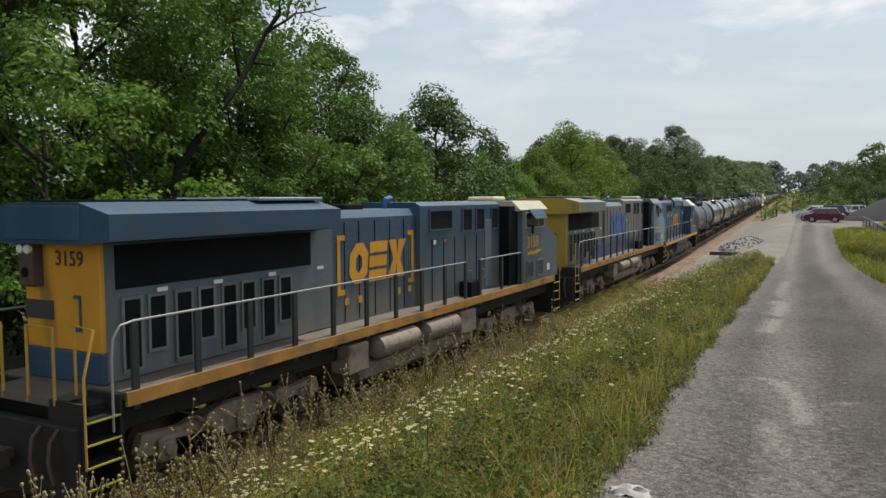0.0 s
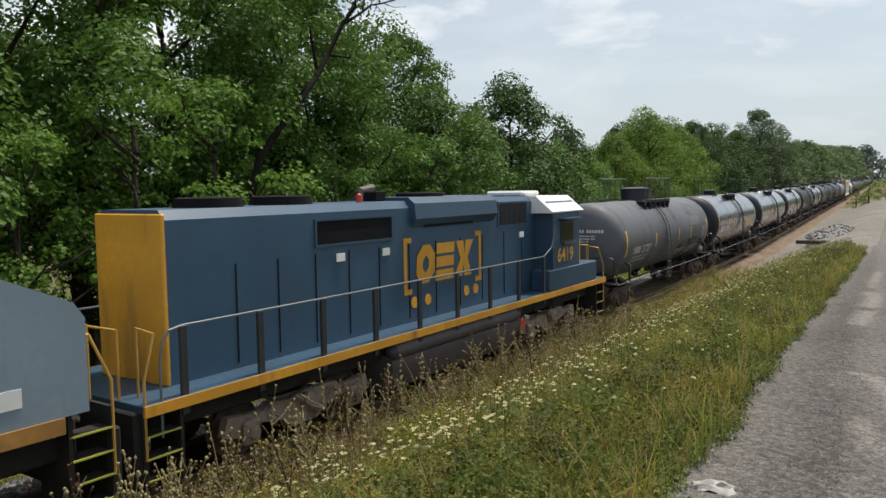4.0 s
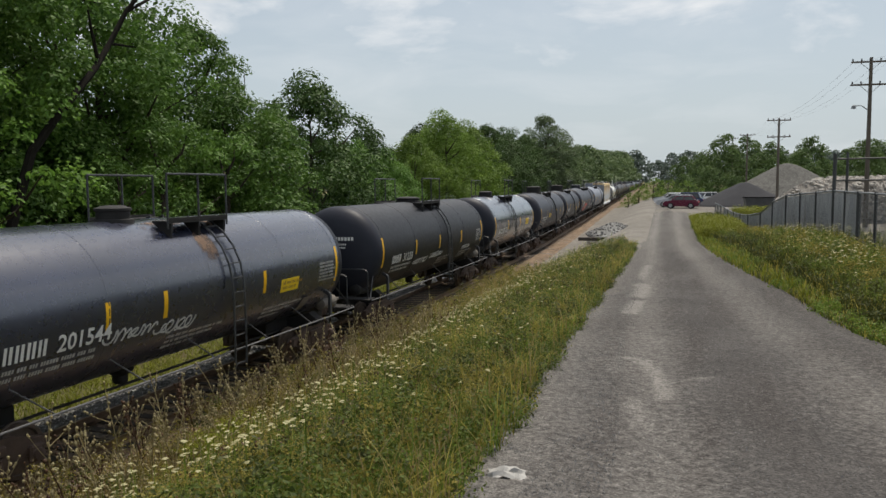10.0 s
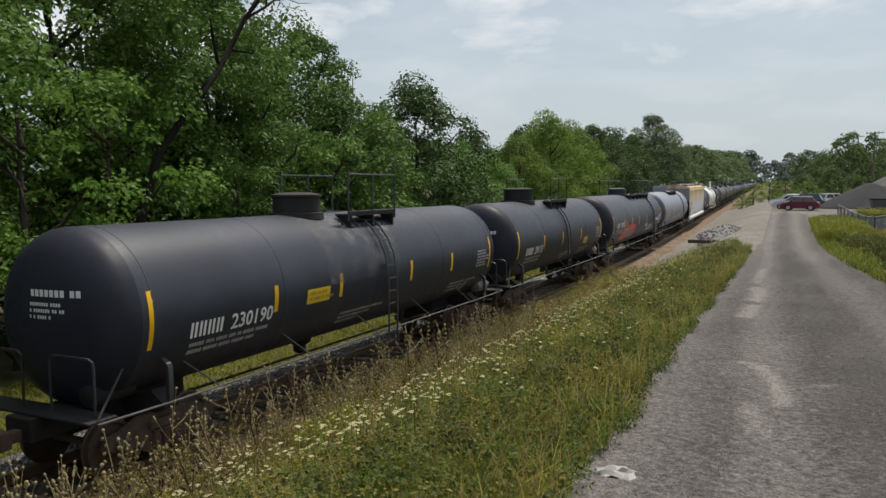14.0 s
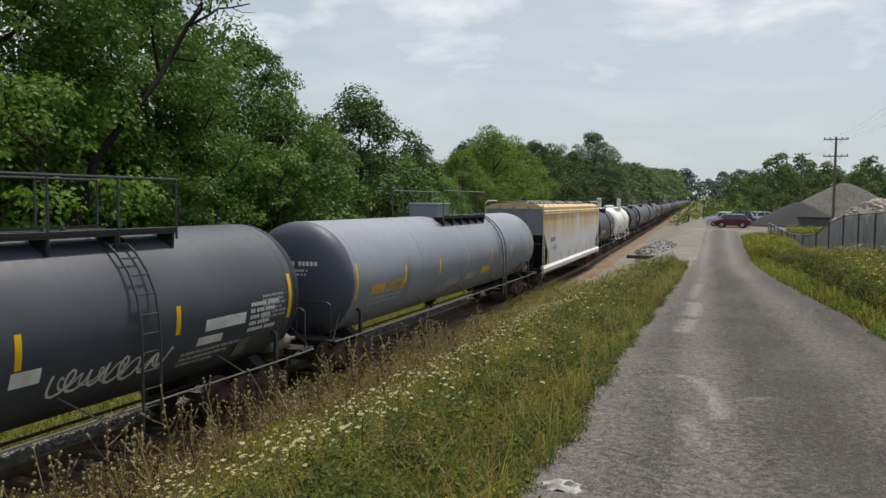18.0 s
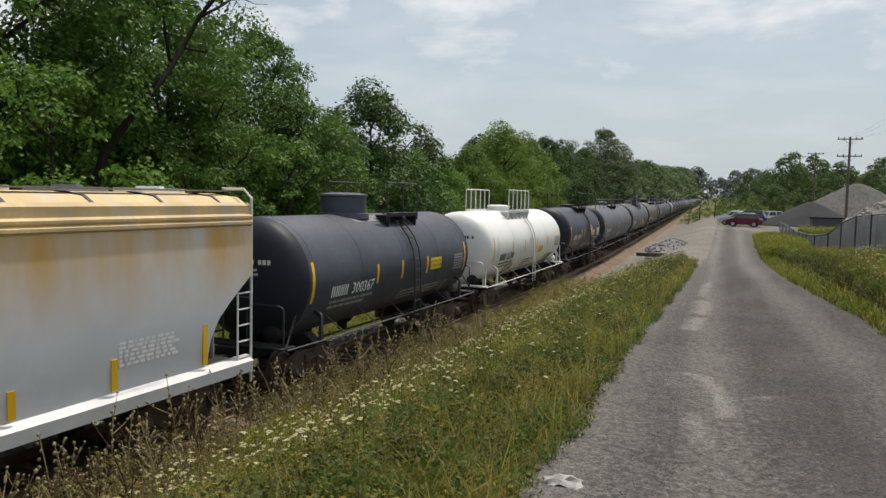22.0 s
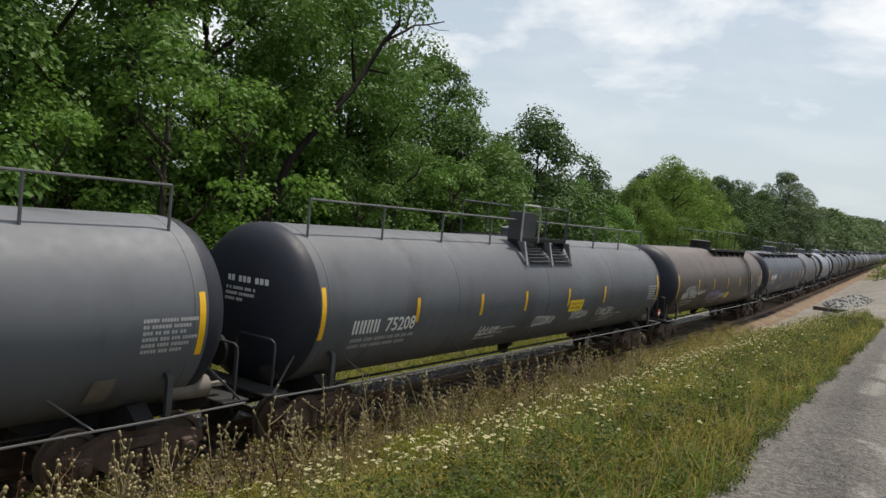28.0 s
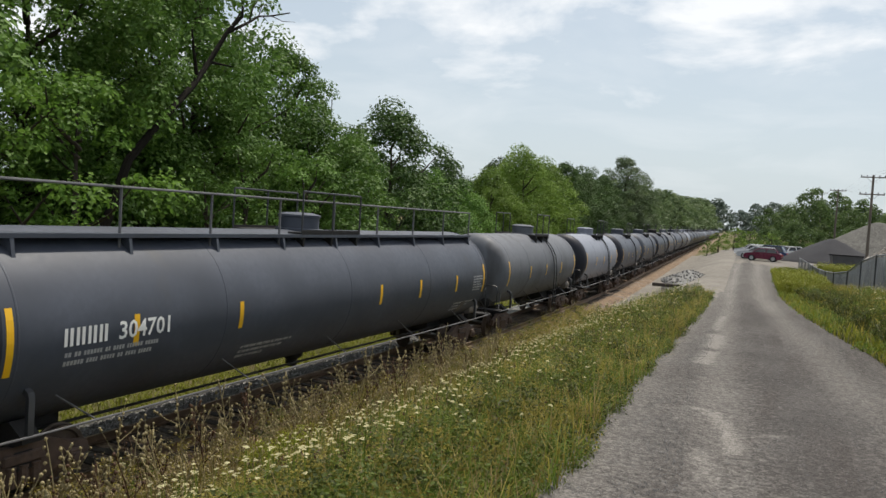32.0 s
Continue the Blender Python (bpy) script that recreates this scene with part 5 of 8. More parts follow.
                q2 = 0.72 * max(0.05, 1 - min(1, d2) ** 2) ** 0.4
                rows.add([(x, -half - q - 0.03, zz - h), (e, -half - q2 - 0.03, zz - h), (e, -half - q2 - 0.03, zz), (x, -half - q - 0.03, zz)], [(0, 1, 2, 3)])
                x = e + h * 0.25 + (h * 0.7 if rnd.random() < 0.2 else 0)
        paint_mark("end_stencil", rows, faint if ink is INK else PAPER_WHITE, car)
    if detail > 1:
        if placard:
            m, w, pz, h = placard
            part("warning_label", wrap(y(m), y(m + w), pz, pz + h, g, 3, 0.006), PLACARD, car, smooth=False)
            paint_mark("label_print", bars_on_tank([w * 0.75] * 2, y(m) + w * 0.1, pz + h * 0.8, h * 0.22, h * 0.16, rnd, g, 0.009), BAR_GOLD, car)
        if panel:
            paint_mark("stencil_panel", bars_on_tank([0.7] * 6, y(L - 1.0), 2.62, 0.055, 0.035, rnd, g, wide=0.8), faint, car)
        for m in stripes[-1:] + stripes[1:2]:
            paint_mark("stencil_print", bars_on_tank([1.7, 1.3, 0.9], y(m + 0.25), 1.78, 0.06, 0.045, rnd, g), faint, car)
        part("placard_holder", wrap(y(L - 1.6), y(L - 1.25), 1.42, 1.78, g, 3, 0.03), GREY_IRON, car, smooth=False)
    if extra:
        extra(car, y, g)
    return car


# -- covered hopper --
def hopper_side(h):
    """The bulged side sheet with its cut-away lower ends, as a thin shell."""
    f = Form()
    prof = [(1.30, 1.50), (1.7, 1.54), (2.2, 1.57), (2.7, 1.58), (3.2, 1.575), (3.6, 1.565), (3.90, 1.55)]
    low = curve_of([(0, 1.30), (h - 1.25, 1.30), (h - 1.2, 1.75), (h - 1.0, 2.15), (h - 0.6, 2.5), (h - 0.2, 2.8), (h, 2.93)])
    side = curve_of(prof)
    ys = [-h + 2 * h * i / 60 for i in range(61)]
    for i in (0.25, 0.5, 0.75, 1.05, 1.18, 1.24):
        ys += [-h + i, h - i]
    ys = sorted(set(round(y, 3) for y in ys))
    K = 9
    for lift in (0.0, -0.03):
        for y in ys:
            l = low(abs(y))
            for k in range(K):
                z = l + (3.90 - l) * k / (K - 1)
                f.v.append((side(z) + lift, y, z))
    n, o = len(ys), len(ys) * K
    for i in range(n - 1):
        for k in range(K - 1):
            a = i * K + k
            f.f.append((a, a + K, a + K + 1, a + 1))
            f.f.append((o + a, o + a + 1, o + a + K + 1, o + a + K))
        f.f.append((i * K, o + i * K, o + (i + 1) * K, (i + 1) * K))
    for i in (0, n - 1):
        for k in range(K - 1):
            a = i * K + k
            f.f.append((a, a + 1, o + a + 1, o + a))
    return f


def covered_hopper(s0, s1):
    h = (s1 - s0) / 2
    car = thing("hopper_car", "pale grey covered hopper car streaked with rust", "hopper car", group="cars of the freight train")
    part("side_sheet", lambda: hopper_side(h), HOPPER, car)
    part("side_sheet", lambda: hopper_side(h), HOPPER, car, at=pose(0, 0, 0, 0, 0, 180))
    for s in (1, -1):
        f = Form()
        f.prism([(s * 1.55, 3.90), (s * 1.60, 3.94), (s * 1.60, 3.99), (s * 1.55, 4.02), (s * 1.585, 4.06), (s * 1.585, 4.10), (s * 1.53, 4.14), (s * 1.53, 4.30), (s * 1.46, 4.36), (s * 1.42, 4.30), (s * 1.48, 3.90)], -h, h)
        part("ribbed_eave", f, HOPPER_RUST, car, "rust-stained ribbed top band")
        part("side_sill", Form().prism([(s * 1.42, 0.98), (s * 1.60, 0.98), (s * 1.62, 1.20), (s * 1.50, 1.31), (s * 1.42, 1.31)], -h, h), HOPPER_WHITE, car, "white side sill")
    part("roof", Form().prism([(1.47, 4.30), (1.2, 4.46), (0.6, 4.52), (-0.6, 4.52), (-1.2, 4.46), (-1.47, 4.30), (-1.4, 4.22), (1.4, 4.22)], -h, h), HOPPER_RUST, car)
    for i in range(13):
        y = -h + 2 * h * (i + 0.5) / 13
        part("roof_rib", lambda: Form().prism([(1.46, 4.32), (1.2, 4.485), (0.6, 4.545), (0.6, 4.51), (1.2, 4.45), (1.45, 4.29)], -0.03, 0.03), INK, car, at=pose(0, y, 0), key="roofrib")
    for i in range(10):
        y = -h + 1.2 + (2 * h - 2.4) * i / 9
        part("hatch_cover", lambda: Form().prism([(-0.36, -0.55), (0.36, -0.55), (0.4, -0.5), (0.4, 0.5), (0.36, 0.55), (-0.36, 0.55), (-0.4, 0.5), (-0.4, -0.5)], 4.50, 4.60, "z").box(-0.3, 0.3, -0.06, 0.06, 4.60, 4.64), HOPPER_WHITE if i % 2 else HOPPER_END, car, at=pose(0.1, y, 0), key="hatch")
    for s in (-1, 1):
        part("roof_running_board", Form().box(s * 0.72, s * 0.98, -h, h, 4.56, 4.59), GREY_IRON, car)
        ye = s * (h - 0.04)
        part("end_wall", Form().box(-1.48, 1.48, min(ye, ye - s * 0.06), max(ye, ye - s * 0.06), 2.90, 4.36), HOPPER_END, car)
        for x in (-0.75, 0.0, 0.75):
            part("end_rib", Form().box(x - 0.05, x + 0.05, min(ye, ye + s * 0.07), max(ye, ye + s * 0.07), 2.85, 4.34, chamfer=0.01), HOPPER_END, car)
        f = Form().add([(-1.48, ye, 2.90), (1.48, ye, 2.90), (1.48, s * (h - 2.6), 1.2), (-1.48, s * (h - 2.6), 1.2), (-1.48, ye, 2.84), (1.48, ye, 2.84), (1.48, s * (h - 2.66), 1.14), (-1.48, s * (h - 2.66), 1.14)], [(0, 1, 2, 3), (4, 7, 6, 5), (0, 4, 5, 1), (1, 5, 6, 2), (2, 6, 7, 3), (3, 7, 4, 0)])
        part("slope_sheet", f, UNDER, car)
        part("end_platform", Form().box(-1.5, 1.5, min(s * (h - 0.5), s * (h + 0.12)), max(s * (h - 0.5), s * (h + 0.12)), 1.06, 1.16, chamfer=0.01), UNDER, car)
        part("centre_sill", Form().box(-0.3, 0.3, min(s * (h - 3), s * (h + 0.3)), max(s * (h - 3), s * (h + 0.3)), 0.74, 1.08), UNDER, car)
        for x in (1.54, -1.54):
            f = Form().tube([(x, s * (h + 0.02), 0.75), (x, s * (h + 0.02), 4.45), (x * 0.9, s * (h - 0.02), 4.62), (x * 0.6, s * (h - 0.1), 4.62)], 0.028, 6)
            part("corner_grab_rail", f, BAR_WHITE, car)
            for z in (1.3, 1.62, 1.94, 2.26, 2.58):
                part("ladder_rung", lambda: Form().tube([(0, -0.42, 0), (0, 0, 0)], 0.016, 5), BAR_WHITE, car, at=pose(x, s * (h + 0.02), z, 0, 0, 0 if s > 0 else 180), key="hrung")
            part("ladder_stile", Form().tube([(x, s * (h - 0.4), 1.2), (x, s * (h - 0.4), 2.6)], 0.022, 5), BAR_WHITE, car)
        part("end_brace", Form().tube([(0.6, s * (h - 0.05), 1.15), (0.6, s * (h - 0.05), 2.9)], 0.05, 6), HOPPER_END, car)
        part("end_brace", Form().tube([(-0.6, s * (h - 0.05), 1.15), (-0.6, s * (h - 0.05), 2.9)], 0.05, 6), HOPPER_END, car)
        part("end_grab_rail", Form().tube([(-1.4, s * (h + 0.06), 2.45), (1.5, s * (h + 0.06), 2.45)], 0.02, 5), BAR_GREY, car)
        add_truck(car, s * (h - 1.5))
        add_coupler(car, s * (h + 0.35), s)
    for y in (-4.6, -1.5, 1.5, 4.6):
        part("discharge_hopper", lambda: Form().add([(-1.4, -1.4, 1.25), (1.4, -1.4, 1.25), (1.4, 1.4, 1.25), (-1.4, 1.4, 1.25), (-0.35, -0.45, 0.55), (0.35, -0.45, 0.55), (0.35, 0.45, 0.55), (-0.35, 0.45, 0.55)], [(0, 1, 2, 3), (4, 7, 6, 5), (0, 4, 5, 1), (1, 5, 6, 2), (2, 6, 7, 3), (3, 7, 4, 0)]), UNDER, car, at=pose(0, y, 0), key="discharge")
    for y, tall in ((-h + 1.35, 0.85), (-4.6, 0.35), (-2.3, 0.4), (0.1, 0.38), (2.6, 0.35), (4.4, 0.4), (6.2, 0.5), (h - 1.35, 0.75)):
        part("reflective_stripe", Form().box(1.55, 1.566, y - 0.06, y + 0.06, 1.36, 1.36 + tall), STRIPE, car)
    part("emblem", Form().box(1.57, 1.588, -h + 1.75, -h + 1.98, 2.45, 2.72, chamfer=0.006), RED, car, "faded red square emblem")
    part("owner_mark", Form().box(1.57, 1.588, -h + 2.15, -h + 2.95, 2.50, 2.72), HOPPER_END, car)
    part("car_number", letters_flat("464188", 1.592, -h + 2.15, 2.02, 0.36), HOPPER_END, car, smooth=False)
    f = Form()
    rnd = random.Random(6)
    for i in range(6):
        yy, zz = h - 3.4, 2.08 - i * 0.07
        while yy < h - 2.2:
            w = rnd.uniform(0.04, 0.16)
            f.add([(1.59, yy, zz), (1.59, yy + w, zz), (1.59, yy + w, zz + 0.045), (1.59, yy, zz + 0.045)], [(0, 1, 2, 3)])
            yy += w + rnd.uniform(0.03, 0.06)
    tagged(part("stencil_print", f, PAPER_WHITE, car, smooth=False), kind="stuff")
    CARS.append((car, (s0 + s1) / 2, h))


# -- locomotives --
def long_side_frame(x, axles):
    s = 1 if x > 0 else -1
    a = max(axles) + 0.55
    top = [(-a, 0.55), (-a + 0.1, 0.86), (-a + 0.9, 0.80), (-0.9, 0.92), (0.9, 0.92), (a - 0.9, 0.80), (a - 0.1, 0.86), (a, 0.55), (a - 0.35, 0.46), (a - 0.8, 0.62), (0.55, 0.52), (0.35, 0.34), (-0.35, 0.34), (-0.55, 0.52), (-a + 0.8, 0.62), (-a + 0.35, 0.46)]
    f = Form().prism(top, x - 0.08, x + 0.08, "x")
    for y in axles:
        f.box(x + s * 0.08, x + s * 0.2, y - 0.18, y + 0.18, 0.32, 0.74, chamfer=0.04)
        f.lathe([(x + s * 0.2, 0.13), (x + s * 0.26, 0.11), (x + s * 0.28, 0.05)], 14, "x", (0, y, 0.53))
    for i in range(len(axles) - 1):
        y = (axles[i] + axles[i + 1]) / 2
        f.lathe([(x + s * 0.10, 0.02), (x + s * 0.10, 0.12), (x + s * 0.24, 0.12), (x + s * 0.26, 0.05)], 14, "x", (0, y, 0.80))
        f.tube([(x + s * 0.16, y - 0.35, 0.95), (x + s * 0.16, y + 0.1, 0.62), (x + s * 0.16, y + 0.4, 0.5)], 0.035, 6)
    return f


def add_loco_truck(loco, y, axles):
    for x in (1.06, -1.06):
        part("truck_side_frame", lambda: long_side_frame(x, axles), LOCO_TRUCK, loco, at=pose(0, y, 0), key=("lsf", x, axles))
        d = 1 if x > 0 else -1
        for i, a in enumerate(axles[:-1]):
            part("traction_cable", lambda: Form().tube([(d * 1.2, a + 0.2, 1.12), (d * 1.24, a + 0.5, 0.98), (d * 1.24, a + 0.85, 0.93), (d * 1.24, a + 1.2, 0.99), (d * 1.2, a + 1.5, 1.14)], 0.03, 6), UNDER, loco, at=pose(0, y, 0), key=("cable", d, a))
    for a in axles:
        part("wheelset", lambda: wheelset(0.53), WHEEL, loco, at=pose(0, y + a, 0.53), key="lwheelset")


def handrail_run(loco, x, y0, y1, z, n, post_mat, rail_mat, drop=0.0):
    for i in range(n):
        y = y0 + (y1 - y0) * i / (n - 1)
        part("handrail_post", lambda: Form().box(-0.03, 0.03, -0.065, 0.065, -0.30, 1.06, chamfer=0.008), post_mat, loco, at=pose(x, y, z), key="hpost")
    part("handrail", Form().tube(([(x, y0 - 0.42, z - 0.55), (x, y0 - 0.42, z + 0.55), (x, y0 - 0.38, z + 0.85), (x, y0 - 0.25, z + 1.02)] if drop else []) + [(x, y0, z + 1.06), (x, y1, z + 1.06)], 0.02, 6), rail_mat, loco)


def end_steps(loco, s, y, z, mat_rail, x):
    """Stepwell with lit step edges and bent grab rails at one corner of the deck."""
    d = 1 if x > 0 else -1
    part("step_well", Form().box(min(x, x - d * 0.75), max(x, x - d * 0.75), y - 0.04, y + 0.02, 0.30, z - 0.02).box(min(x, x - d * 0.75), max(x, x - d * 0.75), y - s * 0.62 - 0.02, y - s * 0.62 + 0.04, 0.30, z - 0.02), UNDER, loco)
    for i in range(4):
        zz = 0.42 + i * 0.33
        part("step", Form().box(min(x, x - d * 0.30), max(x, x - d * 0.30), y - s * 0.6 if s > 0 else y, y if s > 0 else y + 0.6, zz, zz + 0.03), UNDER, loco)
        ye = y if s < 0 else y - 0.6
        part("step_edge", Form().box(min(x, x - d * 0.34), max(x, x - d * 0.34), ye - 0.03, ye, zz + 0.008, zz + 0.034), STEP_EDGE, loco)
        part("step_edge", Form().box(x, x + d * 0.025, y - 0.6 if s > 0 else y, y if s > 0 else y + 0.6, zz + 0.008, zz + 0.034), STEP_EDGE, loco)
    part("grab_rail", Form().tube([(x, y, 0.75), (x, y, z + 0.35), (x - d * 0.08, y - s * 0.25, z + 1.0), (x - d * 0.5, y - s * 0.25, z + 1.05), (x - d * 0.5, y - s * 0.25, z)], 0.022, 6), mat_rail, loco)


def logo(loco, x, y0, y1, z0, z1, paint, bracket=None):
    """The railway's emblem as three plain rounded blocks, with brackets."""
    w = (y1 - y0) / 3
    d, m = z1 - z0, (z0 + z1) / 2
    lean = 0.10 * d
    slant = lambda pts: [(y + lean * ((z - z0) / d - 0.5), z) for y, z in pts]
    a, b, c, t = y0 + 0.04, y0 + w - 0.05, w * 0.28, w * 0.30
    ring = Form()
    outer = slant([(a + c, z0), (b - c, z0), (b, z0 + c), (b, z1 - c), (b - c, z1), (a + c, z1), (a, z1 - c), (a, z0 + c)])
    inner = slant([(a + c + t * 0.5, z0 + t), (b - c - t * 0.5, z0 + t), (b - t, z0 + c + t * 0.5), (b - t, z1 - c - t * 0.5), (b - c - t * 0.5, z1 - t), (a + c + t * 0.5, z1 - t), (a + t, z1 - c - t * 0.5), (a + t, z0 + c + t * 0.5)])
    ring.add([(x + 0.012, y, z) for y, z in outer + inner], [(i, (i + 1) % 8, 8 + (i + 1) % 8, 8 + i) for i in range(8)])
    part("emblem", ring, paint, loco, "plain ring of the painted emblem", smooth=False)
    a, b = y0 + w + 0.02, y0 + 2 * w - 0.05
    for k in range(3):
        zb = z0 + d * k * 0.36
        part("emblem", Form().prism(slant([(a, zb), (b, zb), (b, zb + d * 0.28), (a, zb + d * 0.28)]), x, x + 0.012, "x"), paint, loco, "plain bar of the painted emblem")
    a, b = y0 + 2 * w + 0.02, y1
    q = (b - a) * 0.30
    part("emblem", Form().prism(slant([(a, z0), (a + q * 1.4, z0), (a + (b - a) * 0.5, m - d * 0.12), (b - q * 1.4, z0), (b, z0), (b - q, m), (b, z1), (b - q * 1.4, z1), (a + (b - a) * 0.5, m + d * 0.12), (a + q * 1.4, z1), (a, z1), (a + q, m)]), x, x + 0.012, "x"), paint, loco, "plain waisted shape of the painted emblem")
    if bracket:
        h = (z1 - z0) * 0.22
        for y, d in ((y0 - 0.45, 1), (y1 + 0.45, -1)):
            part("emblem_bracket", Form().prism([(y, z0 - h), (y + d * 0.3, z0 - h), (y + d * 0.3, z0 - h + 0.12), (y + d * 0.12, z0 - h + 0.12), (y + d * 0.12, z1 + h - 0.12), (y + d * 0.3, z1 + h - 0.12), (y + d * 0.3, z1 + h), (y, z1 + h)], x, x + 0.012, "x"), bracket, loco)


def louvred(loco, x, y0, y1, z0, z1, frame_mat, slats=0):
    """A dark screen in a raised frame, with slats where they show."""
    t = 0.05
    part("screen", Form().box(x - 0.01, x + 0.012, y0 + t, y1 - t, z0 + t, z1 - t), LOUVRE, loco)
    f = Form().box(x, x + 0.03, y0, y1, z0, z0 + t).box(x, x + 0.03, y0, y1, z1 - t, z1).box(x, x + 0.03, y0, y0 + t, z0 + t, z1 - t).box(x, x + 0.03, y1 - t, y1, z0 + t, z1 - t)
    part("screen_frame", f, frame_mat, loco)
    for i in range(slats):
        z = z0 + t + (z1 - z0 - 2 * t) * (i + 0.5) / slats
        part("slat", Form().box(x + 0.005, x + 0.028, y0 + t, y1 - t, z - 0.012, z + 0.012), frame_mat, loco)


def big_loco(mid, body, upper, low, end, wing, cabcol, nose, logo_mat, bracket, sill, number, label, rail_mat):
    h = 10.9
    L = thing("locomotive", label, "locomotive", group="locomotives of the train")
    Z = 1.74
    F = -9.95
    part("walkway", Form().box(-1.54, 1.54, F + 0.75, h - 0.75, Z - 0.12, Z, chamfer=0.01).box(-0.78, 0.78, F, h, Z - 0.118, Z - 0.002), DECK, L)
    for s in (1, -1):
        part("side_sill", Form().box(s * 1.50, s * 1.555, F + 0.75, h - 0.75, Z - 0.22, Z - 0.004), sill, L, "painted sill stripe")
    part("underframe", Form().box(-1.2, 1.2, F + 0.4, h - 0.4, 1.05, Z - 0.12, chamfer=0.04), UNDER, L)
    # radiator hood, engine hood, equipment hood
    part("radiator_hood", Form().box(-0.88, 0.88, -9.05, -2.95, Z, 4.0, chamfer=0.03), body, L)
    part("hood_end", Form().box(-0.90, 0.90, -9.10, -9.00, Z + 0.5, 4.02, chamfer=0.02), end, L, "painted hood end")
    part("hood_end_base", Form().box(-0.91, 0.91, -9.11, -8.99, Z, Z + 0.5, chamfer=0.02), LOCO_BLUE if number else end, L)
    x0, y0, y1 = 1.52, -9.40, -3.55 if number else -5.0
    part("radiator_wing", Form().prism([(-0.9, 3.95), (-x0, 4.02), (-x0, 4.42), (-0.85, 4.60), (0.85, 4.60), (x0, 4.42), (x0, 4.02), (0.9, 3.95)], y0, y1), wing, L, "overhanging radiator wing")
    for k in range(2):
        part("radiator_grille", Form().box(-0.8, 0.8, y0 + 0.35 + k * (y1 - y0) * 0.32, y0 + 0.25 + (k + 1) * (y1 - y0) * 0.31, 4.60, 4.64, chamfer=0.01), LOUVRE, L)
    # numbered engine: pale blue paint here imitates sky reflected in the flat top
    part("radiator_cover", Form().box(-1.1, 1.1, y1 - 2.1, y1 - 0.05, 4.60, 4.67, chamfer=0.02), LOCO_PALE if number else wing, L, "flat cover on the radiator")
    if not number:
        part("wing_front", Form().prism([(-0.9, 3.94), (-x0 - 0.01, 4.01), (-x0 - 0.01, 4.43), (-0.85, 4.61), (0.85, 4.61), (x0 + 0.01, 4.43), (x0 + 0.01, 4.01), (0.9, 3.94)], y0 - 0.04, y0 + 0.12), end, L, "yellow front of the radiator wing")
    part("wing_end_cap", Form().box(-0.88, 0.88, y0 - 0.02, y0 + 0.05, 4.02, 4.55, chamfer=0.01), end if wing is not LOCO_BLUE else wing, L)
    part("dark_intake", Form().box(0.86, 0.90, -8.8, -3.8, 3.22, 3.92), LOUVRE, L)
    w = 0.86 if number else 0.985
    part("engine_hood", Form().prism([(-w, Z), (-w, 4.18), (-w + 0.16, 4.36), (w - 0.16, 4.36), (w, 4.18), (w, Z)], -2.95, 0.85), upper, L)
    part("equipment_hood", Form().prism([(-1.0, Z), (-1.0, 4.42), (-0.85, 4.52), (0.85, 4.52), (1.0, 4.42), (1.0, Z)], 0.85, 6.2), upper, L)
    if low:
        part("lower_band", Form().box(0.97, 1.001, -5.0, 6.1, Z, Z + 0.62), low, L)
    for i, yy in enumerate((-8.72, -8.2, -7.62, -7.08, -6.5, -5.98, -5.4, -4.88)):
        louvred(L, 0.89, yy, yy + 0.42, Z + 0.12 + (0.25 if i % 2 else 0), 3.08, LOCO_GREY)
    for yy in (-2.5, -1.9, -1.2, -0.5, 0.2):
        part("door_seam", Form().box(w - 0.015, w + 0.010, yy, yy + 0.03, Z + 0.05, 4.1), LOUVRE, L)
    for yy in (-8.0, -6.7, -5.2, -3.6):
        part("safety_sticker", Form().box(0.91, 0.922, yy, yy + 0.22, 3.1, 3.17), PAPER_WHITE, L)
    for yy in (1.5, 2.2, 2.9, 3.6, 4.4):
        part("door_seam", Form().box(0.985, 1.012, yy, yy + 0.03, Z + 0.05, 3.5), LOUVRE, L)
    louvred(L, 1.0, 1.35, 2.75, 3.72, 4.32, upper)
    for a, b in ((3.4, 4.1), (4.35, 5.0), (5.5, 6.05)):
        louvred(L, 1.0, a, b, 3.62, 4.34, upper)
    part("cab_door", Form().box(0.98, 1.03, 5.0, 5.5, Z + 0.1, 3.95, chamfer=0.01), body, L)
    part("warning_label", Form().box(1.0, 1.02, 1.6, 1.72, 3.35, 3.47), PAPER_WHITE, L)
    part("warning_label", Form().box(1.0, 1.02, 2.2, 2.36, 3.4, 3.47), RED, L)
    # cab
    part("cab_recess", Form().box(-1.35, 1.35, 6.2, 7.0, Z, 4.35), LOUVRE, L)
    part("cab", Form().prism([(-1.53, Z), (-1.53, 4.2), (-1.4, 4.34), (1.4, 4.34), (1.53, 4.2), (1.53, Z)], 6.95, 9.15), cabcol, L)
    part("cab_roof", Form().prism([(-1.56, 4.22), (-1.25, 4.52), (1.25, 4.52), (1.56, 4.22), (1.5, 4.18), (-1.5, 4.18)], 6.7, 9.35), CREAM if number == "3159" else LOCO_GREY, L, "pale cab roof")
    part("air_conditioner", Form().box(-0.5, 0.5, 6.9, 8.0, 4.52, 4.68, chamfer=0.06), CREAM, L)
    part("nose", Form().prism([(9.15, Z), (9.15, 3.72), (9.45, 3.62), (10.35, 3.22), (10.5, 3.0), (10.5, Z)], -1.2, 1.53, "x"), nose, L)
    part("window_frame", Form().box(1.52, 1.56, 7.18, 9.0, 3.58, 4.14, chamfer=0.01), RAILING, L)
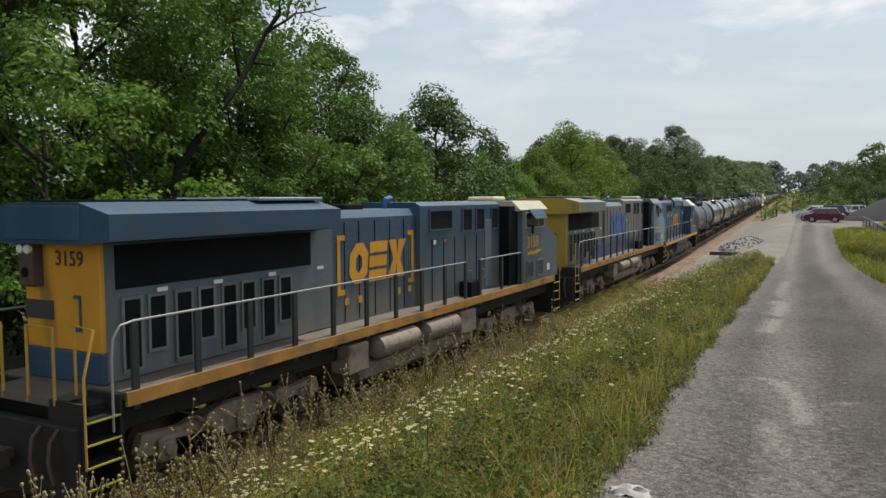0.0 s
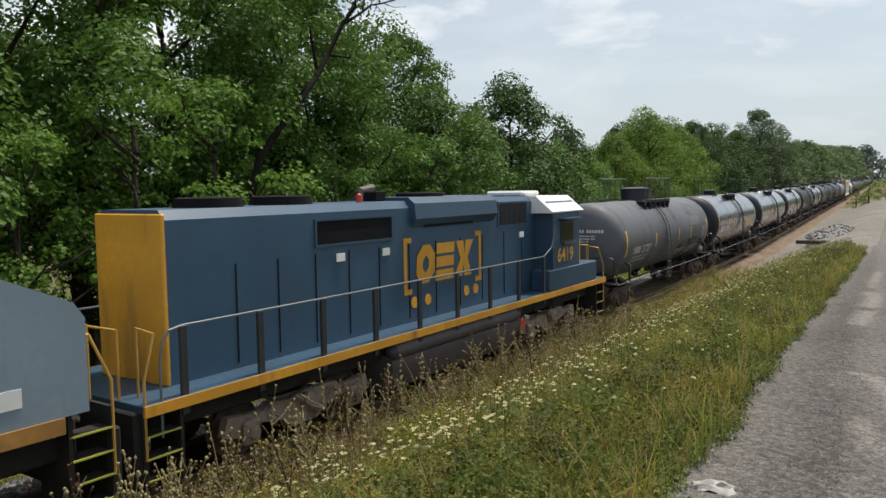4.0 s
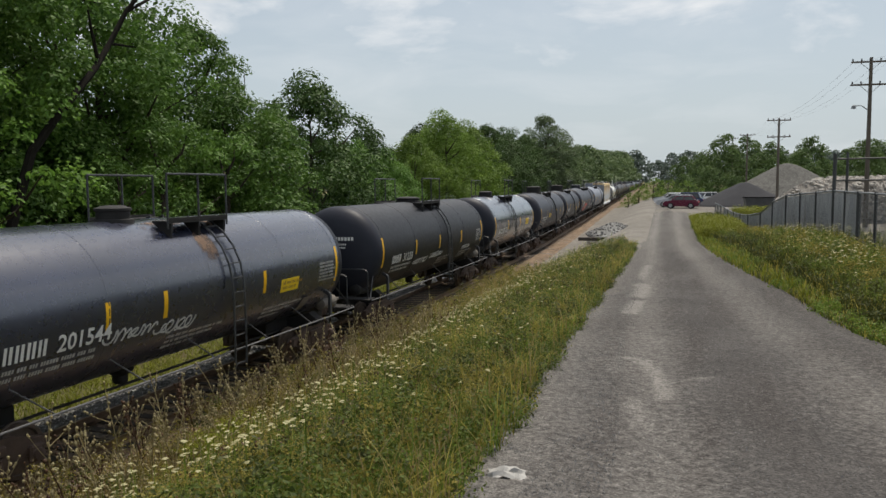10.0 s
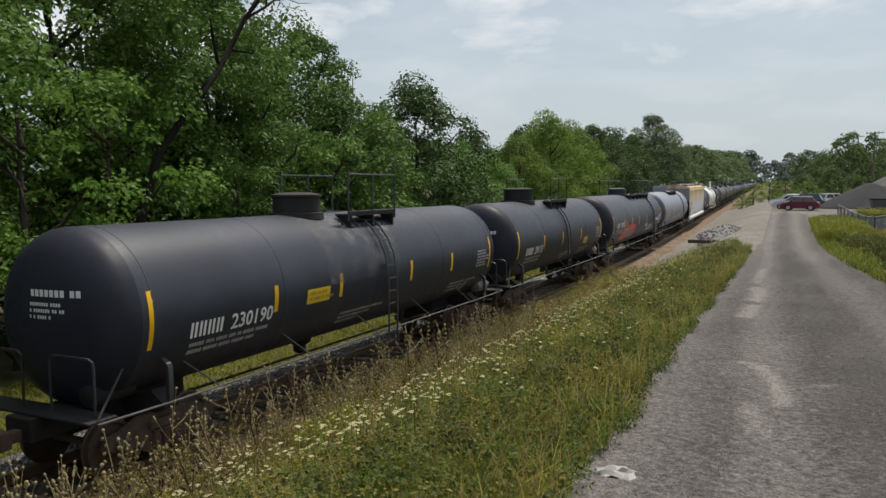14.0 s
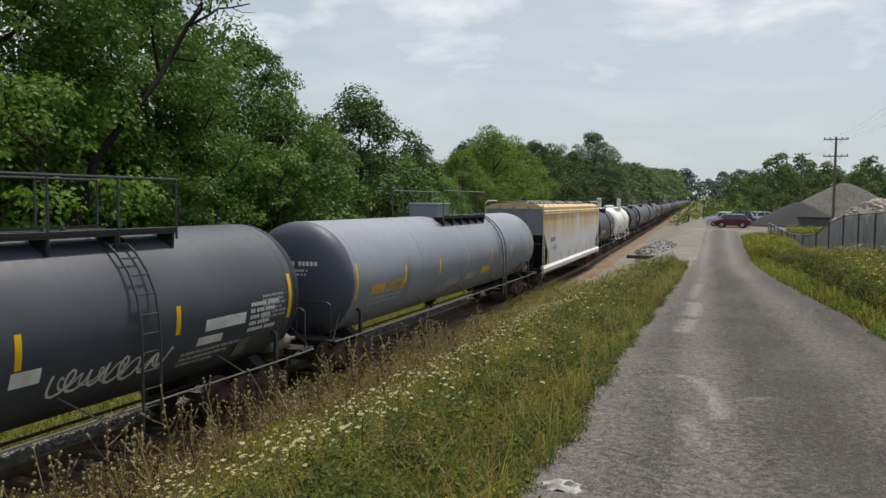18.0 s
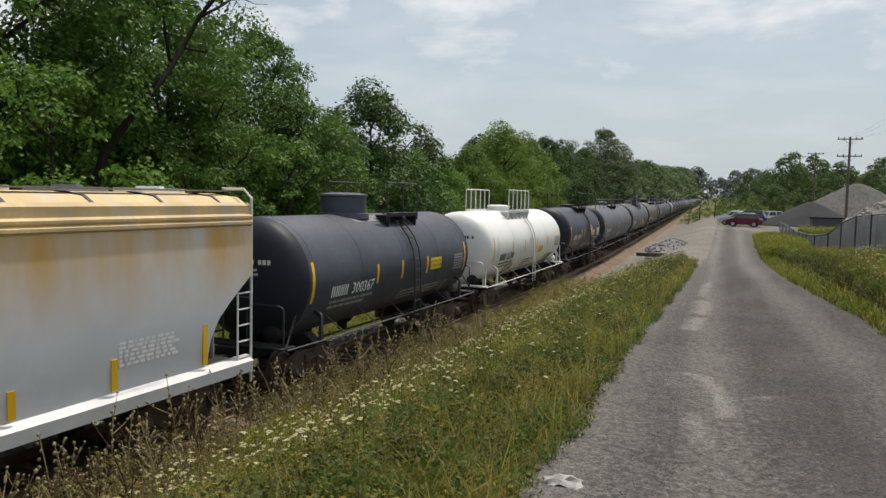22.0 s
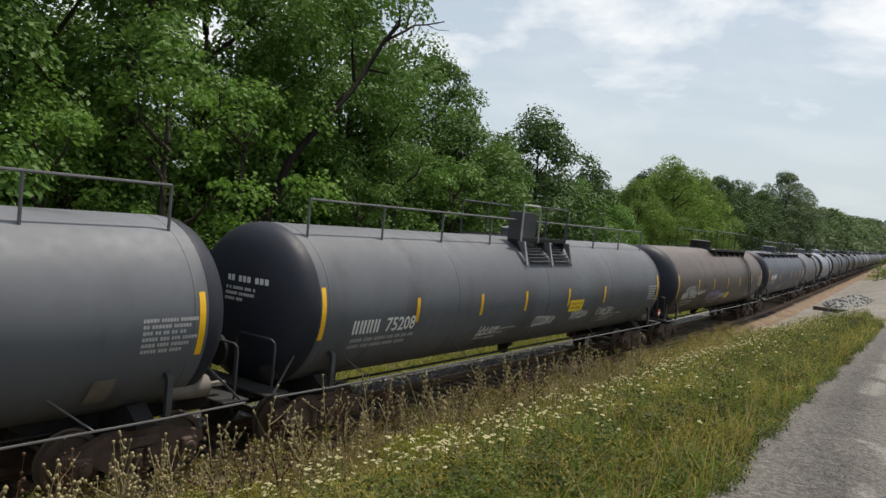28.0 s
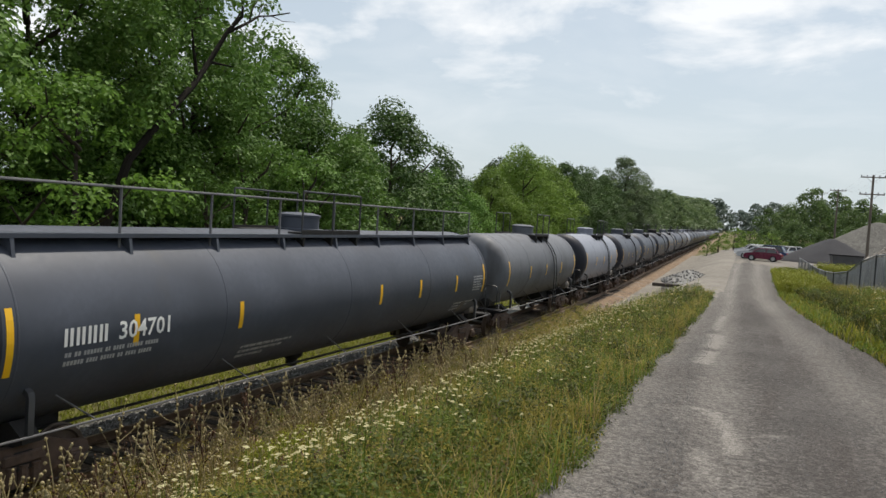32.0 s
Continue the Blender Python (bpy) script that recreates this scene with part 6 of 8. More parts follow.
    for a, b in ((7.24, 7.72), (7.80, 8.36), (8.44, 8.94)):
        part("window_pane", Form().box(1.555, 1.568, a, b, 3.63, 4.10), GLASSY, L)
    part("sunshade", Form().add([(1.56, 7.45, 4.24), (1.56, 8.85, 4.24), (1.78, 8.75, 3.92), (1.78, 7.55, 3.92), (1.56, 7.45, 4.22), (1.56, 8.85, 4.22), (1.78, 8.75, 3.90), (1.78, 7.55, 3.90)], [(0, 1, 2, 3), (4, 7, 6, 5), (0, 4, 5, 1), (1, 5, 6, 2), (2, 6, 7, 3), (3, 7, 4, 0)]), LOCO_BLUE, L)
    part("mirror", Form().box(1.6, 1.66, 7.6, 7.72, 3.4, 3.7, chamfer=0.01), LOUVRE, L)
    if number:
        part("road_number", letters_flat(number, 1.537, 7.34, 2.92, 0.56), LOCO_GOLD, L, smooth=False)
    part("lightning_mark", Form().prism([(7.35, 2.68), (7.5, 2.78), (8.0, 2.80), (7.98, 2.74), (8.45, 2.82), (8.85, 2.80), (8.2, 2.66), (8.22, 2.71), (7.85, 2.64), (7.87, 2.69)], 1.532, 1.542, "x"), LOCO_GOLD, L)
    for a, b in ((7.3, 7.95), (8.3, 8.95)):
        louvred(L, 1.53, a, b, 1.86, 2.46, cabcol, 9)
    part("white_label", Form().box(1.53, 1.542, 9.35, 9.62, 2.0, 2.24), PAPER_WHITE, L)
    for a in (3.6, 4.7):
        louvred(L, 1.0, a, a + 0.5, 2.1, 2.42, upper, 6)
    part("trash_box", Form().box(1.1, 1.5, 3.0, 3.6, Z, Z + 0.45, chamfer=0.02), LOUVRE, L)
    if number:
        logo(L, 0.87, -2.35, 0.25, 2.62, 3.58, logo_mat, bracket)
        for yy in (-2.5, -1.95, -0.15, 0.4):
            part("emblem_dot", Form().box(0.86, 0.882, yy, yy + 0.16, 2.16, 2.32, chamfer=0.005), logo_mat, L, "small faded gold mark")
    else:
        logo(L, 1.004, -1.95, 1.5, 2.46, 3.78, logo_mat, None)
    # hood-end fittings
    part("headlight_box", Form().box(-0.78, -0.42, -9.30, -9.08, 3.25, 4.05, chamfer=0.03), RUSTY, L)
    for x in (-0.69, -0.51):
        part("headlight", Form().lathe([(-9.34, 0.02), (-9.33, 0.075), (-9.28, 0.085)], 16, "y", (x, 0, 3.86)), LAMPGLASS, L, "paired glass headlight")
    part("class_light", Form().lathe([(-9.33, 0.02), (-9.32, 0.08), (-9.27, 0.085)], 14, "y", (-0.6, 0, 3.48)), LOUVRE, L)
    if number:
        part("end_number", letters_flat(number, 0, 0, 0, 0.34), INK, L, at=pose(-0.12, -9.115, 3.6, 0, 0, -90), smooth=False)
    part("end_bracket", Form().box(0.42, 0.46, -9.12, -9.10, 2.6, 3.1).box(0.3, 0.46, -9.12, -9.10, 2.56, 2.62).box(0.3, 0.46, -9.12, -9.10, 3.08, 3.14), LOCO_BLUE, L)
    part("end_emblem", Form().box(-0.88, -0.2 if number else 0.42, -9.125, -9.10, 2.72 if number else 2.6, 3.02), INK if number else BAND_BLUE, L)
    for x in (-0.9, 0.72, 1.12):
        part("pilot_hose", lambda: Form().tube([(0, 0, 1.35), (0, -0.14, 1.2), (0.03, -0.2, 0.9), (0.08, -0.16, 0.6)], 0.03, 6), RUSTY if x > 0.6 else BAR_DARK, L, at=pose(x, F - 0.1, 0), key="pilothose")
    # rails, steps, ends
    handrail_run(L, 1.50, -9.0, 2.6, Z, 10, BAR_DARK, rail_mat, 1.0)
    handrail_run(L, 1.50, 3.6, 6.9, Z, 3, BAR_DARK, rail_mat)
    handrail_run(L, -1.50, -9.6, 6.0, Z, 10, BAR_DARK, rail_mat)
    for s in (-1, 1):
        e = h if s > 0 else -F
        for x in (1.5, -1.5):
            end_steps(L, s, s * (e - 0.05), Z, BAR_GOLD, x)
        part("pilot", Form().box(-1.45, 1.45, min(s * (e - 0.1), s * (e + 0.1)), max(s * (e - 0.1), s * (e + 0.1)), 0.25, Z - 0.35, chamfer=0.03), UNDER, L)
        for x in (-0.9, 0.9):
            part("end_railing", Form().tube([(x, s * (e - 0.02), Z - 0.1), (x, s * (e - 0.02), Z + 1.05), (x / 3, s * (e - 0.02), Z + 1.05), (x / 3, s * (e - 0.02), Z - 0.1)], 0.024, 6), BAR_GOLD, L)
        add_coupler(L, s * (e + 0.1), s)
        add_loco_truck(L, s * 6.7 if s > 0 else -6.3, (-1.85, 0.0, 1.85))
    part("fuel_tank", Form().prism([(-1.35, 0.55), (-1.0, 0.28), (1.0, 0.28), (1.35, 0.50), (1.35, 0.80), (1.1, 0.92), (-1.1, 0.92), (-1.35, 0.80)], -2.6, 3.4), LOCO_TRUCK, L)
    for a in (-1.2, 1.1):
        part("air_reservoir", Form().lathe([(a - 0.95, 0.08), (a - 0.88, 0.26), (a + 0.88, 0.26), (a + 0.95, 0.08)], 20, "y", (1.42, 0, 1.16)), LOCO_TRUCK, L)
    part("battery_box", Form().box(1.0, 1.52, 2.3, 3.3, 0.75, 1.4, chamfer=0.03), LOCO_TRUCK, L)
    part("filter_box", Form().box(1.0, 1.52, -3.3, -2.5, 0.75, 1.4, chamfer=0.03), LOCO_TRUCK, L)
    part("exhaust_pipe", Form().box(-0.3, 0.3, -1.6, -0.8, 4.35, 4.5, chamfer=0.03), LOUVRE, L)
    part("air_horn", Form().tube([(0.3, 0.2, 4.36), (0.3, 0.2, 4.6), (0.3, 0.5, 4.62)], 0.05, 8, 0.09), LOGO_BLUE, L)
    CARS.append((L, mid, h))


def road_switcher(mid):
    """A four-axle locomotive running long hood first."""
    h = 8.95
    L = thing("locomotive", "blue four-axle diesel locomotive with gold emblem and stripes", "locomotive", group="locomotives of the train")
    Z = 1.58
    B = LOCO_BLUE3
    part("walkway", Form().box(-1.52, 1.52, -h, h, Z - 0.12, Z, chamfer=0.01), B, L)
    for s in (1, -1):
        part("side_sill", Form().box(s * 1.48, s * 1.535, -h, h, Z - 0.17, Z - 0.004), LOCO_GOLD, L, "gold sill stripe")
    part("underframe", Form().box(-1.1, 1.1, -h + 0.4, h - 0.4, 1.0, Z - 0.12, chamfer=0.04), UNDER, L)
    part("long_hood", Form().prism([(-0.86, Z), (-0.86, 4.2), (-0.72, 4.36), (0.72, 4.36), (0.86, 4.2), (0.86, Z)], -8.0, 4.9), B, L)
    part("dynamic_brake_blister", Form().prism([(-1.02, 3.95), (-0.98, 4.3), (-0.8, 4.44), (0.8, 4.44), (0.98, 4.3), (1.02, 3.95), (0.84, 3.72), (-0.84, 3.72)], -1.4, 2.4), B, L)
    part("brake_intake", Form().box(0.86, 0.90, -0.9, 1.3, 3.74, 4.02), LOUVRE, L)
    louvred(L, 0.86, -4.6, -2.1, 3.52, 4.08, B, 0)
    louvred(L, 0.86, 2.65, 4.4, 3.55, 4.24, B, 0)
    for i in range(22):
        part("grille_bar", lambda: Form().box(0.868, 0.888, -0.012, 0.012, 3.60, 4.19), INK, L, at=pose(0, 2.74 + i * 0.075, 0), key="grillebar")
    for yy in (-6.6, -5.6, -4.6, -3.6, -2.6, -1.5, -0.4, 0.7, 1.8, 3.0):
        part("door_seam", Form().box(0.85, 0.872, yy, yy + 0.025, Z + 0.1, 3.4), LOUVRE, L)
    part("hood_door", Form().box(0.85, 0.89, 4.05, 4.75, Z + 0.1, 3.3, chamfer=0.01), B, L)
    for y in (-6.4, -4.6, 0.2):
        part("radiator_fan", Form().lathe([(4.34, 0.62), (4.52, 0.60), (4.54, 0.5), (4.50, 0.45), (4.50, 0.02)], 24, "z", (0, y, 0)), LOUVRE, L)
    part("exhaust_pipe", Form().box(-0.25, 0.25, -1.9, -1.5, 4.36, 4.6, chamfer=0.03), LOUVRE, L)
    part("air_horn", Form().tube([(0.4, -2.6, 4.36), (0.4, -2.6, 4.62), (0.4, -2.2, 4.66)], 0.05, 8, 0.09), GREY_IRON, L)
    part("beacon", Form().lathe([(4.36, 0.07), (4.52, 0.06), (4.55, 0.02)], 10, "z", (0.6, -2.9, 0)), RED, L)
    part("cab", Form().prism([(-1.46, Z), (-1.46, 3.92), (-1.2, 4.2), (1.2, 4.2), (1.46, 3.92), (1.46, Z)], 4.92, 6.86), B, L)
    part("cab_roof", Form().prism([(-1.54, 3.9), (-1.0, 4.36), (1.0, 4.36), (1.54, 3.9), (1.5, 3.86), (-1.5, 3.86)], 4.72, 7.02), HOPPER_WHITE, L, "white cab roof")
    part("air_conditioner", Form().box(-0.6, 0.6, 4.6, 5.8, 4.36, 4.52, chamfer=0.05), HOPPER_WHITE, L)
    part("window_frame", Form().box(1.455, 1.49, 5.45, 6.35, 2.98, 3.62, chamfer=0.01), BAR_DARK, L)
    part("window_pane", Form().box(1.485, 1.5, 5.52, 6.28, 3.04, 3.56), GLASSY, L)
    part("sunshade", Form().box(1.46, 1.70, 5.3, 6.5, 3.66, 3.70), B, L)
    part("armrest", Form().box(1.46, 1.58, 5.5, 6.35, 2.92, 2.97), BAR_GREY, L)
    part("road_number", letters_flat("6419", 1.467, 5.22, 2.40, 0.58), LOCO_GOLD, L, smooth=False)
    part("nose", Form().prism([(-0.95, Z), (-0.95, 2.95), (-0.75, 3.12), (0.75, 3.12), (0.95, 2.95), (0.95, Z)], 6.86, 8.15), B, L)
    part("nose_stripe", Form().box(0.94, 0.965, 8.02, 8.10, Z, 2.9), LOCO_GOLD, L)
    part("cab_side_box", Form().box(0.9, 1.5, 4.6, 8.2, Z, Z + 0.62, chamfer=0.03), B, L)
    logo(L, 0.862, -1.25, 1.3, 2.42, 3.32, LOCO_GOLD, LOCO_GOLD)
    for y in (-1.3, -0.75, 1.0, 1.45):
        part("gold_dot", Form().lathe([(0.86, 0.13), (0.874, 0.13)], 18, "x", (0, y, 2.02)), LOCO_GOLD, L)
    for yy in (-2.5, 3.9, -4.0):
        part("safety_sticker", Form().box(0.87, 0.90, yy, yy + 0.25, 3.2, 3.36), PAPER_WHITE, L)
    part("end_plate", Form().box(-0.87, 0.87, -8.06, -7.98, Z, 4.3, chamfer=0.02), LOCO_GOLD, L, "gold hood end")
    handrail_run(L, 1.46, -8.2, 4.3, Z, 9, BAR_DARK, LOCO_DGREY, 1.0)
    handrail_run(L, -1.46, -8.2, 4.3, Z, 9, BAR_DARK, LOCO_DGREY)
    part("cab_handrail", Form().tube([(1.46, 4.3, Z + 1.06), (1.5, 4.75, Z + 1.3), (1.5, 5.0, Z + 1.9)], 0.022, 6), LOCO_DGREY, L)
    for s in (-1, 1):
        for x in (1.46, -1.46):
            end_steps(L, s, s * (h - 0.05), Z, BAR_GOLD, x)
        part("pilot", Form().box(-1.4, 1.4, min(s * (h - 0.1), s * (h + 0.1)), max(s * (h - 0.1), s * (h + 0.1)), 0.25, Z - 0.1, chamfer=0.03), UNDER, L)
        part("end_railing", Form().tube([(0.9, s * (h - 0.02), Z), (0.9, s * (h - 0.02), Z + 1.05), (-0.9, s * (h - 0.02), Z + 1.05), (-0.9, s * (h - 0.02), Z)], 0.024, 6), BAR_GOLD, L)
        add_coupler(L, s * (h + 0.1), s)
        add_loco_truck(L, s * 5.3, (-1.37, 1.37))
    part("fuel_tank", Form().prism([(-1.4, 0.8), (-1.1, 0.3), (1.1, 0.3), (1.4, 0.8), (1.4, 1.02), (1.2, 1.08), (-1.2, 1.08), (-1.4, 1.02)], -2.9, 2.9), TANK_SLATE, L)
    part("air_reservoir", Form().lathe([(-2.9, 0.06), (-2.8, 0.19), (2.8, 0.19), (2.9, 0.06)], 18, "y", (1.3, 0, 1.22)), TANK_SLATE, L)
    part("red_tank_end", Form().box(1.15, 1.42, 2.95, 3.2, 0.72, 1.02, chamfer=0.03), RED, L, "red fuel filler box")
    CARS.append((L, mid, h))


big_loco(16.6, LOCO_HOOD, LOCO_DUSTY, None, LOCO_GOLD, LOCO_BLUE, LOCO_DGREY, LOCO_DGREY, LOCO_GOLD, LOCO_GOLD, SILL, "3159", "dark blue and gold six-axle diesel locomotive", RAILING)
big_loco(39.4, LOCO_GREY, LOCO_GREY, BAND_BLUE, LOCO_YELLOW, LOCO_GREY, LOCO_PALE, LOCO_PALE, LOGO_BLUE, None, SILL, "", "weathered grey and yellow six-axle diesel locomotive", RAILING)
road_switcher(59.65)
covered_hopper(237.25, 256.6)


# ---- weeds, grass and stones ----
grng = np.random.default_rng(17)


def heights(x, y):
    return np.array([ground_z(a, b) for a, b in zip(x, y)])


def blades(x, y, h, width, lean, base=None):
    """Curved blades: two quads each."""
    n = len(x)
    z = heights(x, y) if base is None else base
    a = grng.random(n) * 6.283
    d = np.stack([np.cos(a), np.sin(a), np.zeros(n)], 1)
    side = np.stack([-np.sin(a), np.cos(a), np.zeros(n)], 1) * width[:, None]
    p0 = np.stack([x, y, z - 0.03], 1)
    up = np.array([0, 0, 1.0])
    p1 = p0 + up * (h * 0.55)[:, None] + d * (h * lean * 0.3)[:, None]
    p2 = p0 + up * h[:, None] * (1 - 0.25 * lean[:, None]) + d * (h * lean)[:, None]
    v = np.stack([p0 - side, p0 + side, p1 - side * 0.8, p1 + side * 0.8, p2 - side * 0.15, p2 + side * 0.15], 1).reshape(-1, 3)
    o = np.arange(n)[:, None] * 6
    f = np.concatenate([o + np.array([0, 1, 3, 2]), o + np.array([2, 3, 5, 4])], 0)
    return v, f


def strip_points(n, y0, y1, power=1.0):
    """Points over the verge between the rails and the road: k is 0 at the rails, 1 at the road."""
    y = y0 + (y1 - y0) * grng.random(n) ** power
    k = grng.random(n)
    l = np.array([ROAD_L(b) for b in y]) + 0.05 * np.sin(y * 1.7)
    t = np.array([rail_x(b) for b in y]) + 1.5
    return t + (l - t) * k, y, k


def field(name, label, x, y, h, width, lean, material, category="grass"):
    v, f = blades(x, y, h, width, lean)
    return tagged(new(name, raw_mesh(name, v, f, material)), label, category, kind="stuff")


def patchy(x, y, s, seed):
    return np.array([noise.noise((a * s, b * s, seed)) for a, b in zip(x, y)])


END_Y = 41.0


def tufts(k, n1, kind):
    """Chance of a plant of this kind across the verge: tan by the rails, green by the road."""
    if kind == "green":
        return np.clip(0.22 + 1.05 * np.clip(k - 0.18, 0, 1) + 0.6 * n1, 0.12, 1)
    if kind == "tan":
        return np.clip(1.05 - 0.75 * k - 0.5 * n1, 0.14, 1) * np.clip(0.7 + k * 5, 0, 1)
    return np.clip(1.1 - 1.7 * k, 0.10, 1)


x, y, k = strip_points(52000, 1.0, END_Y, 1.5)
n1 = patchy(x, y, 0.55, 2)
keep = grng.random(len(x)) < tufts(k, n1, "green")
x, y, k, n1 = x[keep], y[keep], k[keep], n1[keep]
h = (0.20 + 0.40 * grng.random(len(x))) * (1.0 + 0.6 * n1) * np.clip((1.03 - k) * 6, 0.4, 1)
field("verge_grass", "tall rough green grass and weeds on the verge", x, y, h, 0.0035 + 0.005 * grng.random(len(x)), 0.3 + 0.8 * grng.random(len(x)), GRASS)
x, y, k = strip_points(60000, 1.0, END_Y, 1.4)
n1 = patchy(x, y, 0.55, 2)
keep = grng.random(len(x)) < tufts(k, n1, "tan")
x, y, k, n1 = x[keep], y[keep], k[keep], n1[keep]
field("tan_grass", "yellowish half-dry weeds on the verge", x, y, (0.28 + 0.46 * grng.random(len(x))) * np.clip(0.8 + 2 * k, 0.8, 1) * (1 - 0.35 * n1), 0.003 + 0.004 * grng.random(len(x)), 0.2 + 0.7 * grng.random(len(x)), GRASS_TAN)
x, y, k = strip_points(46000, 1.0, END_Y, 1.4)
keep = grng.random(len(x)) < tufts(k, 0, "dry")
x, y, k = x[keep], y[keep], k[keep]
field("dry_grass", "dry straw-coloured grass stalks on the verge", x, y, (0.3 + 0.6 * grng.random(len(x))) * np.clip(0.75 + 2 * k, 0.75, 1), 0.003 + 0.004 * grng.random(len(x)), 0.1 + 0.5 * grng.random(len(x)), GRASS_DRY)
x, y, k = strip_points(9000, 1.0, END_Y, 1.4)
keep = grng.random(len(x)) < np.clip(0.35 + 0.9 * patchy(x, y, 0.5, 13), 0.03, 1) * np.clip(k * 3, 0.2, 1) * np.clip((0.86 - k) * 5, 0, 1)
x, y, k = x[keep], y[keep], k[keep]
field("brown_spikes", "brown seed spikes of dock and grasses on the verge", x, y, 0.4 + 0.42 * grng.random(len(x)), 0.003 + 0.004 * grng.random(len(x)), 0.2 + 0.6 * grng.random(len(x)), SEED_BROWN, "weeds")
x, y, k = strip_points(16000, 5.0, END_Y + 1.0)
keep = (k > 0.90) | (y > 37.5)
field("bright_grass", "yellow-green grass along the road's edge", x[keep], y[keep], 0.2 + 0.30 * grng.random(keep.sum()), 0.004 + 0.004 * grng.random(keep.sum()), 0.2 + 0.5 * grng.random(keep.sum()), GRASS_EDGE)
for px, py, many in ((-7.55, 10.3, 150), (-7.9, 6.1, 70)):
    a = grng.normal(size=(many, 2)) * np.array([0.24, 0.42])
    cl = [(px + u, py + w, ground_z(px + u, py + w) + 0.2 + 0.75 * grng.random(), 0.08 + 0.10 * grng.random()) for u, w in a]
    v, f = leaves(cl, 2600, 0.020, grng, 0.5)
    tagged(new("goldenrod_patch", raw_mesh("goldenrod_patch", v, f, GOLDENROD)), "bright yellow-green weeds in a patch", "weeds", kind="stuff")

x, y, k = strip_points(16000, -14.0, 1.5)
field("verge_grass", "rough green grass on the verge behind", x, y, 0.25 + 0.4 * grng.random(len(x)), 0.006 + 0.007 * grng.random(len(x)), 0.2 + 0.6 * grng.random(len(x)), GRASS)
x, y, k = strip_points(9000, -14.0, 1.5)
field("tan_grass", "yellowish half-dry weeds on the verge behind", x, y, 0.3 + 0.45 * grng.random(len(x)), 0.005 + 0.006 * grng.random(len(x)), 0.2 + 0.6 * grng.random(len(x)), GRASS_TAN)

# leafy weeds: bushy clusters of small leaves, yellowish towards the rails
def weed_clusters(name, label, many, material, chance, leaf, tall, rmin, rmax, per):
    x, y, k = strip_points(many, 1.5, END_Y, 1.4)
    keep = grng.random(len(x)) < chance(k) * (0.75 + 0.9 * patchy(x, y, 0.6, hash_of(name)))
    x, y, k = x[keep], y[keep], k[keep]
    z = heights(x, y)
    up = np.clip((1.04 - k) * 7, 0.35, 1) * (1 + 0.35 * np.clip(1 - k * 2.5, 0, 1))
    cl = [(a, b, c + tall * u * (0.35 + 0.65 * grng.random()), rmin + (rmax - rmin) * grng.random() ** 1.5) for a, b, c, u in zip(x, y, z, up)]
    v, f = leaves(cl, per, leaf, grng, 0.7)
    tagged(new(name, raw_mesh(name, v, f, material)), label, "weeds", kind="stuff")


def hash_of(word):
    return sum(ord(c) for c in word) % 50


weed_clusters("verge_weeds", "leafy green weeds among the grass", 6200, GRASS, lambda k: np.clip(0.2 + 0.9 * k, 0, 1), 0.020, 0.62, 0.07, 0.22, 3400)
weed_clusters("rail_weeds", "half-dry weeds growing up to the rails", 5200, GRASS_TAN, lambda k: np.clip(1.3 - 2.2 * k, 0, 1), 0.018, 0.56, 0.06, 0.16, 3200)
weed_clusters("yellow_weeds", "yellow-green leafy weeds towards the rails", 8200, GRASS_TAN, lambda k: np.clip(1.25 - 0.85 * k, 0.1, 1), 0.016, 0.70, 0.06, 0.17, 3800)
weed_clusters("dark_weeds", "dark green and brown weeds low in the grass", 5600, GRASS_DEEP, lambda k: np.clip(0.15 + 0.9 * k, 0, 1), 0.024, 0.66, 0.08, 0.20, 2400)
weed_clusters("brown_weeds", "brown withered seed heads among the weeds", 3600, SEED_BROWN, lambda k: np.clip(1.0 - 0.5 * k, 0.1, 1), 0.011, 0.84, 0.03, 0.09, 5200)
weed_clusters("pale_seed_weeds", "pale tan seed heads over the weeds", 6500, SEED, lambda k: np.clip(1.1 - 1.1 * k, 0.05, 1), 0.009, 0.86, 0.03, 0.08, 5600)
weed_clusters("edge_weeds", "fresh green low weeds along the road's edge", 5200, GRASS_EDGE, lambda k: np.clip((k - 0.80) * 6, 0, 1), 0.020, 0.50, 0.06, 0.15, 3200)


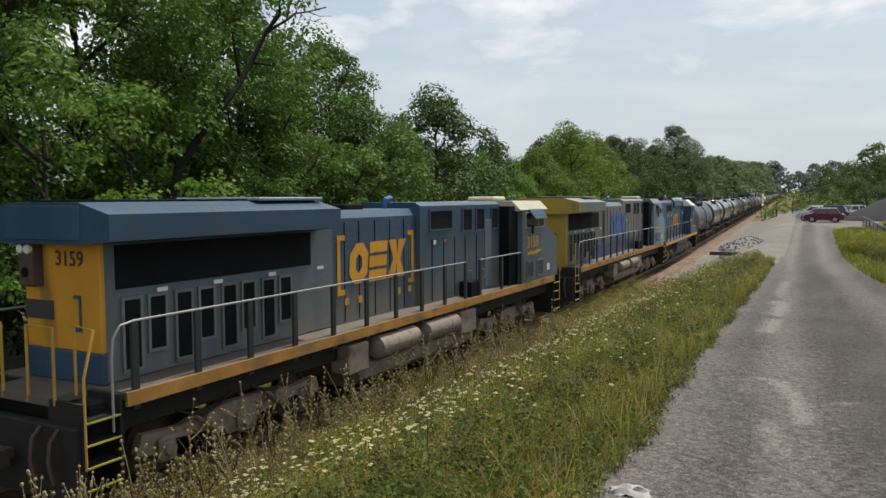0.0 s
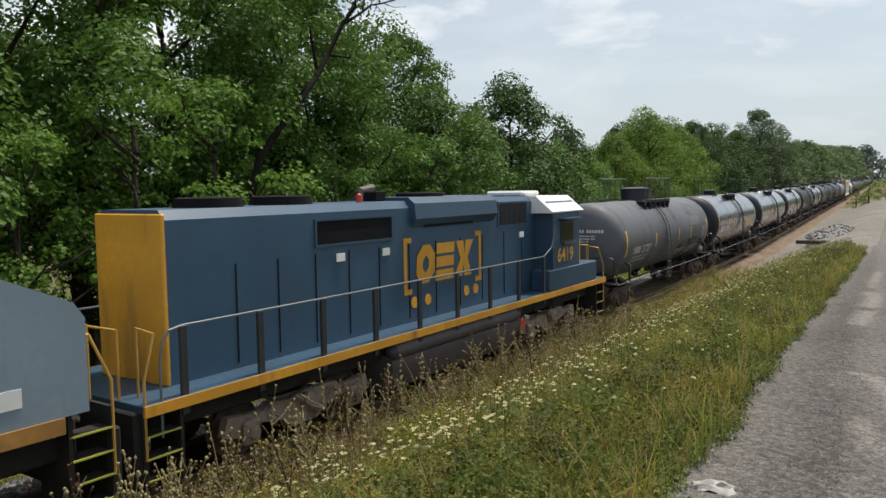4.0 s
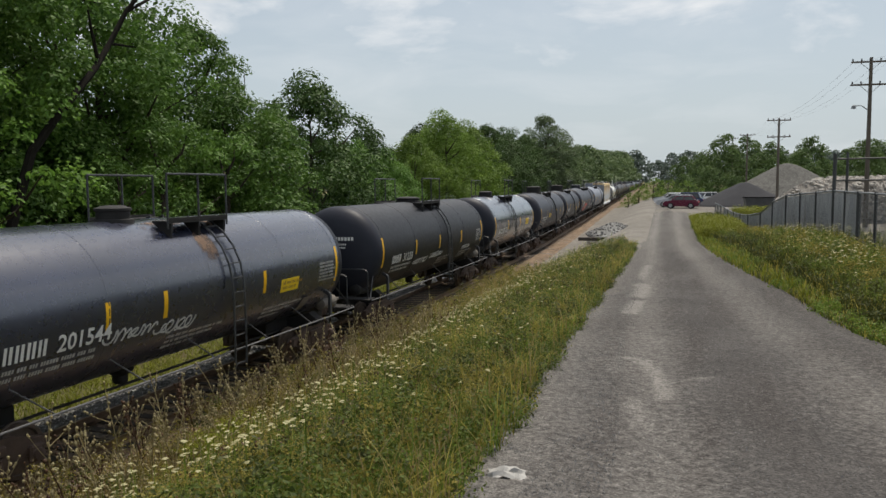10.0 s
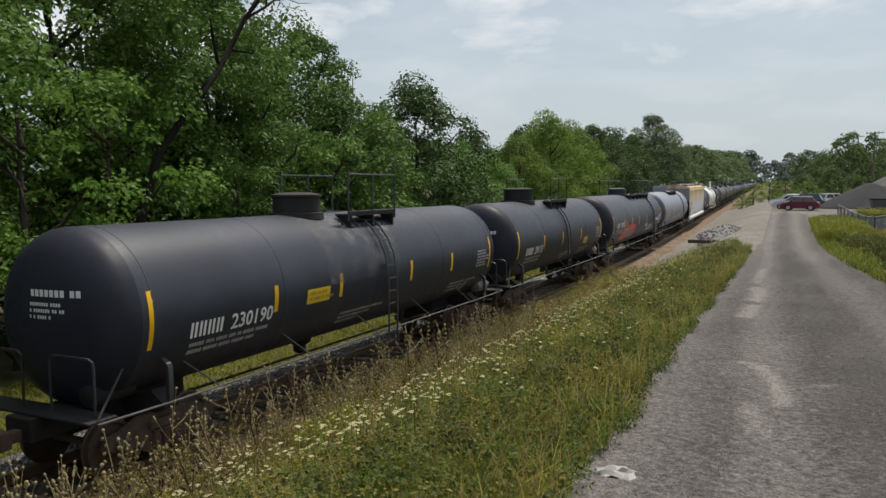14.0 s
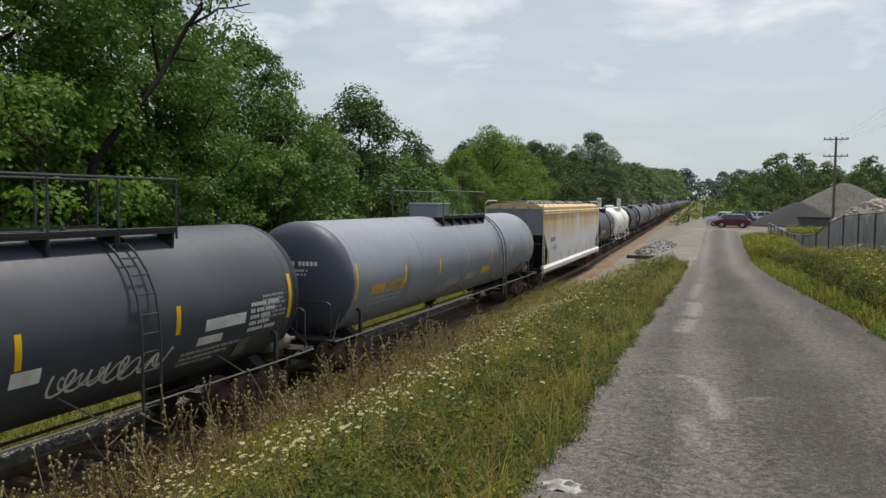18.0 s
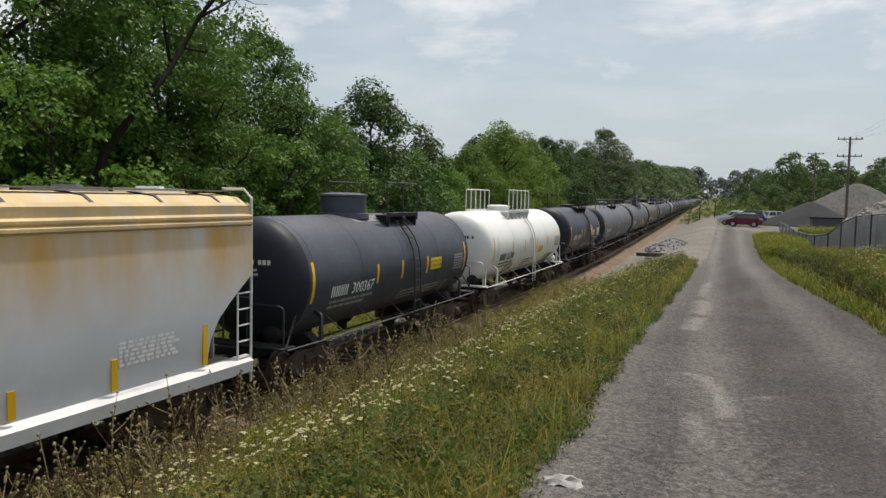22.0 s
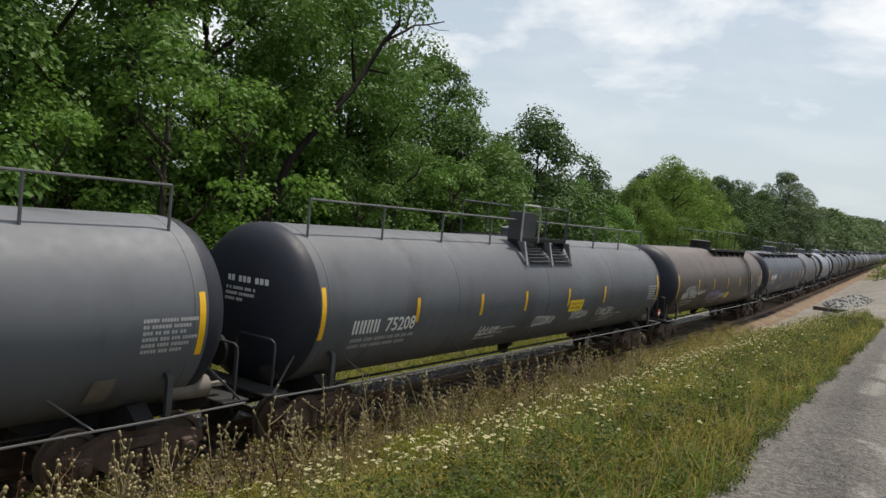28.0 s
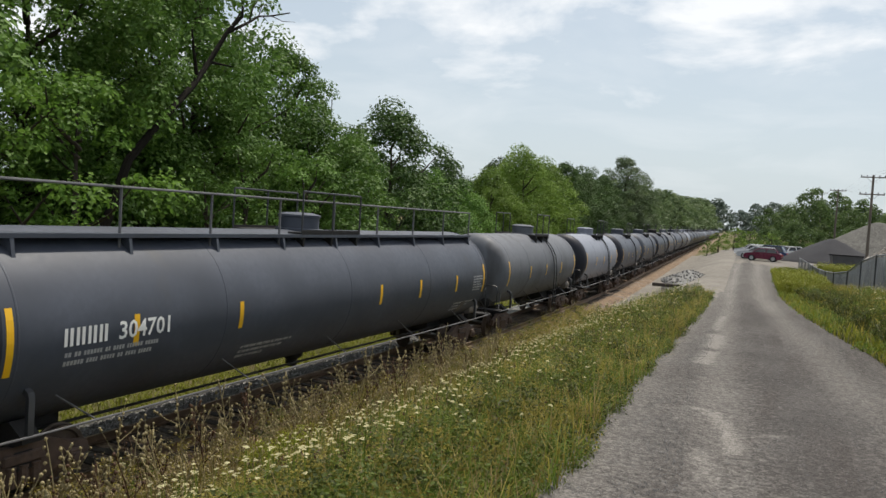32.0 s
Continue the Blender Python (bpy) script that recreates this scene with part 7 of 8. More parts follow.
def umbels(name, label, x, y, top, rad, material):
    """Flat white flower heads, each a shallow dome of small lobes, on thin stems."""
    V, F, o = [], [], 0
    SV, SF, so = [], [], 0
    z = heights(x, y)
    for a, b, c, t, r in zip(x, y, z, top, rad):
        tilt = grng.normal(size=2) * 0.18
        cx, cy, cz = a + grng.normal() * 0.06, b + grng.normal() * 0.06, c + t
        for q in range(5):
            an = q * 1.2566 + grng.random() * 0.4
            rr = r * (0.62 if q else 0.0)
            px, py = cx + math.cos(an) * rr, cy + math.sin(an) * rr
            pz = cz + (px - cx) * tilt[0] + (py - cy) * tilt[1] + (0.008 if q == 0 else 0)
            lr = r * 0.48
            V += [(px, py, pz + 0.006)] + [(px + math.cos(i * 1.0472) * lr, py + math.sin(i * 1.0472) * lr, pz + math.cos(i * 1.0472) * lr * tilt[0]) for i in range(6)]
            F += [(o, o + 1 + i, o + 1 + (i + 1) % 6) for i in range(6)]
            o += 7
        w = 0.004
        SV += [(a - w, b, c), (a + w, b, c), (cx + w, cy, cz), (cx - w, cy, cz)]
        SF.append((so, so + 1, so + 2, so + 3))
        so += 4
    tagged(new(name, raw_mesh(name, V, F, material)), label, "flowers", kind="stuff")
    tagged(new("flower_stems", raw_mesh("flower_stems", SV, SF, GRASS)), "thin green stems of the white flowers", "stems", kind="stuff")


x, y, k = strip_points(9000, 5.0, END_Y, 1.1)
keep = grng.random(len(x)) < np.exp(-((k - 0.50) / 0.30) ** 2) * (0.55 + 0.65 * np.clip(patchy(x, y, 0.4, 9), -0.5, 0.8)) * 0.75
x, y = x[keep], y[keep]
umbels("white_flowers", "flat cream-white umbel flowers among the weeds", x, y, 0.64 + 0.36 * grng.random(len(x)), 0.016 + 0.022 * grng.random(len(x)), UMBEL)


def stalk(seed):
    """A tall dry weed stalk with side twigs; its seed heads are a second form."""
    r = random.Random(seed)
    wood, heads = Form(), Form()
    h = 1.0
    lean = Vector((r.uniform(-0.25, 0.25), r.uniform(-0.25, 0.25), 0))
    main = [Vector((0, 0, 0)) + lean * (t * t) + Vector((0, 0, h * t)) for t in (0, 0.25, 0.5, 0.75, 1.0)]
    wood.tube(main, 0.009, 5, 0.004)
    for i in range(r.randint(4, 7)):
        t = r.uniform(0.35, 0.92)
        p = lean * (t * t) + Vector((0, 0, h * t))
        d = Vector((r.uniform(-1, 1), r.uniform(-1, 1), r.uniform(0.6, 1.4))).normalized() * r.uniform(0.12, 0.34)
        wood.tube([p, p + d * 0.5 + Vector((0, 0, -0.01)), p + d], 0.005, 4, 0.003)
        for j in range(r.randint(2, 4)):
            q = p + d * r.uniform(0.45, 1.0)
            heads.lathe([(-0.012, 0.004), (-0.004, 0.012), (0.010, 0.012), (0.016, 0.004)], 5, "z", q)
    for j in range(5):
        q = main[-1] - Vector((0, 0, 0.07 * j)) + Vector((r.uniform(-0.015, 0.015), r.uniform(-0.015, 0.015), 0))
        heads.lathe([(-0.016, 0.004), (-0.004, 0.016), (0.008, 0.016), (0.02, 0.004)], 5, "z", q)
    return wood, heads


STALKS = [stalk(i) for i in range(5)]
for i in range(290):
    yy = 2.4 + 20.0 * ((i * 0.618) % 1.0) ** 1.6
    xx = rail_x(yy) + 1.75 + 2.3 * ((i * 0.377 + 0.1) % 1.0) ** 1.2
    sc = 0.85 + 0.85 * ((i * 0.73) % 1.0)
    w = thing("dry_weed", "tall dry weed stalk with seed heads by the rails", "weed", pose(xx, yy, ground_z(xx, yy) - 0.03, 0, 0, i * 77) @ Matrix.Diagonal((sc, sc, sc, 1)), "dry weed stalks by the rails")
    part("stem", lambda: STALKS[i % 5][0], SEED if i % 6 else SEED_BROWN, w, key=("stalk", i % 5), smooth=60)["kind"] = "stuff"
    ob = part("seed_head", lambda: STALKS[i % 5][1], SEED if i % 6 else SEED_BROWN, w, key=("heads", "w", i % 5), smooth=60)
    ob["kind"] = "stuff"


def stones(name, label, x, y, z, size, material):
    """Loose broken stones as small irregular blocks."""
    base = np.array([(1, 0, -0.3), (-0.5, 0.87, -0.3), (-0.5, -0.87, -0.3), (0.1, 0.1, 0.7), (0.6, 0.5, 0.2)])
    faces = np.array([(0, 4, 3), (4, 1, 3), (1, 2, 3), (2, 0, 3), (0, 2, 1), (0, 1, 4)])
    n = len(x)
    v = base[None] * (0.6 + 0.8 * grng.random((n, 5, 3))) * size[:, None, None]
    a = grng.random(n) * 6.283
    c, s = np.cos(a)[:, None], np.sin(a)[:, None]
    v = np.stack([v[..., 0] * c - v[..., 1] * s, v[..., 0] * s + v[..., 1] * c, v[..., 2]], 2) + np.stack([x, y, z], 1)[:, None]
    return tagged(new(name, raw_mesh(name, v.reshape(-1, 3), (np.arange(n)[:, None, None] * 5 + faces[None]).reshape(-1, 3), material)), label, "stones", kind="stuff")


n = 13000
y = 4.5 + 22 * grng.random(n) ** 1.7
l, r = np.array([ROAD_L(b) for b in y]), np.array([ROAD_R(b) for b in y])
k = grng.random(n)
edge = grng.random(n) < 0.7
k = np.where(edge, 0.20 * k ** 1.3 - 0.02, k)
x = l + (r - l) * k
z = np.array([ROAD_Z(b) for b in y]) + 0.05 * (1 - (2 * k - 1) ** 2) + 0.004
stones("road_gravel", "loose grey gravel on the road", x, y, z, 0.004 + 0.009 * grng.random(n), STONE_PALE)
n = 4500
y = 2.0 + 36 * grng.random(n) ** 1.3
dx = 1.1 + 1.0 * grng.random(n)
x = np.array([rail_x(b) for b in y]) + dx
z = np.array([rail_z(b) for b in y]) + np.interp(dx, [1.2, 2.0, 3.0, 3.6], [-0.18, -0.25, -0.50, -0.5])
stones("ballast_stones", "rust-stained broken stones beside the rails", x, y, z, 0.025 + 0.03 * grng.random(n), STONE_RUST)

n = 7000
y = -4.0 + 40 * grng.random(n) ** 1.2
dx = -1.05 - 1.2 * grng.random(n)
x = np.array([rail_x(b) for b in y]) + dx
z = np.array([rail_z(b) for b in y]) + np.interp(dx, [-2.75, -2.25, -1.6, -1.0], [-0.50, -0.27, -0.165, -0.155]) + 0.012
stones("shoulder_stones", "grey broken stones beyond the rails", x, y, z, 0.03 + 0.035 * grng.random(n), STONE)

# grass beyond the rails, and on the bank by the fence
n = 42000
y = -6 + 76 * grng.random(n) ** 1.2
x = np.array([rail_x(b) for b in y]) - 2.1 - 6.0 * grng.random(n) ** 1.3
field("far_side_grass", "bright green grass beyond the rails", x, y, 0.18 + 0.24 * grng.random(n), 0.009 + 0.009 * grng.random(n), 0.5 + 0.8 * grng.random(n), GRASS_BRIGHT)
FENCE_X = curve_of([(10, 4.9), (24, 4.75), (36, 4.75), (42, 3.4), (50, 1.95), (62, 1.0), (78, 0.1)])


def bank_points(n, y0, y1, power=1.0, wide=1.0):
    y = y0 + (y1 - y0) * grng.random(n) ** power
    r = np.array([ROAD_R(b) for b in y]) + 0.05
    f = np.array([FENCE_X(b) for b in y]) + wide
    k = grng.random(n)
    return r + np.maximum(f - r, 0.4) * k, y, k


x, y, k = bank_points(30000, 9.0, 74.0, 1.4)
n1 = patchy(x, y, 0.4, 31)
h = (0.24 + 0.42 * grng.random(len(x))) * (1 + 0.5 * n1) * np.clip(k * 4, 0.4, 1.2)
field("bank_grass", "rough green grass and weeds on the bank by the fence", x, y, h, 0.009 + 0.009 * grng.random(len(x)), 0.15 + 0.5 * grng.random(len(x)), GRASS_DEEP)
x, y, k = bank_points(9000, 9.0, 74.0, 1.1)
keep = ((k < 0.12) & (y > 20)) | (y > 46)
field("bank_edge_grass", "yellow-green grass along the road's other edge", x[keep], y[keep], 0.25 + 0.4 * grng.random(keep.sum()), 0.012 + 0.01 * grng.random(keep.sum()), 0.2 + 0.5 * grng.random(keep.sum()), GRASS_BRIGHT)
x, y, k = bank_points(9000, 12.0, 60.0)
field("bank_tan_grass", "yellowish dry weeds on the bank by the fence", x, y, (0.3 + 0.45 * grng.random(len(x))) * np.clip(k * 4, 0.4, 1), 0.007 + 0.007 * grng.random(len(x)), 0.2 + 0.5 * grng.random(len(x)), GRASS_TAN)
for name, label, many, material, leaf, tall, chance in (
    ("bank_weeds", "leafy green weeds on the bank", 4200, GRASS_DEEP, 0.030, 0.55, lambda k: k > 0.16),
    ("bank_green_weeds", "tall fresh weeds on the bank", 3800, GRASS, 0.026, 0.75, lambda k: k > 0.22),
    ("bank_tan_weeds", "half-dry yellowish weeds on the bank", 2600, GRASS_TAN, 0.022, 0.85, lambda k: k > 0.30),
    ("bank_edge_weeds", "low green weeds along the road's other edge", 2600, GRASS_EDGE, 0.026, 0.25, lambda k: k < 0.20),
):
    x, y, k = bank_points(many, 9.0, 62.0, 1.3)
    z, n1 = heights(x, y), patchy(x, y, 0.45, hash_of(name))
    cl = [(a, b, c + tall * (0.25 + 0.65 * grng.random()), 0.10 + 0.16 * grng.random()) for a, b, c, q, w in zip(x, y, z, k, n1) if chance(q) and w > -0.25]
    v, f = leaves(cl, 1500, leaf, grng, 0.6)
    tagged(new(name, raw_mesh(name, v, f, material)), label, "weeds", kind="stuff")
x, y, k = bank_points(1900, 11.0, 50.0)
keep = (k > 0.25) & (patchy(x, y, 0.3, 5) > -0.15)
umbels("bank_flowers", "flat white umbel flowers on the bank", x[keep], y[keep], 0.62 + 0.40 * grng.random(keep.sum()), 0.025 + 0.03 * grng.random(keep.sum()), UMBEL)

n = 2600
y = 45 + 15 * grng.random(n)
x = np.array([ROAD_R(b) for b in y]) + 0.1 + 1.9 * grng.random(n)
field("tall_yellow_weeds", "tall yellow-green weeds by the fence's end", x, y, 0.5 + 0.75 * grng.random(n), 0.012 + 0.012 * grng.random(n), 0.2 + 0.5 * grng.random(n), GRASS_BRIGHT, "weeds")
n = 500
y = 44 + 15 * grng.random(n)
x = np.array([ROAD_R(b) for b in y]) + 0.2 + 2.4 * grng.random(n)
cl = [(a, b, c + 0.25 + 0.75 * grng.random(), 0.14 + 0.22 * grng.random()) for a, b, c in zip(x, y, heights(x, y))]
v, f = leaves(cl, 1100, 0.040, grng, 0.6)
tagged(new("leafy_yellow_weeds", raw_mesh("leafy_yellow_weeds", v, f, GRASS_BRIGHT)), "bushy yellow-green weeds by the fence's end", "weeds", kind="stuff")

# ---- beyond the verge: dirt lot, rubble, vehicles, heaps, fence, poles ----
ly = list(np.arange(40.0, 150.1, 2.5))
LN = 14
lv, lf = [], []
for j, yy in enumerate(ly):
    a, b = rail_x(yy) + 2.2, max(ROAD_L(yy) + 0.4, rail_x(yy) + 3.4)
    a = a + (b - a) * 0.85 * max(0, 1 - (yy - 40) / 5)
    for i in range(LN + 1):
        xx = a + (b - a) * i / LN
        lv.append((xx, yy, ground_z(xx, yy) + 0.075 + 0.03 * noise.noise((xx, yy, 4))))
for j in range(len(ly) - 1):
    for i in range(LN):
        q = j * (LN + 1) + i
        lf.append((q, q + 1, q + LN + 2, q + LN + 1))
tagged(new("dirt_lot", raw_mesh("dirt_lot", lv, lf, LOT, True)), "pale bare dirt between the rails and the road", "lot", kind="structure")
lv, lf = sheet([-6 + 1.5 * i for i in range(16)], [74 + 3 * i for i in range(28)], lambda a, b: ground_z(a, b) - 0.10 + 0.20 * smooth01((b - 74) / 12) + 0.06 * noise.noise((a * 0.5, b * 0.3, 8)))
tagged(new("parking_dirt", raw_mesh("parking_dirt", lv, lf, LOT, True)), "pale dirt where vehicles are parked", "lot", kind="structure")


lv, lf = sheet([5.6 + 2.2 * i for i in range(22)], [37.5 + 2.4 * i for i in range(18)], lambda a, b: ground_z(a, b) + 0.08 + 0.05 * noise.noise((a * 0.5, b * 0.5, 8)))
tagged(new("yard_ground", raw_mesh("yard_ground", lv, lf, LOT, True)), "grey gravel yard behind the fence", "yard", kind="structure")

# a crumpled sheet lying at the road's edge
f = Form()
N = 7
for j in range(N + 1):
    for i in range(N + 1):
        u, w = i / N - 0.5, j / N - 0.5
        f.v.append((u * 0.34 + 0.03 * noise.noise((u * 5, w * 5, 1)), w * 0.26 + 0.04 * noise.noise((u * 4, w * 4, 6)), 0.05 + 0.05 * noise.noise((u * 6, w * 6, 2)) - 0.03 * (u * u + w * w) * 4))
f.f = [(j * (N + 1) + i, j * (N + 1) + i + 1, (j + 1) * (N + 1) + i + 1, (j + 1) * (N + 1) + i) for j in range(N) for i in range(N)]
sheet_ob = new("paper_sheet", f.mesh("paper_sheet", False))
sheet_ob.data.materials.append(SCRAP_PAPER)
sheet_ob.matrix_basis = pose(-1.66, 6.42, ROAD_Z(6.42) + 0.01, 0, 0, 12)
tagged(sheet_ob, "crumpled white paper lying at the road's edge", "paper")


def rock(seed, flat=0.8):
    r = random.Random(seed)
    bm = bmesh.new()
    bmesh.ops.create_icosphere(bm, subdivisions=1, radius=1)
    for v in bm.verts:
        v.co *= r.uniform(0.7, 1.15)
        v.co.z *= flat
    f = Form().add([tuple(v.co) for v in bm.verts], [tuple(v.index for v in q.verts) for q in bm.faces])
    bm.free()
    return f


def heap(name, label, cx, cy, rx, ry, h, material, rocks=0, rock_size=0.3, rock_mat=None, sharp=1.0, seed=1, near=False):
    """A heap of gravel or rubble: a noisy cone, with pieces lying on it."""
    z0 = ground_z(cx, cy) - 0.1
    f = Form()
    NR, NA = 14, 40

    def top(u, a):
        u = (math.sqrt(u * u + 0.012) - 0.1095) / 0.8965
        return h * max(0.0, (1 - u ** sharp)) * (1 + 0.10 * noise.noise((math.cos(a) * 2 * u, math.sin(a) * 2 * u, seed))) + 0.02 * h * noise.noise((math.cos(a) * 9 * u, math.sin(a) * 9 * u, seed))

    for i in range(NR + 1):
        u = i / NR
        for j in range(NA):
            a = 6.28318 * j / NA
            w = 1 + 0.12 * noise.noise((math.cos(a), math.sin(a), seed + 5))
            f.v.append((rx * u * w * math.cos(a), ry * u * w * math.sin(a), top(u, a) if i < NR else -1.2))
    f.f = [(i * NA + j, i * NA + (j + 1) % NA, (i + 1) * NA + (j + 1) % NA, (i + 1) * NA + j) for i in range(NR) for j in range(NA)]
    root = thing(name, label, "heap", pose(cx, cy, z0))
    part("mound", f, material, root, smooth=80)
    r = random.Random(seed)
    for i in range(rocks):
        a, u = r.random() * 6.283, r.random() ** 0.55 * 0.97
        if near:
            a = 3.14 + a / 2
        s = rock_size * r.uniform(0.5, 1.35)
        part("rock", lambda: rock(i % 6, 0.7), rock_mat, root, at=pose(rx * u * math.cos(a), ry * u * math.sin(a), top(u, a) + s * 0.25, r.uniform(-30, 30), r.uniform(-30, 30), r.random() * 360) @ Matrix.Diagonal((s, s * r.uniform(0.6, 1.1), s, 1)), key=("rock", i % 6), smooth=False)
    return root


RUBBLE_BED = mat("dusty_concrete_rubble", (0.21, 0.195, 0.175), 0.95, speck=((4, 0.5), (9, 0.3)), bump=0.8, var=0.3, scale=1.5, bscale=8, spec=0.1)
heap("gravel_heap", "tall pale grey gravel heap behind the fence", 8.4, 106, 9.5, 9.0, 5.4, HEAP, seed=3)
heap("gravel_heap", "low dark gravel heap beside the tall one", 3.4, 100, 6.4, 5.0, 3.1, HEAP_DARK, seed=4)
heap("rubble_heap", "heap of pale broken concrete behind the fence", 11.4, 69, 7.6, 4.4, 3.5, RUBBLE_BED, 300, 0.25, RUBBLE, 4.0, seed=5, near=True)
heap("stone_heap", "small heap of broken stone beside the rails", -7.4, 61.5, 2.1, 6.4, 0.85, BALLAST_GREY, 260, 0.10, STONE_PALE, seed=6)
heap("grey_spoil_bank", "low grey spoil bank behind the fence", 22, 56, 12, 8, 2.2, HEAP, seed=8)
n = 1500
a = 3.14 + 3.14 * grng.random(n)
u = grng.random(n) ** 0.5
x, y = 11.4 + 7.6 * u * np.cos(a), 69 + 4.4 * u * np.sin(a)
z = heights(np.full(n, 11.4), np.full(n, 69.0)) - 0.05 + 3.5 * np.clip(1 - u ** 4, 0, 1)
stones("rubble_stones", "pale and rusty broken pieces on the rubble heap", x, y, z, 0.10 + 0.20 * grng.random(n), STONE_RUBBLE)
n = 260
x, y = 1.5 + 3.0 * grng.random(n), 64 + 4 * grng.random(n)
cl = [(a, b, c + 0.15 + 1.0 * grng.random(), 0.18 + 0.25 * grng.random()) for a, b, c in zip(x, y, heights(x, y))]
v, f = leaves(cl, 800, 0.05, grng, 0.6)
tagged(new("yard_weeds", raw_mesh("yard_weeds", v, f, GRASS_BRIGHT)), "rank yellow-green weeds behind the fence", "weeds", kind="stuff")
log = thing("timber_log", "dark timber lying on the dirt", "timber", pose(-7.8, 55.5, ground_z(-7.8, 55.5) + 0.12, 0, 0, 8))
part("log", Form().box(-1.4, 1.4, -0.13, 0.13, 0, 0.24, chamfer=0.03), TIMBER, log)
part("log", Form().box(-0.9, 1.1, 0.2, 0.44, 0, 0.22, chamfer=0.03), TIMBER, log)
bin_ob = thing("steel_skip", "dark open steel bin before the gravel heap", "bin", pose(4.2, 84, ground_z(4.2, 84), 0, 0, 5))
part("bin_body", Form().prism([(-1.1, 0.0), (1.1, 0.0), (1.35, 1.5), (-1.35, 1.5)], -0.9, 0.9, "y"), FENCE_DARK, bin_ob)
part("bin_rim", Form().box(-1.42, 1.42, -0.97, 0.97, 1.5, 1.6, chamfer=0.02), LOUVRE, bin_ob)


# vehicles
def vehicle(x, y, turn, paint, label, length=4.6, tall=1.5, group="parked vehicles"):
    z = ground_z(x, y) + 0.1
    root = thing("car", label, "car", pose(x, y, z, 0, 0, turn), group)
    l = length / 2
    low = [(-l, 0.42), (-l + 0.05, 0.85), (-l + 0.5, 0.95), (l - 1.1, 0.98), (l - 0.15, 0.80), (l, 0.6), (l - 0.03, 0.34), (l - 0.45, 0.26), (-l + 0.4, 0.26), (-l + 0.03, 0.32)]
    part("body", Form().prism(low, -0.88, 0.88, "y"), paint, root)
    cab = [(-l + 0.35, 0.94), (-l + 0.75, tall - 0.06), (-l + 1.2, tall), (0.35, tall), (1.0, 0.97)]
    f = Form()
    n = len(cab)
    f.add([(p[0], -0.82 + 0.14 * (p[1] > 1.2), p[1]) for p in cab] + [(p[0], 0.82 - 0.14 * (p[1] > 1.2), p[1]) for p in cab], [tuple(range(n))[::-1], tuple(range(n, 2 * n))] + [(i, (i + 1) % n, n + (i + 1) % n, n + i) for i in range(n)])
    part("cabin", f, GLASSY, root)
    a, b = cab[1], cab[-2]
    part("roof", Form().box(a[0] - 0.02, b[0] + 0.02, -0.70, 0.70, tall - 0.05, tall + 0.03, chamfer=0.02), paint, root)
    for s in (-1, 1):
        for p, q in ((cab[0], cab[1]), (cab[-1], cab[-2]), (((cab[0][0] + cab[-1][0]) / 2, 0.95), ((a[0] + b[0]) / 2, tall))):
            part("pillar", Form().tube([(p[0], s * 0.83, p[1]), (q[0], s * 0.70, q[1])], 0.045, 5), paint, root)
        part("headlight", Form().box(l - 0.12, l + 0.005, s * 0.72 - 0.14, s * 0.72 + 0.14, 0.62, 0.76, chamfer=0.02), LAMPGLASS, root)
        part("tail_light", Form().box(-l - 0.006, -l + 0.1, s * 0.74 - 0.1, s * 0.74 + 0.1, 0.62, 0.84, chamfer=0.02), RED, root)
        for wx in (-l + 0.85, l - 0.85):
            w = part("wheel", lambda: Form().lathe([(-0.11, 0.20), (-0.10, 0.33), (0.10, 0.33), (0.11, 0.20)], 20, "y"), LOUVRE, root, at=pose(wx, s * 0.80, 0.33), key="tyre")
            part("rim", lambda: Form().lathe([(-0.115, 0.02), (-0.12, 0.21), (0.12, 0.21), (0.115, 0.02)], 14, "y"), RAILING, w, key="rim")
    return root


MAROON = mat("maroon_car_paint", (0.105, 0.009, 0.030), 0.25, var=0.05, bump=0)
SILVER = mat("silver_car_paint", (0.45, 0.47, 0.50), 0.3, metal=0.3, var=0.05, bump=0)
WHITE_CAR = mat("white_car_paint", (0.72, 0.73, 0.74), 0.3, var=0.04, bump=0)
NAVY = mat("navy_car_paint", (0.03, 0.05, 0.12), 0.25, var=0.05, bump=0)
vehicle(-3.55, 92, 176, MAROON, "maroon sedan parked on the dirt", 3.9, 1.42)
vehicle(-4.2, 96.5, 168, SILVER, "silver sedan parked on the dirt", 4.6, 1.45)
vehicle(-3.4, 100.5, 170, NAVY, "dark blue car parked on the dirt", 4.7, 1.65)
vehicle(-5.1, 105, 172, WHITE_CAR, "white car parked on the dirt", 4.6, 1.5)
vehicle(-5.6, 111, 170, SILVER, "pale car parked farther on", 4.6, 1.5)
vehicle(-0.5, 112, 40, WHITE_CAR, "white car parked beyond the heap", 4.3, 1.5)

# chain-link fence on pipe rails
SLAT = mat("grey_fence_slat", (0.46, 0.465, 0.47), 0.7, var=0.12, scale=1.5, bump=0.05, dirt=((0.30, 0.28, 0.25), 0.45, 1.5, V_STREAK))
fence = thing("chain_link_fence", "grey chain-link fence with pipe rails and slatted panels", "fence")
FENCE_TOP = curve_of([(12, 4.2), (24, 4.28), (36, 4.30), (38, 4.20), (40, 4.12), (42, 4.0), (44.5, 3.62), (47, 2.95), (50, 2.70), (56, 2.55), (66, 2.7), (78, 2.75)])
fy = [12, 15, 18, 21, 24, 27, 30, 33, 36, 38, 40, 42, 44.5, 47, 50, 54, 58, 62, 66, 70, 74, 78]
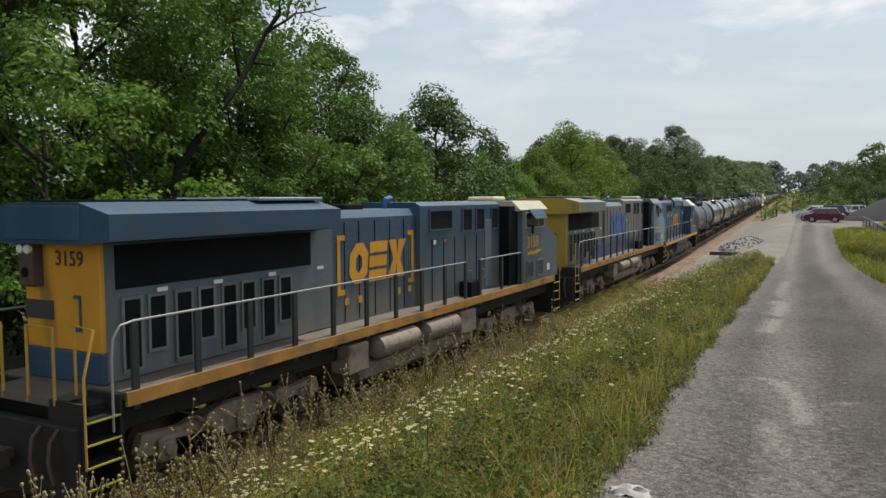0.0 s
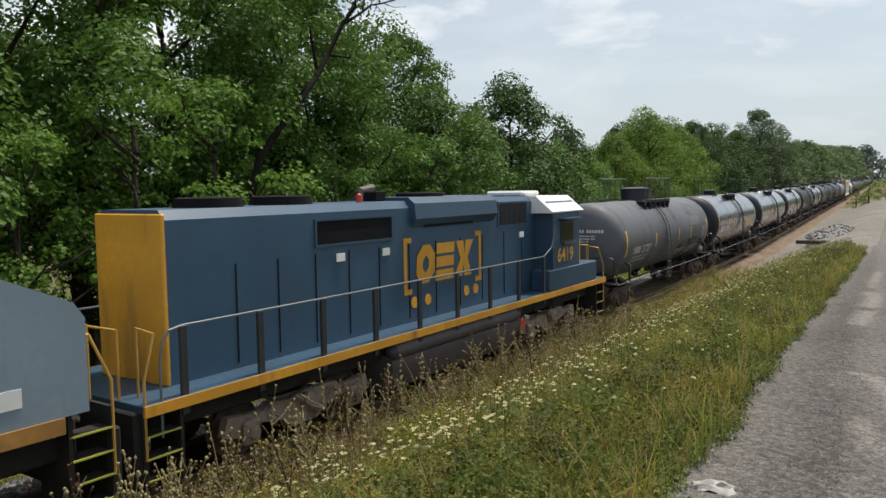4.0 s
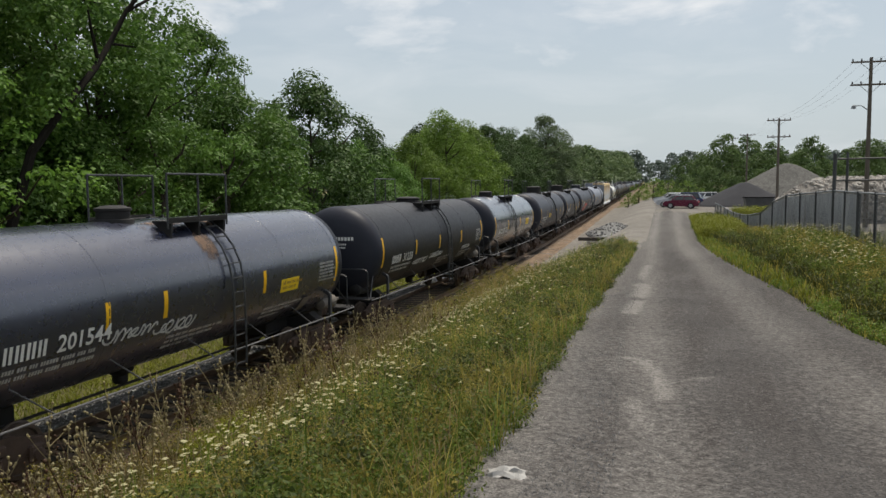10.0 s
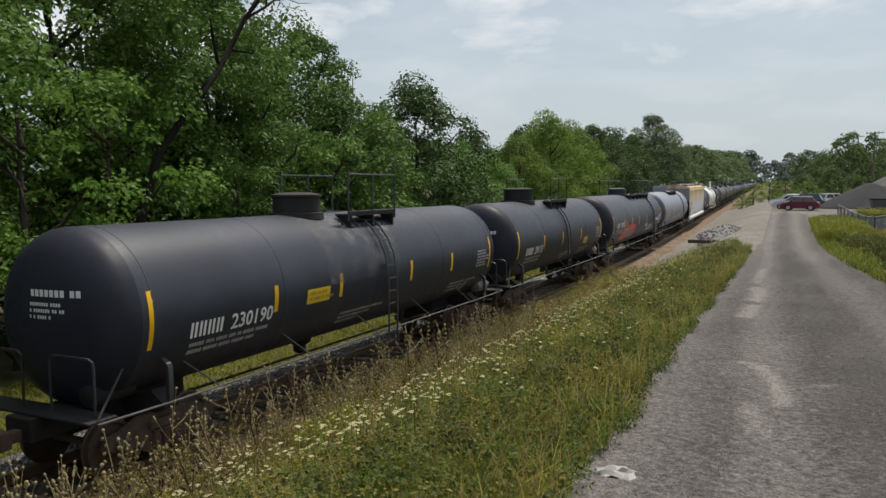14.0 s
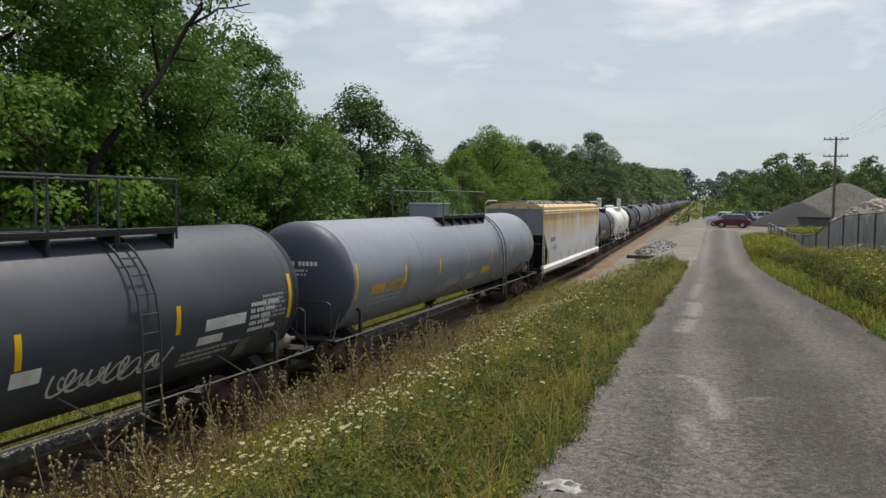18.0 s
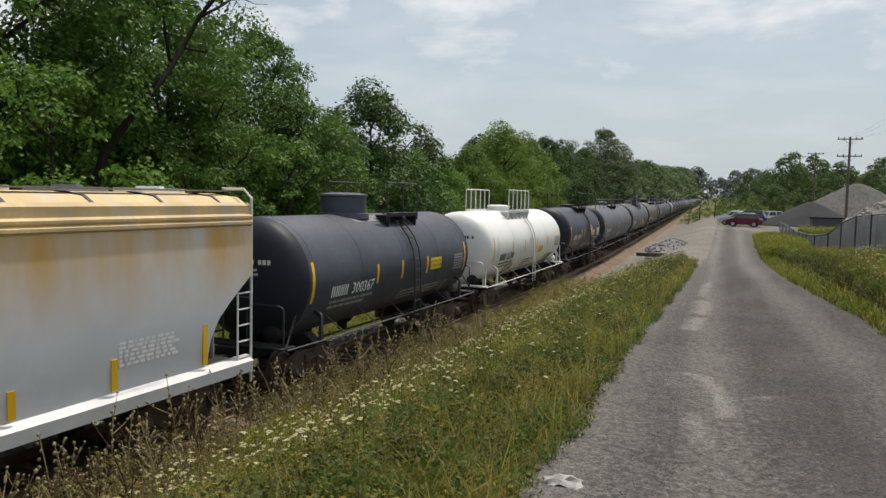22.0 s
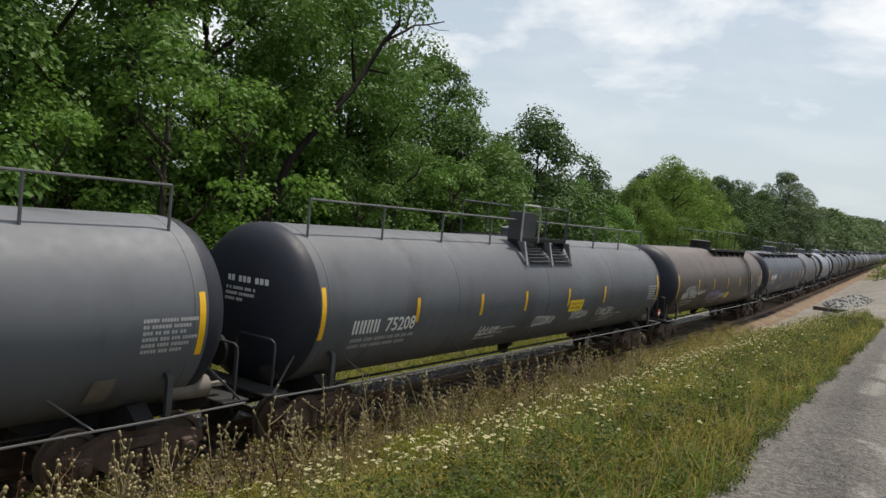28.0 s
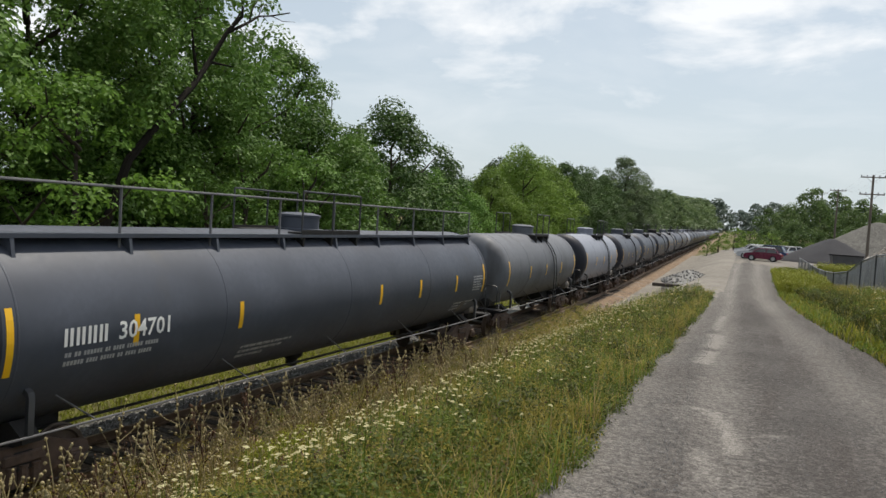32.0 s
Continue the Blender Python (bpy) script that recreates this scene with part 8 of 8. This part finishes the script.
for a, b in zip(fy[:-1], fy[1:]):
    pa, pb = Vector((FENCE_X(a), a, FENCE_TOP(a))), Vector((FENCE_X(b), b, FENCE_TOP(b)))
    part("top_rail", Form().tube([pa, pb], 0.036, 6), FENCE, fence)
    ga, gb = ground_z(pa.x, a) + 0.05, ground_z(pb.x, b) + 0.05
    f = Form()
    n = int((pb - pa).length / 0.085)
    side = Vector((-(pb - pa).y, (pb - pa).x, 0)).normalized()
    for d in (1, -1):
        for i in range(n):
            k0, k1 = i / n, min(1, max(0, (i + d * 16) / n))
            if d < 0:
                k0, k1 = (i + 1) / n, max(0, (i + 1 - 16) / n)
            part_up = abs(k1 - k0) * n / 16
            p0 = pa.lerp(pb, k0)
            p1 = pa.lerp(pb, k1)
            z0, z1 = ga + (gb - ga) * k0, p1.z
            p0 = Vector((p0.x, p0.y, z0))
            p1 = Vector((p1.x, p1.y, z0 + (z1 - z0) * part_up))
            t = (p1 - p0).normalized().cross(side) * 0.010
            f.add([p0 - t, p0 + t, p1 + t, p1 - t], [(0, 1, 2, 3)])
    if 30 <= a < 66:
        m = int((pb - pa).length / (0.10 if a < 44 else 0.16))
        for i in range(m):
            q = pa.lerp(pb, (i + 0.5) / m)
            low_z = ga + (gb - ga) * (i + 0.5) / m
            d = (pb - pa).normalized()
            wide = 0.40 * (pb - pa).length / m
            c0, c1 = q - d * wide - side * 0.02, q + d * wide - side * 0.02
            part("slat", Form().add([(c.x + side.x * w, c.y + side.y * w, z) for z in (low_z, q.z - 0.08) for w in (0, 0.008) for c in (c0, c1)], [(0, 1, 5, 4), (2, 6, 7, 3), (0, 4, 6, 2), (1, 3, 7, 5), (4, 5, 7, 6)]), SLAT, fence, smooth=False)
    ob = part("wire_mesh", f, FENCE, fence, smooth=False)
    ob["kind"] = "stuff"
for a in fy:
    px, g = FENCE_X(a), ground_z(FENCE_X(a), a)
    part("post", Form().tube([(px, a, g - 0.2), (px, a, FENCE_TOP(a) + (1.55 if a == 36 else 0.05))], 0.075 if a in (36, 30) else 0.05, 8), FENCE_DARK if a < 66 else FENCE, fence)
# a taller barrier of pipes that leaves the fence at its bend
for zz in (4.72, 5.62):
    part("gate_rail", Form().tube([(4.75, 36.1, zz), (9.5, 36.2, zz + 0.05), (15.0, 36.4, zz + 0.1)], 0.038, 6), FENCE_DARK, fence)
for px in (5.25, 7.6, 9.9, 12.2, 14.5):
    part("gate_post", Form().tube([(px, 36.2, ground_z(px, 36.2) - 0.2), (px, 36.2, 5.9)], 0.055, 8), FENCE_DARK, fence)


def utility_pole(x, y, top, arms, turn, label):
    g = ground_z(x, y)
    root = thing("utility_pole", label, "utility pole", pose(x, y, g, 0, 0, turn), "utility poles")
    h = top - g
    part("pole", Form().lathe([(-0.3, 0.17), (h * 0.5, 0.145), (h, 0.11)], 10, "z"), POLE, root)
    for d in arms:
        part("crossarm", Form().box(-1.25, 1.25, -0.06, 0.06, h - d - 0.06, h - d + 0.06, chamfer=0.01), POLE, root)
        for i in (-1.15, -0.6, 0.6, 1.15):
            part("insulator", lambda: Form().lathe([(0, 0.03), (0.08, 0.055), (0.12, 0.05), (0.18, 0.03)], 8, "z"), FENCE_DARK, root, at=pose(i, 0, h - d + 0.06), key="insulator")
        for s in (-1, 1):
            part("arm_brace", Form().tube([(s * 0.7, 0.07, h - d), (0, 0.1, h - d - 0.6)], 0.018, 5), FENCE_DARK, root)
    return root


utility_pole(6.7, 95, 11.9, (0.25, 2.1), 4, "weathered wooden pole with two crossarms")
utility_pole(5.2, 145, 13.2, (0.25,), 4, "weathered wooden pole with one crossarm")
near_pole = utility_pole(10.0, 60.5, 13.2, (0.3, 1.85), 6, "weathered wooden pole near the fence")
part("lamp_arm", Form().tube([(0, 0, 8.1), (-0.5, 0, 8.5), (-0.9, 0, 8.5)], 0.03, 6), FENCE_DARK, near_pole)
part("lamp_head", Form().lathe([(-0.12, 0.16), (0.02, 0.15), (0.12, 0.07), (0.16, 0.02)], 14, "z", (-1.0, 0, 8.42)), FENCE, near_pole)
utility_pole(4.0, 205, 16.0, (0.3,), 4, "weathered wooden pole in the distance")
wires = thing("power_cables", "thin dark cables slung between the poles", "cable")
for off in (-1.1, -0.5, 0.5, 1.1):
    for (xa, ya, za), (xb, yb, zb) in (((10.0, 60.5, 12.9), (6.7, 95, 11.75)), ((6.7, 95, 11.75), (5.2, 145, 13.05)), ((5.2, 145, 13.05), (4.0, 205, 15.8)), ((14.0, 20, 11.5), (10.0, 60.5, 12.9))):
        pts = [(xa + off + (xb - xa) * k, ya + (yb - ya) * k, za + (zb - za) * k - 3.2 * k * (1 - k)) for k in (0, 0.2, 0.4, 0.6, 0.8, 1)]
        part("cable", Form().tube(pts, 0.005, 4), FENCE_DARK, wires)
mast = thing("radio_mast", "slender grey radio mast beyond the wood", "mast", pose(-110, 165, ground_z(-110, 165)))
part("mast_pole", Form().tube([(0, 0, 0), (0, 0, 31.5)], 0.28, 6, 0.12), FENCE, mast)
part("antenna", Form().tube([(0, 0, 31.4), (0, 0, 33.0)], 0.05, 5), FENCE, mast)

# woods on the far right and at the end of the line
rng = np.random.default_rng(8)
spots = []
for k in range(34):
    x = -9 + k * 2.6 + 2 * rng.random()
    y = 175 + 60 * rng.random() + (40 if k % 2 else 0)
    spots.append((("mid_a", "mid_b")[k % 2], x, y, 0.72 + 0.42 * rng.random()))
for k in range(26):
    spots.append(("mid_b", -10 + k * 4.5, 150 + 12 * rng.random(), 0.38 + 0.2 * rng.random()))
for k in range(30):
    spots.append(("far_a", 55 + 50 * rng.random(), 20 + k * 8, 0.9 + 0.4 * rng.random()))
woods("right_woods", "green woods beyond the gravel heaps", spots, LEAF_RIGHT, 2)
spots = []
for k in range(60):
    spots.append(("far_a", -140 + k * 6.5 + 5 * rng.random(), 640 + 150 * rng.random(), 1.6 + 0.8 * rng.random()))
# bluish grey leaf tint that imitates air haze at this distance
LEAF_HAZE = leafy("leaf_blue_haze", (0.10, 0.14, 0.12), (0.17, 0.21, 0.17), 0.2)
woods("horizon_woods", "woods on the horizon, tinted blue-green for haze", spots, LEAF_HAZE, 3)
for k, (x, y, sc) in enumerate(((-11.5, 128, 0.8), (-9.5, 132, 0.9), (-7.5, 136, 0.85), (-13.5, 131, 0.6), (1.5, 122, 0.55), (-4, 130, 0.8))):
    tree("shrub", x, y, sc, k * 50, LEAF_C, "shrub", "bright green shrub at the end of the lot", "shrubs at the lot's end")
# -- the consist, from the locomotives on --
LEASE = dict(mark_at=0.66, stripes=(2.75, 4.25, 7.75), lad=6.5, plat=(5.0, 7.0), dome_at=4.6, dome_r=0.32, dome_h=0.30, placard=(8.5, 0.85, 2.08, 0.32))


def rusted_top(car, y, g, m=5.9):
    part("rust_stain", cloud_patch(y(m - 1.3), y(m + 1.2), g[1] + g[0] * 0.83, g[1] + g[0] * 0.985, 5, g, 0.005, 0.0), RUST_STAIN, car, "rust round the top platform", smooth=30)
    part("rust_stain", cloud_patch(y(m - 0.15), y(m + 0.35), g[1] + g[0] * 0.35, g[1] + g[0] * 0.86, 9, g, 0.005, 0.0), RUST_STAIN, car, "rust run below the platform", smooth=30)


def dusty_panel(car, y, g):
    part("pale_panel", wrap(y(9.0), y(10.9), 2.74, 3.16, g, 5, 0.005), PALE_PANEL, car, "worn pale rectangle on the shell", smooth=30)
    part("dust_smear", cloud_patch(y(8.7), y(11.0), 3.18, 3.78, 21, g, 0.005), SMEAR, car, smooth=30)
    part("dust_smear", cloud_patch(y(6.2), y(7.1), 2.9, 3.8, 23, g, 0.005), SMEAR, car, smooth=30)
    # ragged darker film over the lower side, towards the far end
    part("soot_patch", cloud_patch(y(7.2), y(12.0), 1.1, 2.25, 22, g, 0.004, 0.0), DARK_FILM, car, smooth=30)


def white_tags(*spans):
    def make(car, y, g):
        for i, (a, b, z0, z1) in enumerate(spans):
            paint_mark("sprayed_tag", scribble(y(a), y(b), z0, z1, int(a * 37) + i, g), TAG_WHITE, car, "white sprayed scribble")
    return make


def head_tag(car, y, g):
    white_tags((2.8, 4.0, 1.92, 2.2), (4.1, 5.2, 1.85, 2.12))(car, y, g)
    rusted_top(car, y, g)


def grey_belt(car, y, g):
    part("dust_smear", wrap(y(5.0), y(7.4), 2.5, 3.92, g, 12, 0.005), SMEAR, car, "dusty grey belt round the tank", smooth=30)
    part("dust_smear", wrap(y(7.7), y(8.3), 2.3, 3.9, g, 12, 0.005), SMEAR, car, smooth=30)


def red_cloud(car, y, g):
    paint_mark("sprayed_cloud", cloud_patch(y(2.45), y(7.1), 1.42, 2.36, 4, g, 0.006, 0.3), TAG_RED, car, "red sprayed cloud")
    paint_mark("sprayed_shape", block_letters(y(3.2), y(6.2), 1.58, 2.12, 5, 12, g), TAG_PINK, car, "grey pink sprayed shapes")
    paint_mark("sprayed_outline", scribble(y(3.3), y(6.4), 1.6, 2.15, 3, g, 0.03, 0.014, 9), INK, car)
    paint_mark("sprayed_tag", scribble(y(11.8), y(14.3), 1.58, 2.02, 33, g, 0.05, 0.009, 7), TAG_WHITE, car, "white sprayed bubbles")
    paint_mark("sprayed_tag", scribble(y(11.9), y(14.2), 1.62, 1.98, 39, g, 0.04, 0.009, 6), TAG_WHITE, car)
    part("white_panel", wrap(y(15.15), y(16.35), 2.12, 2.34, g, 4, 0.006), TAG_WHITE, car, smooth=30)
    part("white_panel", wrap(y(15.0), y(15.7), 1.86, 2.02, g, 4, 0.006), TAG_WHITE, car, smooth=30)
    paint_mark("panel_print", bars_on_tank([0.7] * 5, y(16.5), 2.5, 0.08, 0.05, random.Random(6), g, 0.008, 0.9), PAPER_WHITE, car)
    part("small_notice", wrap(y(3.74), y(3.98), 2.28, 2.52, g, 3, 0.006), STENCIL, car, smooth=False)
    part("pale_notice", wrap(y(11.1), y(11.6), 1.92, 2.15, g, 3, 0.006), TAG_WHITE, car, smooth=False)


def violet_tag(car, y, g):
    paint_mark("sprayed_cloud", cloud_patch(y(5.2), y(7.75), 1.62, 2.16, 6, g, 0.006, 0.1), TAG_VIOLET, car, "violet sprayed field")
    paint_mark("sprayed_outline", scribble(y(5.3), y(7.6), 1.66, 2.1, 7, g, 0.035, 0.010, 9), TAG_WHITE, car, "white sprayed outline")
    paint_mark("sprayed_outline", scribble(y(5.4), y(7.5), 1.72, 2.0, 17, g, 0.05, 0.012, 8), TAG_DEEP, car)
    white_tags((1.15, 1.95, 2.12, 2.5), (2.0, 2.7, 2.16, 2.5), (3.2, 4.4, 2.05, 2.22), (7.8, 8.9, 1.75, 1.95))(car, y, g)
    paint_mark("sprayed_tag", scribble(y(9.7), y(11.9), 1.95, 2.2, 8, g, 0.03, 0.009), TAG_OLIVE, car, "olive sprayed scribble")
    part("pale_top_strip", wrap(y(7.3), y(14.2), g[1] + g[0] * 0.935, g[1] + g[0] * 0.985, g, 3, 0.005), PALE_PANEL, car, smooth=30)


def caustic_labels(car, y, g):
    part("white_notice", wrap(y(6.55), y(7.1), 2.30, 2.86, g, 4, 0.006), PAPER_WHITE, car, "white notice with a red band", smooth=False)
    part("red_band", wrap(y(6.6), y(7.05), 2.72, 2.82, g, 3, 0.010), RED, car, smooth=False)
    paint_mark("notice_print", bars_on_tank([0.42] * 6, y(6.62), 2.66, 0.03, 0.022, random.Random(4), g, 0.010), STENCIL, car)
    part("pale_panel", wrap(y(9.05), y(10.15), 2.14, 2.62, g, 4, 0.006), TAG_WHITE, car, "scuffed white panel", smooth=False)
    paint_mark("panel_print", bars_on_tank([0.3] * 5, y(9.75), 2.58, 0.06, 0.03, random.Random(5), g, 0.010, 0.9), INK, car)
    paint_mark("product_name", letters_on_tank("SODIUM HYDROXIDE SOLUTION", y(7.85), 2.0, 0.105, g), PAPER_WHITE, car)
    part("pale_top_smear", cloud_patch(y(4.4), y(5.9), 3.5, 3.94, 31, g, 0.005), SMEAR, car, smooth=30)
    part("hazard_diamond", Form().prism([(y(10.2) - 0.19, 1.5), (y(10.2), 1.31), (y(10.2) + 0.19, 1.5), (y(10.2), 1.69)], 1.36, 1.38, "x"), PAPER_WHITE, car, "white hazard diamond", smooth=False)


def tags_and_diamond(car, y, g):
    top = g[0] + g[1]
    for m in (8.05, 9.55, 10.85):
        part("platform_web", lambda: Form().prism([(0.92, top - 0.06), (1.14, top - 0.06), (1.34, g[1] + 0.86), (1.24, g[1] + 0.98)], -0.035, 0.035), STEEL_GREY, car, at=pose(0, y(m), 0), key="stepweb")
        part("web_flange", lambda: Form().tube([(1.14, 0, top - 0.06), (1.35, -0.12, g[1] + 0.86)], 0.03, 5), RAILING, car, at=pose(0, y(m), 0), key="stepflange")
    for m0, m1 in ((8.2, 9.4), (9.7, 10.7)):
        for i in range(7):
            a = radians(62 - 4.2 * i)
            part("tread", Form().box(-0.05, 0.05, y(m0), y(m1), -0.012, 0.012, m=Matrix.Translation(((g[0] + 0.06) * math.cos(a), 0, g[1] + (g[0] + 0.06) * math.sin(a)))), INK if i % 2 else BAR_GREY, car)
    part("valve_housing", Form().box(0.5, 0.95, y(8.2), y(9.0), top - 0.2, top + 0.74, chamfer=0.02), INK, car, "black square valve housing")
    part("housing_frame", Form().tube([(0.99, y(8.1), top - 0.1), (0.99, y(8.1), top + 0.92), (0.99, y(9.0), top + 0.92), (0.99, y(9.1), top + 0.80), (0.99, y(9.1), top - 0.1)], 0.03, 6), RAILING, car)
    white_tags((5.7, 6.7, 1.58, 1.9), (8.6, 9.8, 1.66, 1.98), (10.9, 12.1, 1.72, 2.02), (12.9, 14.2, 1.72, 2.02))(car, y, g)
    part("hazard_diamond", Form().prism([(y(19.0) - 0.17, 1.5), (y(19.0), 1.33), (y(19.0) + 0.17, 1.5), (y(19.0), 1.67)], 1.42, 1.44, "x"), RED, car, "red hazard diamond", smooth=False)
    part("diamond_bar", Form().box(1.438, 1.444, y(19.0) - 0.11, y(19.0) + 0.11, 1.45, 1.55), PAPER_WHITE, car, smooth=False)
    part("diamond_bracket", Form().box(1.39, 1.42, y(19.0) - 0.03, y(19.0) + 0.03, 1.10, 1.62), BAR_DARK, car)


def dark_rust_end(car, y, g):
    part("rust_stain", cloud_patch(y(2.2), y(3.4), 1.30, 1.85, 5, g, 0.005, 0.0), WHITE_DIRT, car, smooth=30)
    part("grime_belt", wrap(y(-0.1), y(11.3), 1.22, 1.42, g, 3, 0.004), WHITE_DIRT, car, "grime along the tank's lower side", smooth=30)


tank_car(70.95, 83.2, STEEL_GREY, "dusty graphite tank car with a domed top fitting", "217277", stripes=(3.64, 7.12, 9.22), lad=5.1, plat=(3.7, 7.2), dome_at=5.4, dome_r=0.6, dome_h=0.55, roof=BLACK_MATT, bars=BAR_GREY, extra=dusty_panel)
tank_car(86.20, 97.9, BLACK_GLOSS, "glossy black tank car with rust round its top platform", "201540", extra=rusted_top, **LEASE, ends=HEAD_DARK)
tank_car(101.3, 115.2, BLACK_GLOSS, "glossy black tank car with a wide shine", "28288", stripes=(3.1, 5.56, 11.4), lad=8.0, plat=(6.8, 8.9), dome_at=5.8, dome_r=0.32, dome_h=0.34, placard=(8.75, 0.85, 2.20, 0.32), ends=HEAD_DARK)
tank_car(118.55, 130.0, BLACK_GLOSS, "glossy black tank car with white scribbles", "201544", extra=head_tag, **LEASE, ends=HEAD_DARK)
tank_car(133.40, 145.9, JET, "matt black tank car with pale scribbles low on its side", "31226", stripes=(3.2, 6.0, 9.05), lad=7.0, plat=(5.25, 7.5), dome_r=0.45, dome_h=0.2, extra=white_tags((3.2, 4.6, 1.78, 2.0), (5.0, 6.4, 1.85, 2.1), (9.4, 10.6, 1.85, 2.05)), ends=HEAD_DARK)
tank_car(148.95, 160.25, BLACK_GLOSS, "glossy black tank car with a yellow label", "201552", extra=white_tags((5.4, 6.3, 1.72, 2.0), (6.9, 7.7, 1.75, 1.98)), stripes=(3.25, 6.8), lad=4.8, plat=(4.5, 6.7), dome_at=3.9, dome_r=0.36, dome_h=0.3, placard=(8.57, 0.95, 2.20, 0.36), ends=HEAD_DARK)
tank_car(164.0, 178.0, BLACK_MATT, "black tank car with a weathered grey belt", "230190", stripes=(3.14, 5.42, 8.72, 11.18), lad=7.5, plat=(6.5, 8.7), dome_at=5.8, dome_r=0.55, dome_h=0.5, placard=(4.16, 0.82, 2.18, 0.30), extra=grey_belt, ends=HEAD_DARK)
tank_car(180.8, 193.2, BLACK_MATT, "black tank car greyed by weather", "28115", stripes=(3.0, 5.6, 8.6), lad=6.2, plat=(5.4, 7.8), dome_at=4.1, dome_r=0.6, dome_h=0.55, placard=(9.2, 0.7, 1.95, 0.3), ends=HEAD_DARK)
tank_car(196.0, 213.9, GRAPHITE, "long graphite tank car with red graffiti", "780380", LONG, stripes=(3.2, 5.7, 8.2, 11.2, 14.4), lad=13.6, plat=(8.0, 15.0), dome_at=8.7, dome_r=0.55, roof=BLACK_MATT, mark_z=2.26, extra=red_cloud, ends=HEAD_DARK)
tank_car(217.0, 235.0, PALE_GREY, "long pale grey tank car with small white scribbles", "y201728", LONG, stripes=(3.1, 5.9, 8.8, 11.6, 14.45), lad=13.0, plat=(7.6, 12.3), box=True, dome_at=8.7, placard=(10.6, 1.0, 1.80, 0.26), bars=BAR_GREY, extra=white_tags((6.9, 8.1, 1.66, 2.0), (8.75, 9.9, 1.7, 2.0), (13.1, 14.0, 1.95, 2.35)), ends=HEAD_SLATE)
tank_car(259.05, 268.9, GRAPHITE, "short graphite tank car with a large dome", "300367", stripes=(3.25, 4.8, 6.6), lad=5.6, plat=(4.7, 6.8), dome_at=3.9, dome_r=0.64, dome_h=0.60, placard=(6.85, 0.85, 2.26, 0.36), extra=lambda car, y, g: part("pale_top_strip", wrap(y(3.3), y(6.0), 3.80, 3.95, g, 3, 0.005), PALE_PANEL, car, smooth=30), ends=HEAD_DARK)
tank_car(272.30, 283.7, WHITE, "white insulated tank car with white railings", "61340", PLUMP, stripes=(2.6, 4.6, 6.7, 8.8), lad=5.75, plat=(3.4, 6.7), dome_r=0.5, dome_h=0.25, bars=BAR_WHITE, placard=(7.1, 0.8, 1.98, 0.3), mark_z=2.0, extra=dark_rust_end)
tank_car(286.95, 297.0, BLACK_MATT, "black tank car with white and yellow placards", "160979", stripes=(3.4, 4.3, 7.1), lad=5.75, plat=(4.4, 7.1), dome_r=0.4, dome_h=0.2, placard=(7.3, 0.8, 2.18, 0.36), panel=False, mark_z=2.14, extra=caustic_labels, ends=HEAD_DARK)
tank_car(299.65, 318.0, STEEL_GREY, "long steel grey tank car with shade-dark ends", "24339", LONG, stripes=(3.2, 8.5), lad=None, plat=(7.8, 10.5), ends=HEAD_DARK, rails="full", mark_z=2.1, dome_r=0.4, dome_h=0.3)
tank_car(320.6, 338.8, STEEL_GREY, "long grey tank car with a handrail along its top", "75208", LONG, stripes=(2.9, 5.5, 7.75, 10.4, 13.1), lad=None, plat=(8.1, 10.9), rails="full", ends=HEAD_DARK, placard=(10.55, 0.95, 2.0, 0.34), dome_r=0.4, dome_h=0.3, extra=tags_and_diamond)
tank_car(341.5, 359.0, BROWN, "long brown tank car, darkened below as by shade, with violet graffiti", "780592", LONG, stripes=(3.2, 6.0, 8.86, 11.6, 14.6), lad=13.6, plat=(7.8, 14.7), dome_at=8.7, dome_r=0.5, placard=(9.0, 0.75, 1.66, 0.28), mark_z=1.92, extra=violet_tag, ends=HEAD_DARK)
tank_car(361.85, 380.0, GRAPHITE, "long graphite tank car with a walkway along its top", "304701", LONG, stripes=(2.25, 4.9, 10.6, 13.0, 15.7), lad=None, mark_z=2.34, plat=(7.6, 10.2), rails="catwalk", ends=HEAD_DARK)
s = 383.1
kinds = [(11.2, STEEL_GREY), (10.7, PALE_GREY), (11.5, GRAPHITE), (11.2, GRAPHITE), (12.0, BLACK_MATT), (11.3, STEEL_GREY), (11.3, GRAPHITE)]
k = 0
while s < 900:
    ln, paint = kinds[k % 7]
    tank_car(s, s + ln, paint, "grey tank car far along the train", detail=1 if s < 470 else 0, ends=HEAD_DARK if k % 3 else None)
    s += ln + 3.35
    k += 1


def motions():
    """The train rolls along the rails towards the camera and past it."""
    for car, mid, half in CARS:
        rows = []
        for i in range(0, 33):
            t = float(i)
            y = train_y(mid, t)
            b = max(4.0, half - 1)
            ya, yb = y - b, y + b
            xa, xb, za, zb = rail_x(ya), rail_x(yb), rail_z(ya), rail_z(yb)
            rows.append((t, pose((xa + xb) / 2, y, (za + zb) / 2, math.degrees(math.atan2(zb - za, 2 * b)), 0, math.degrees(math.atan2(xa - xb, 2 * b)))))
        walk(car, rows)


motions()
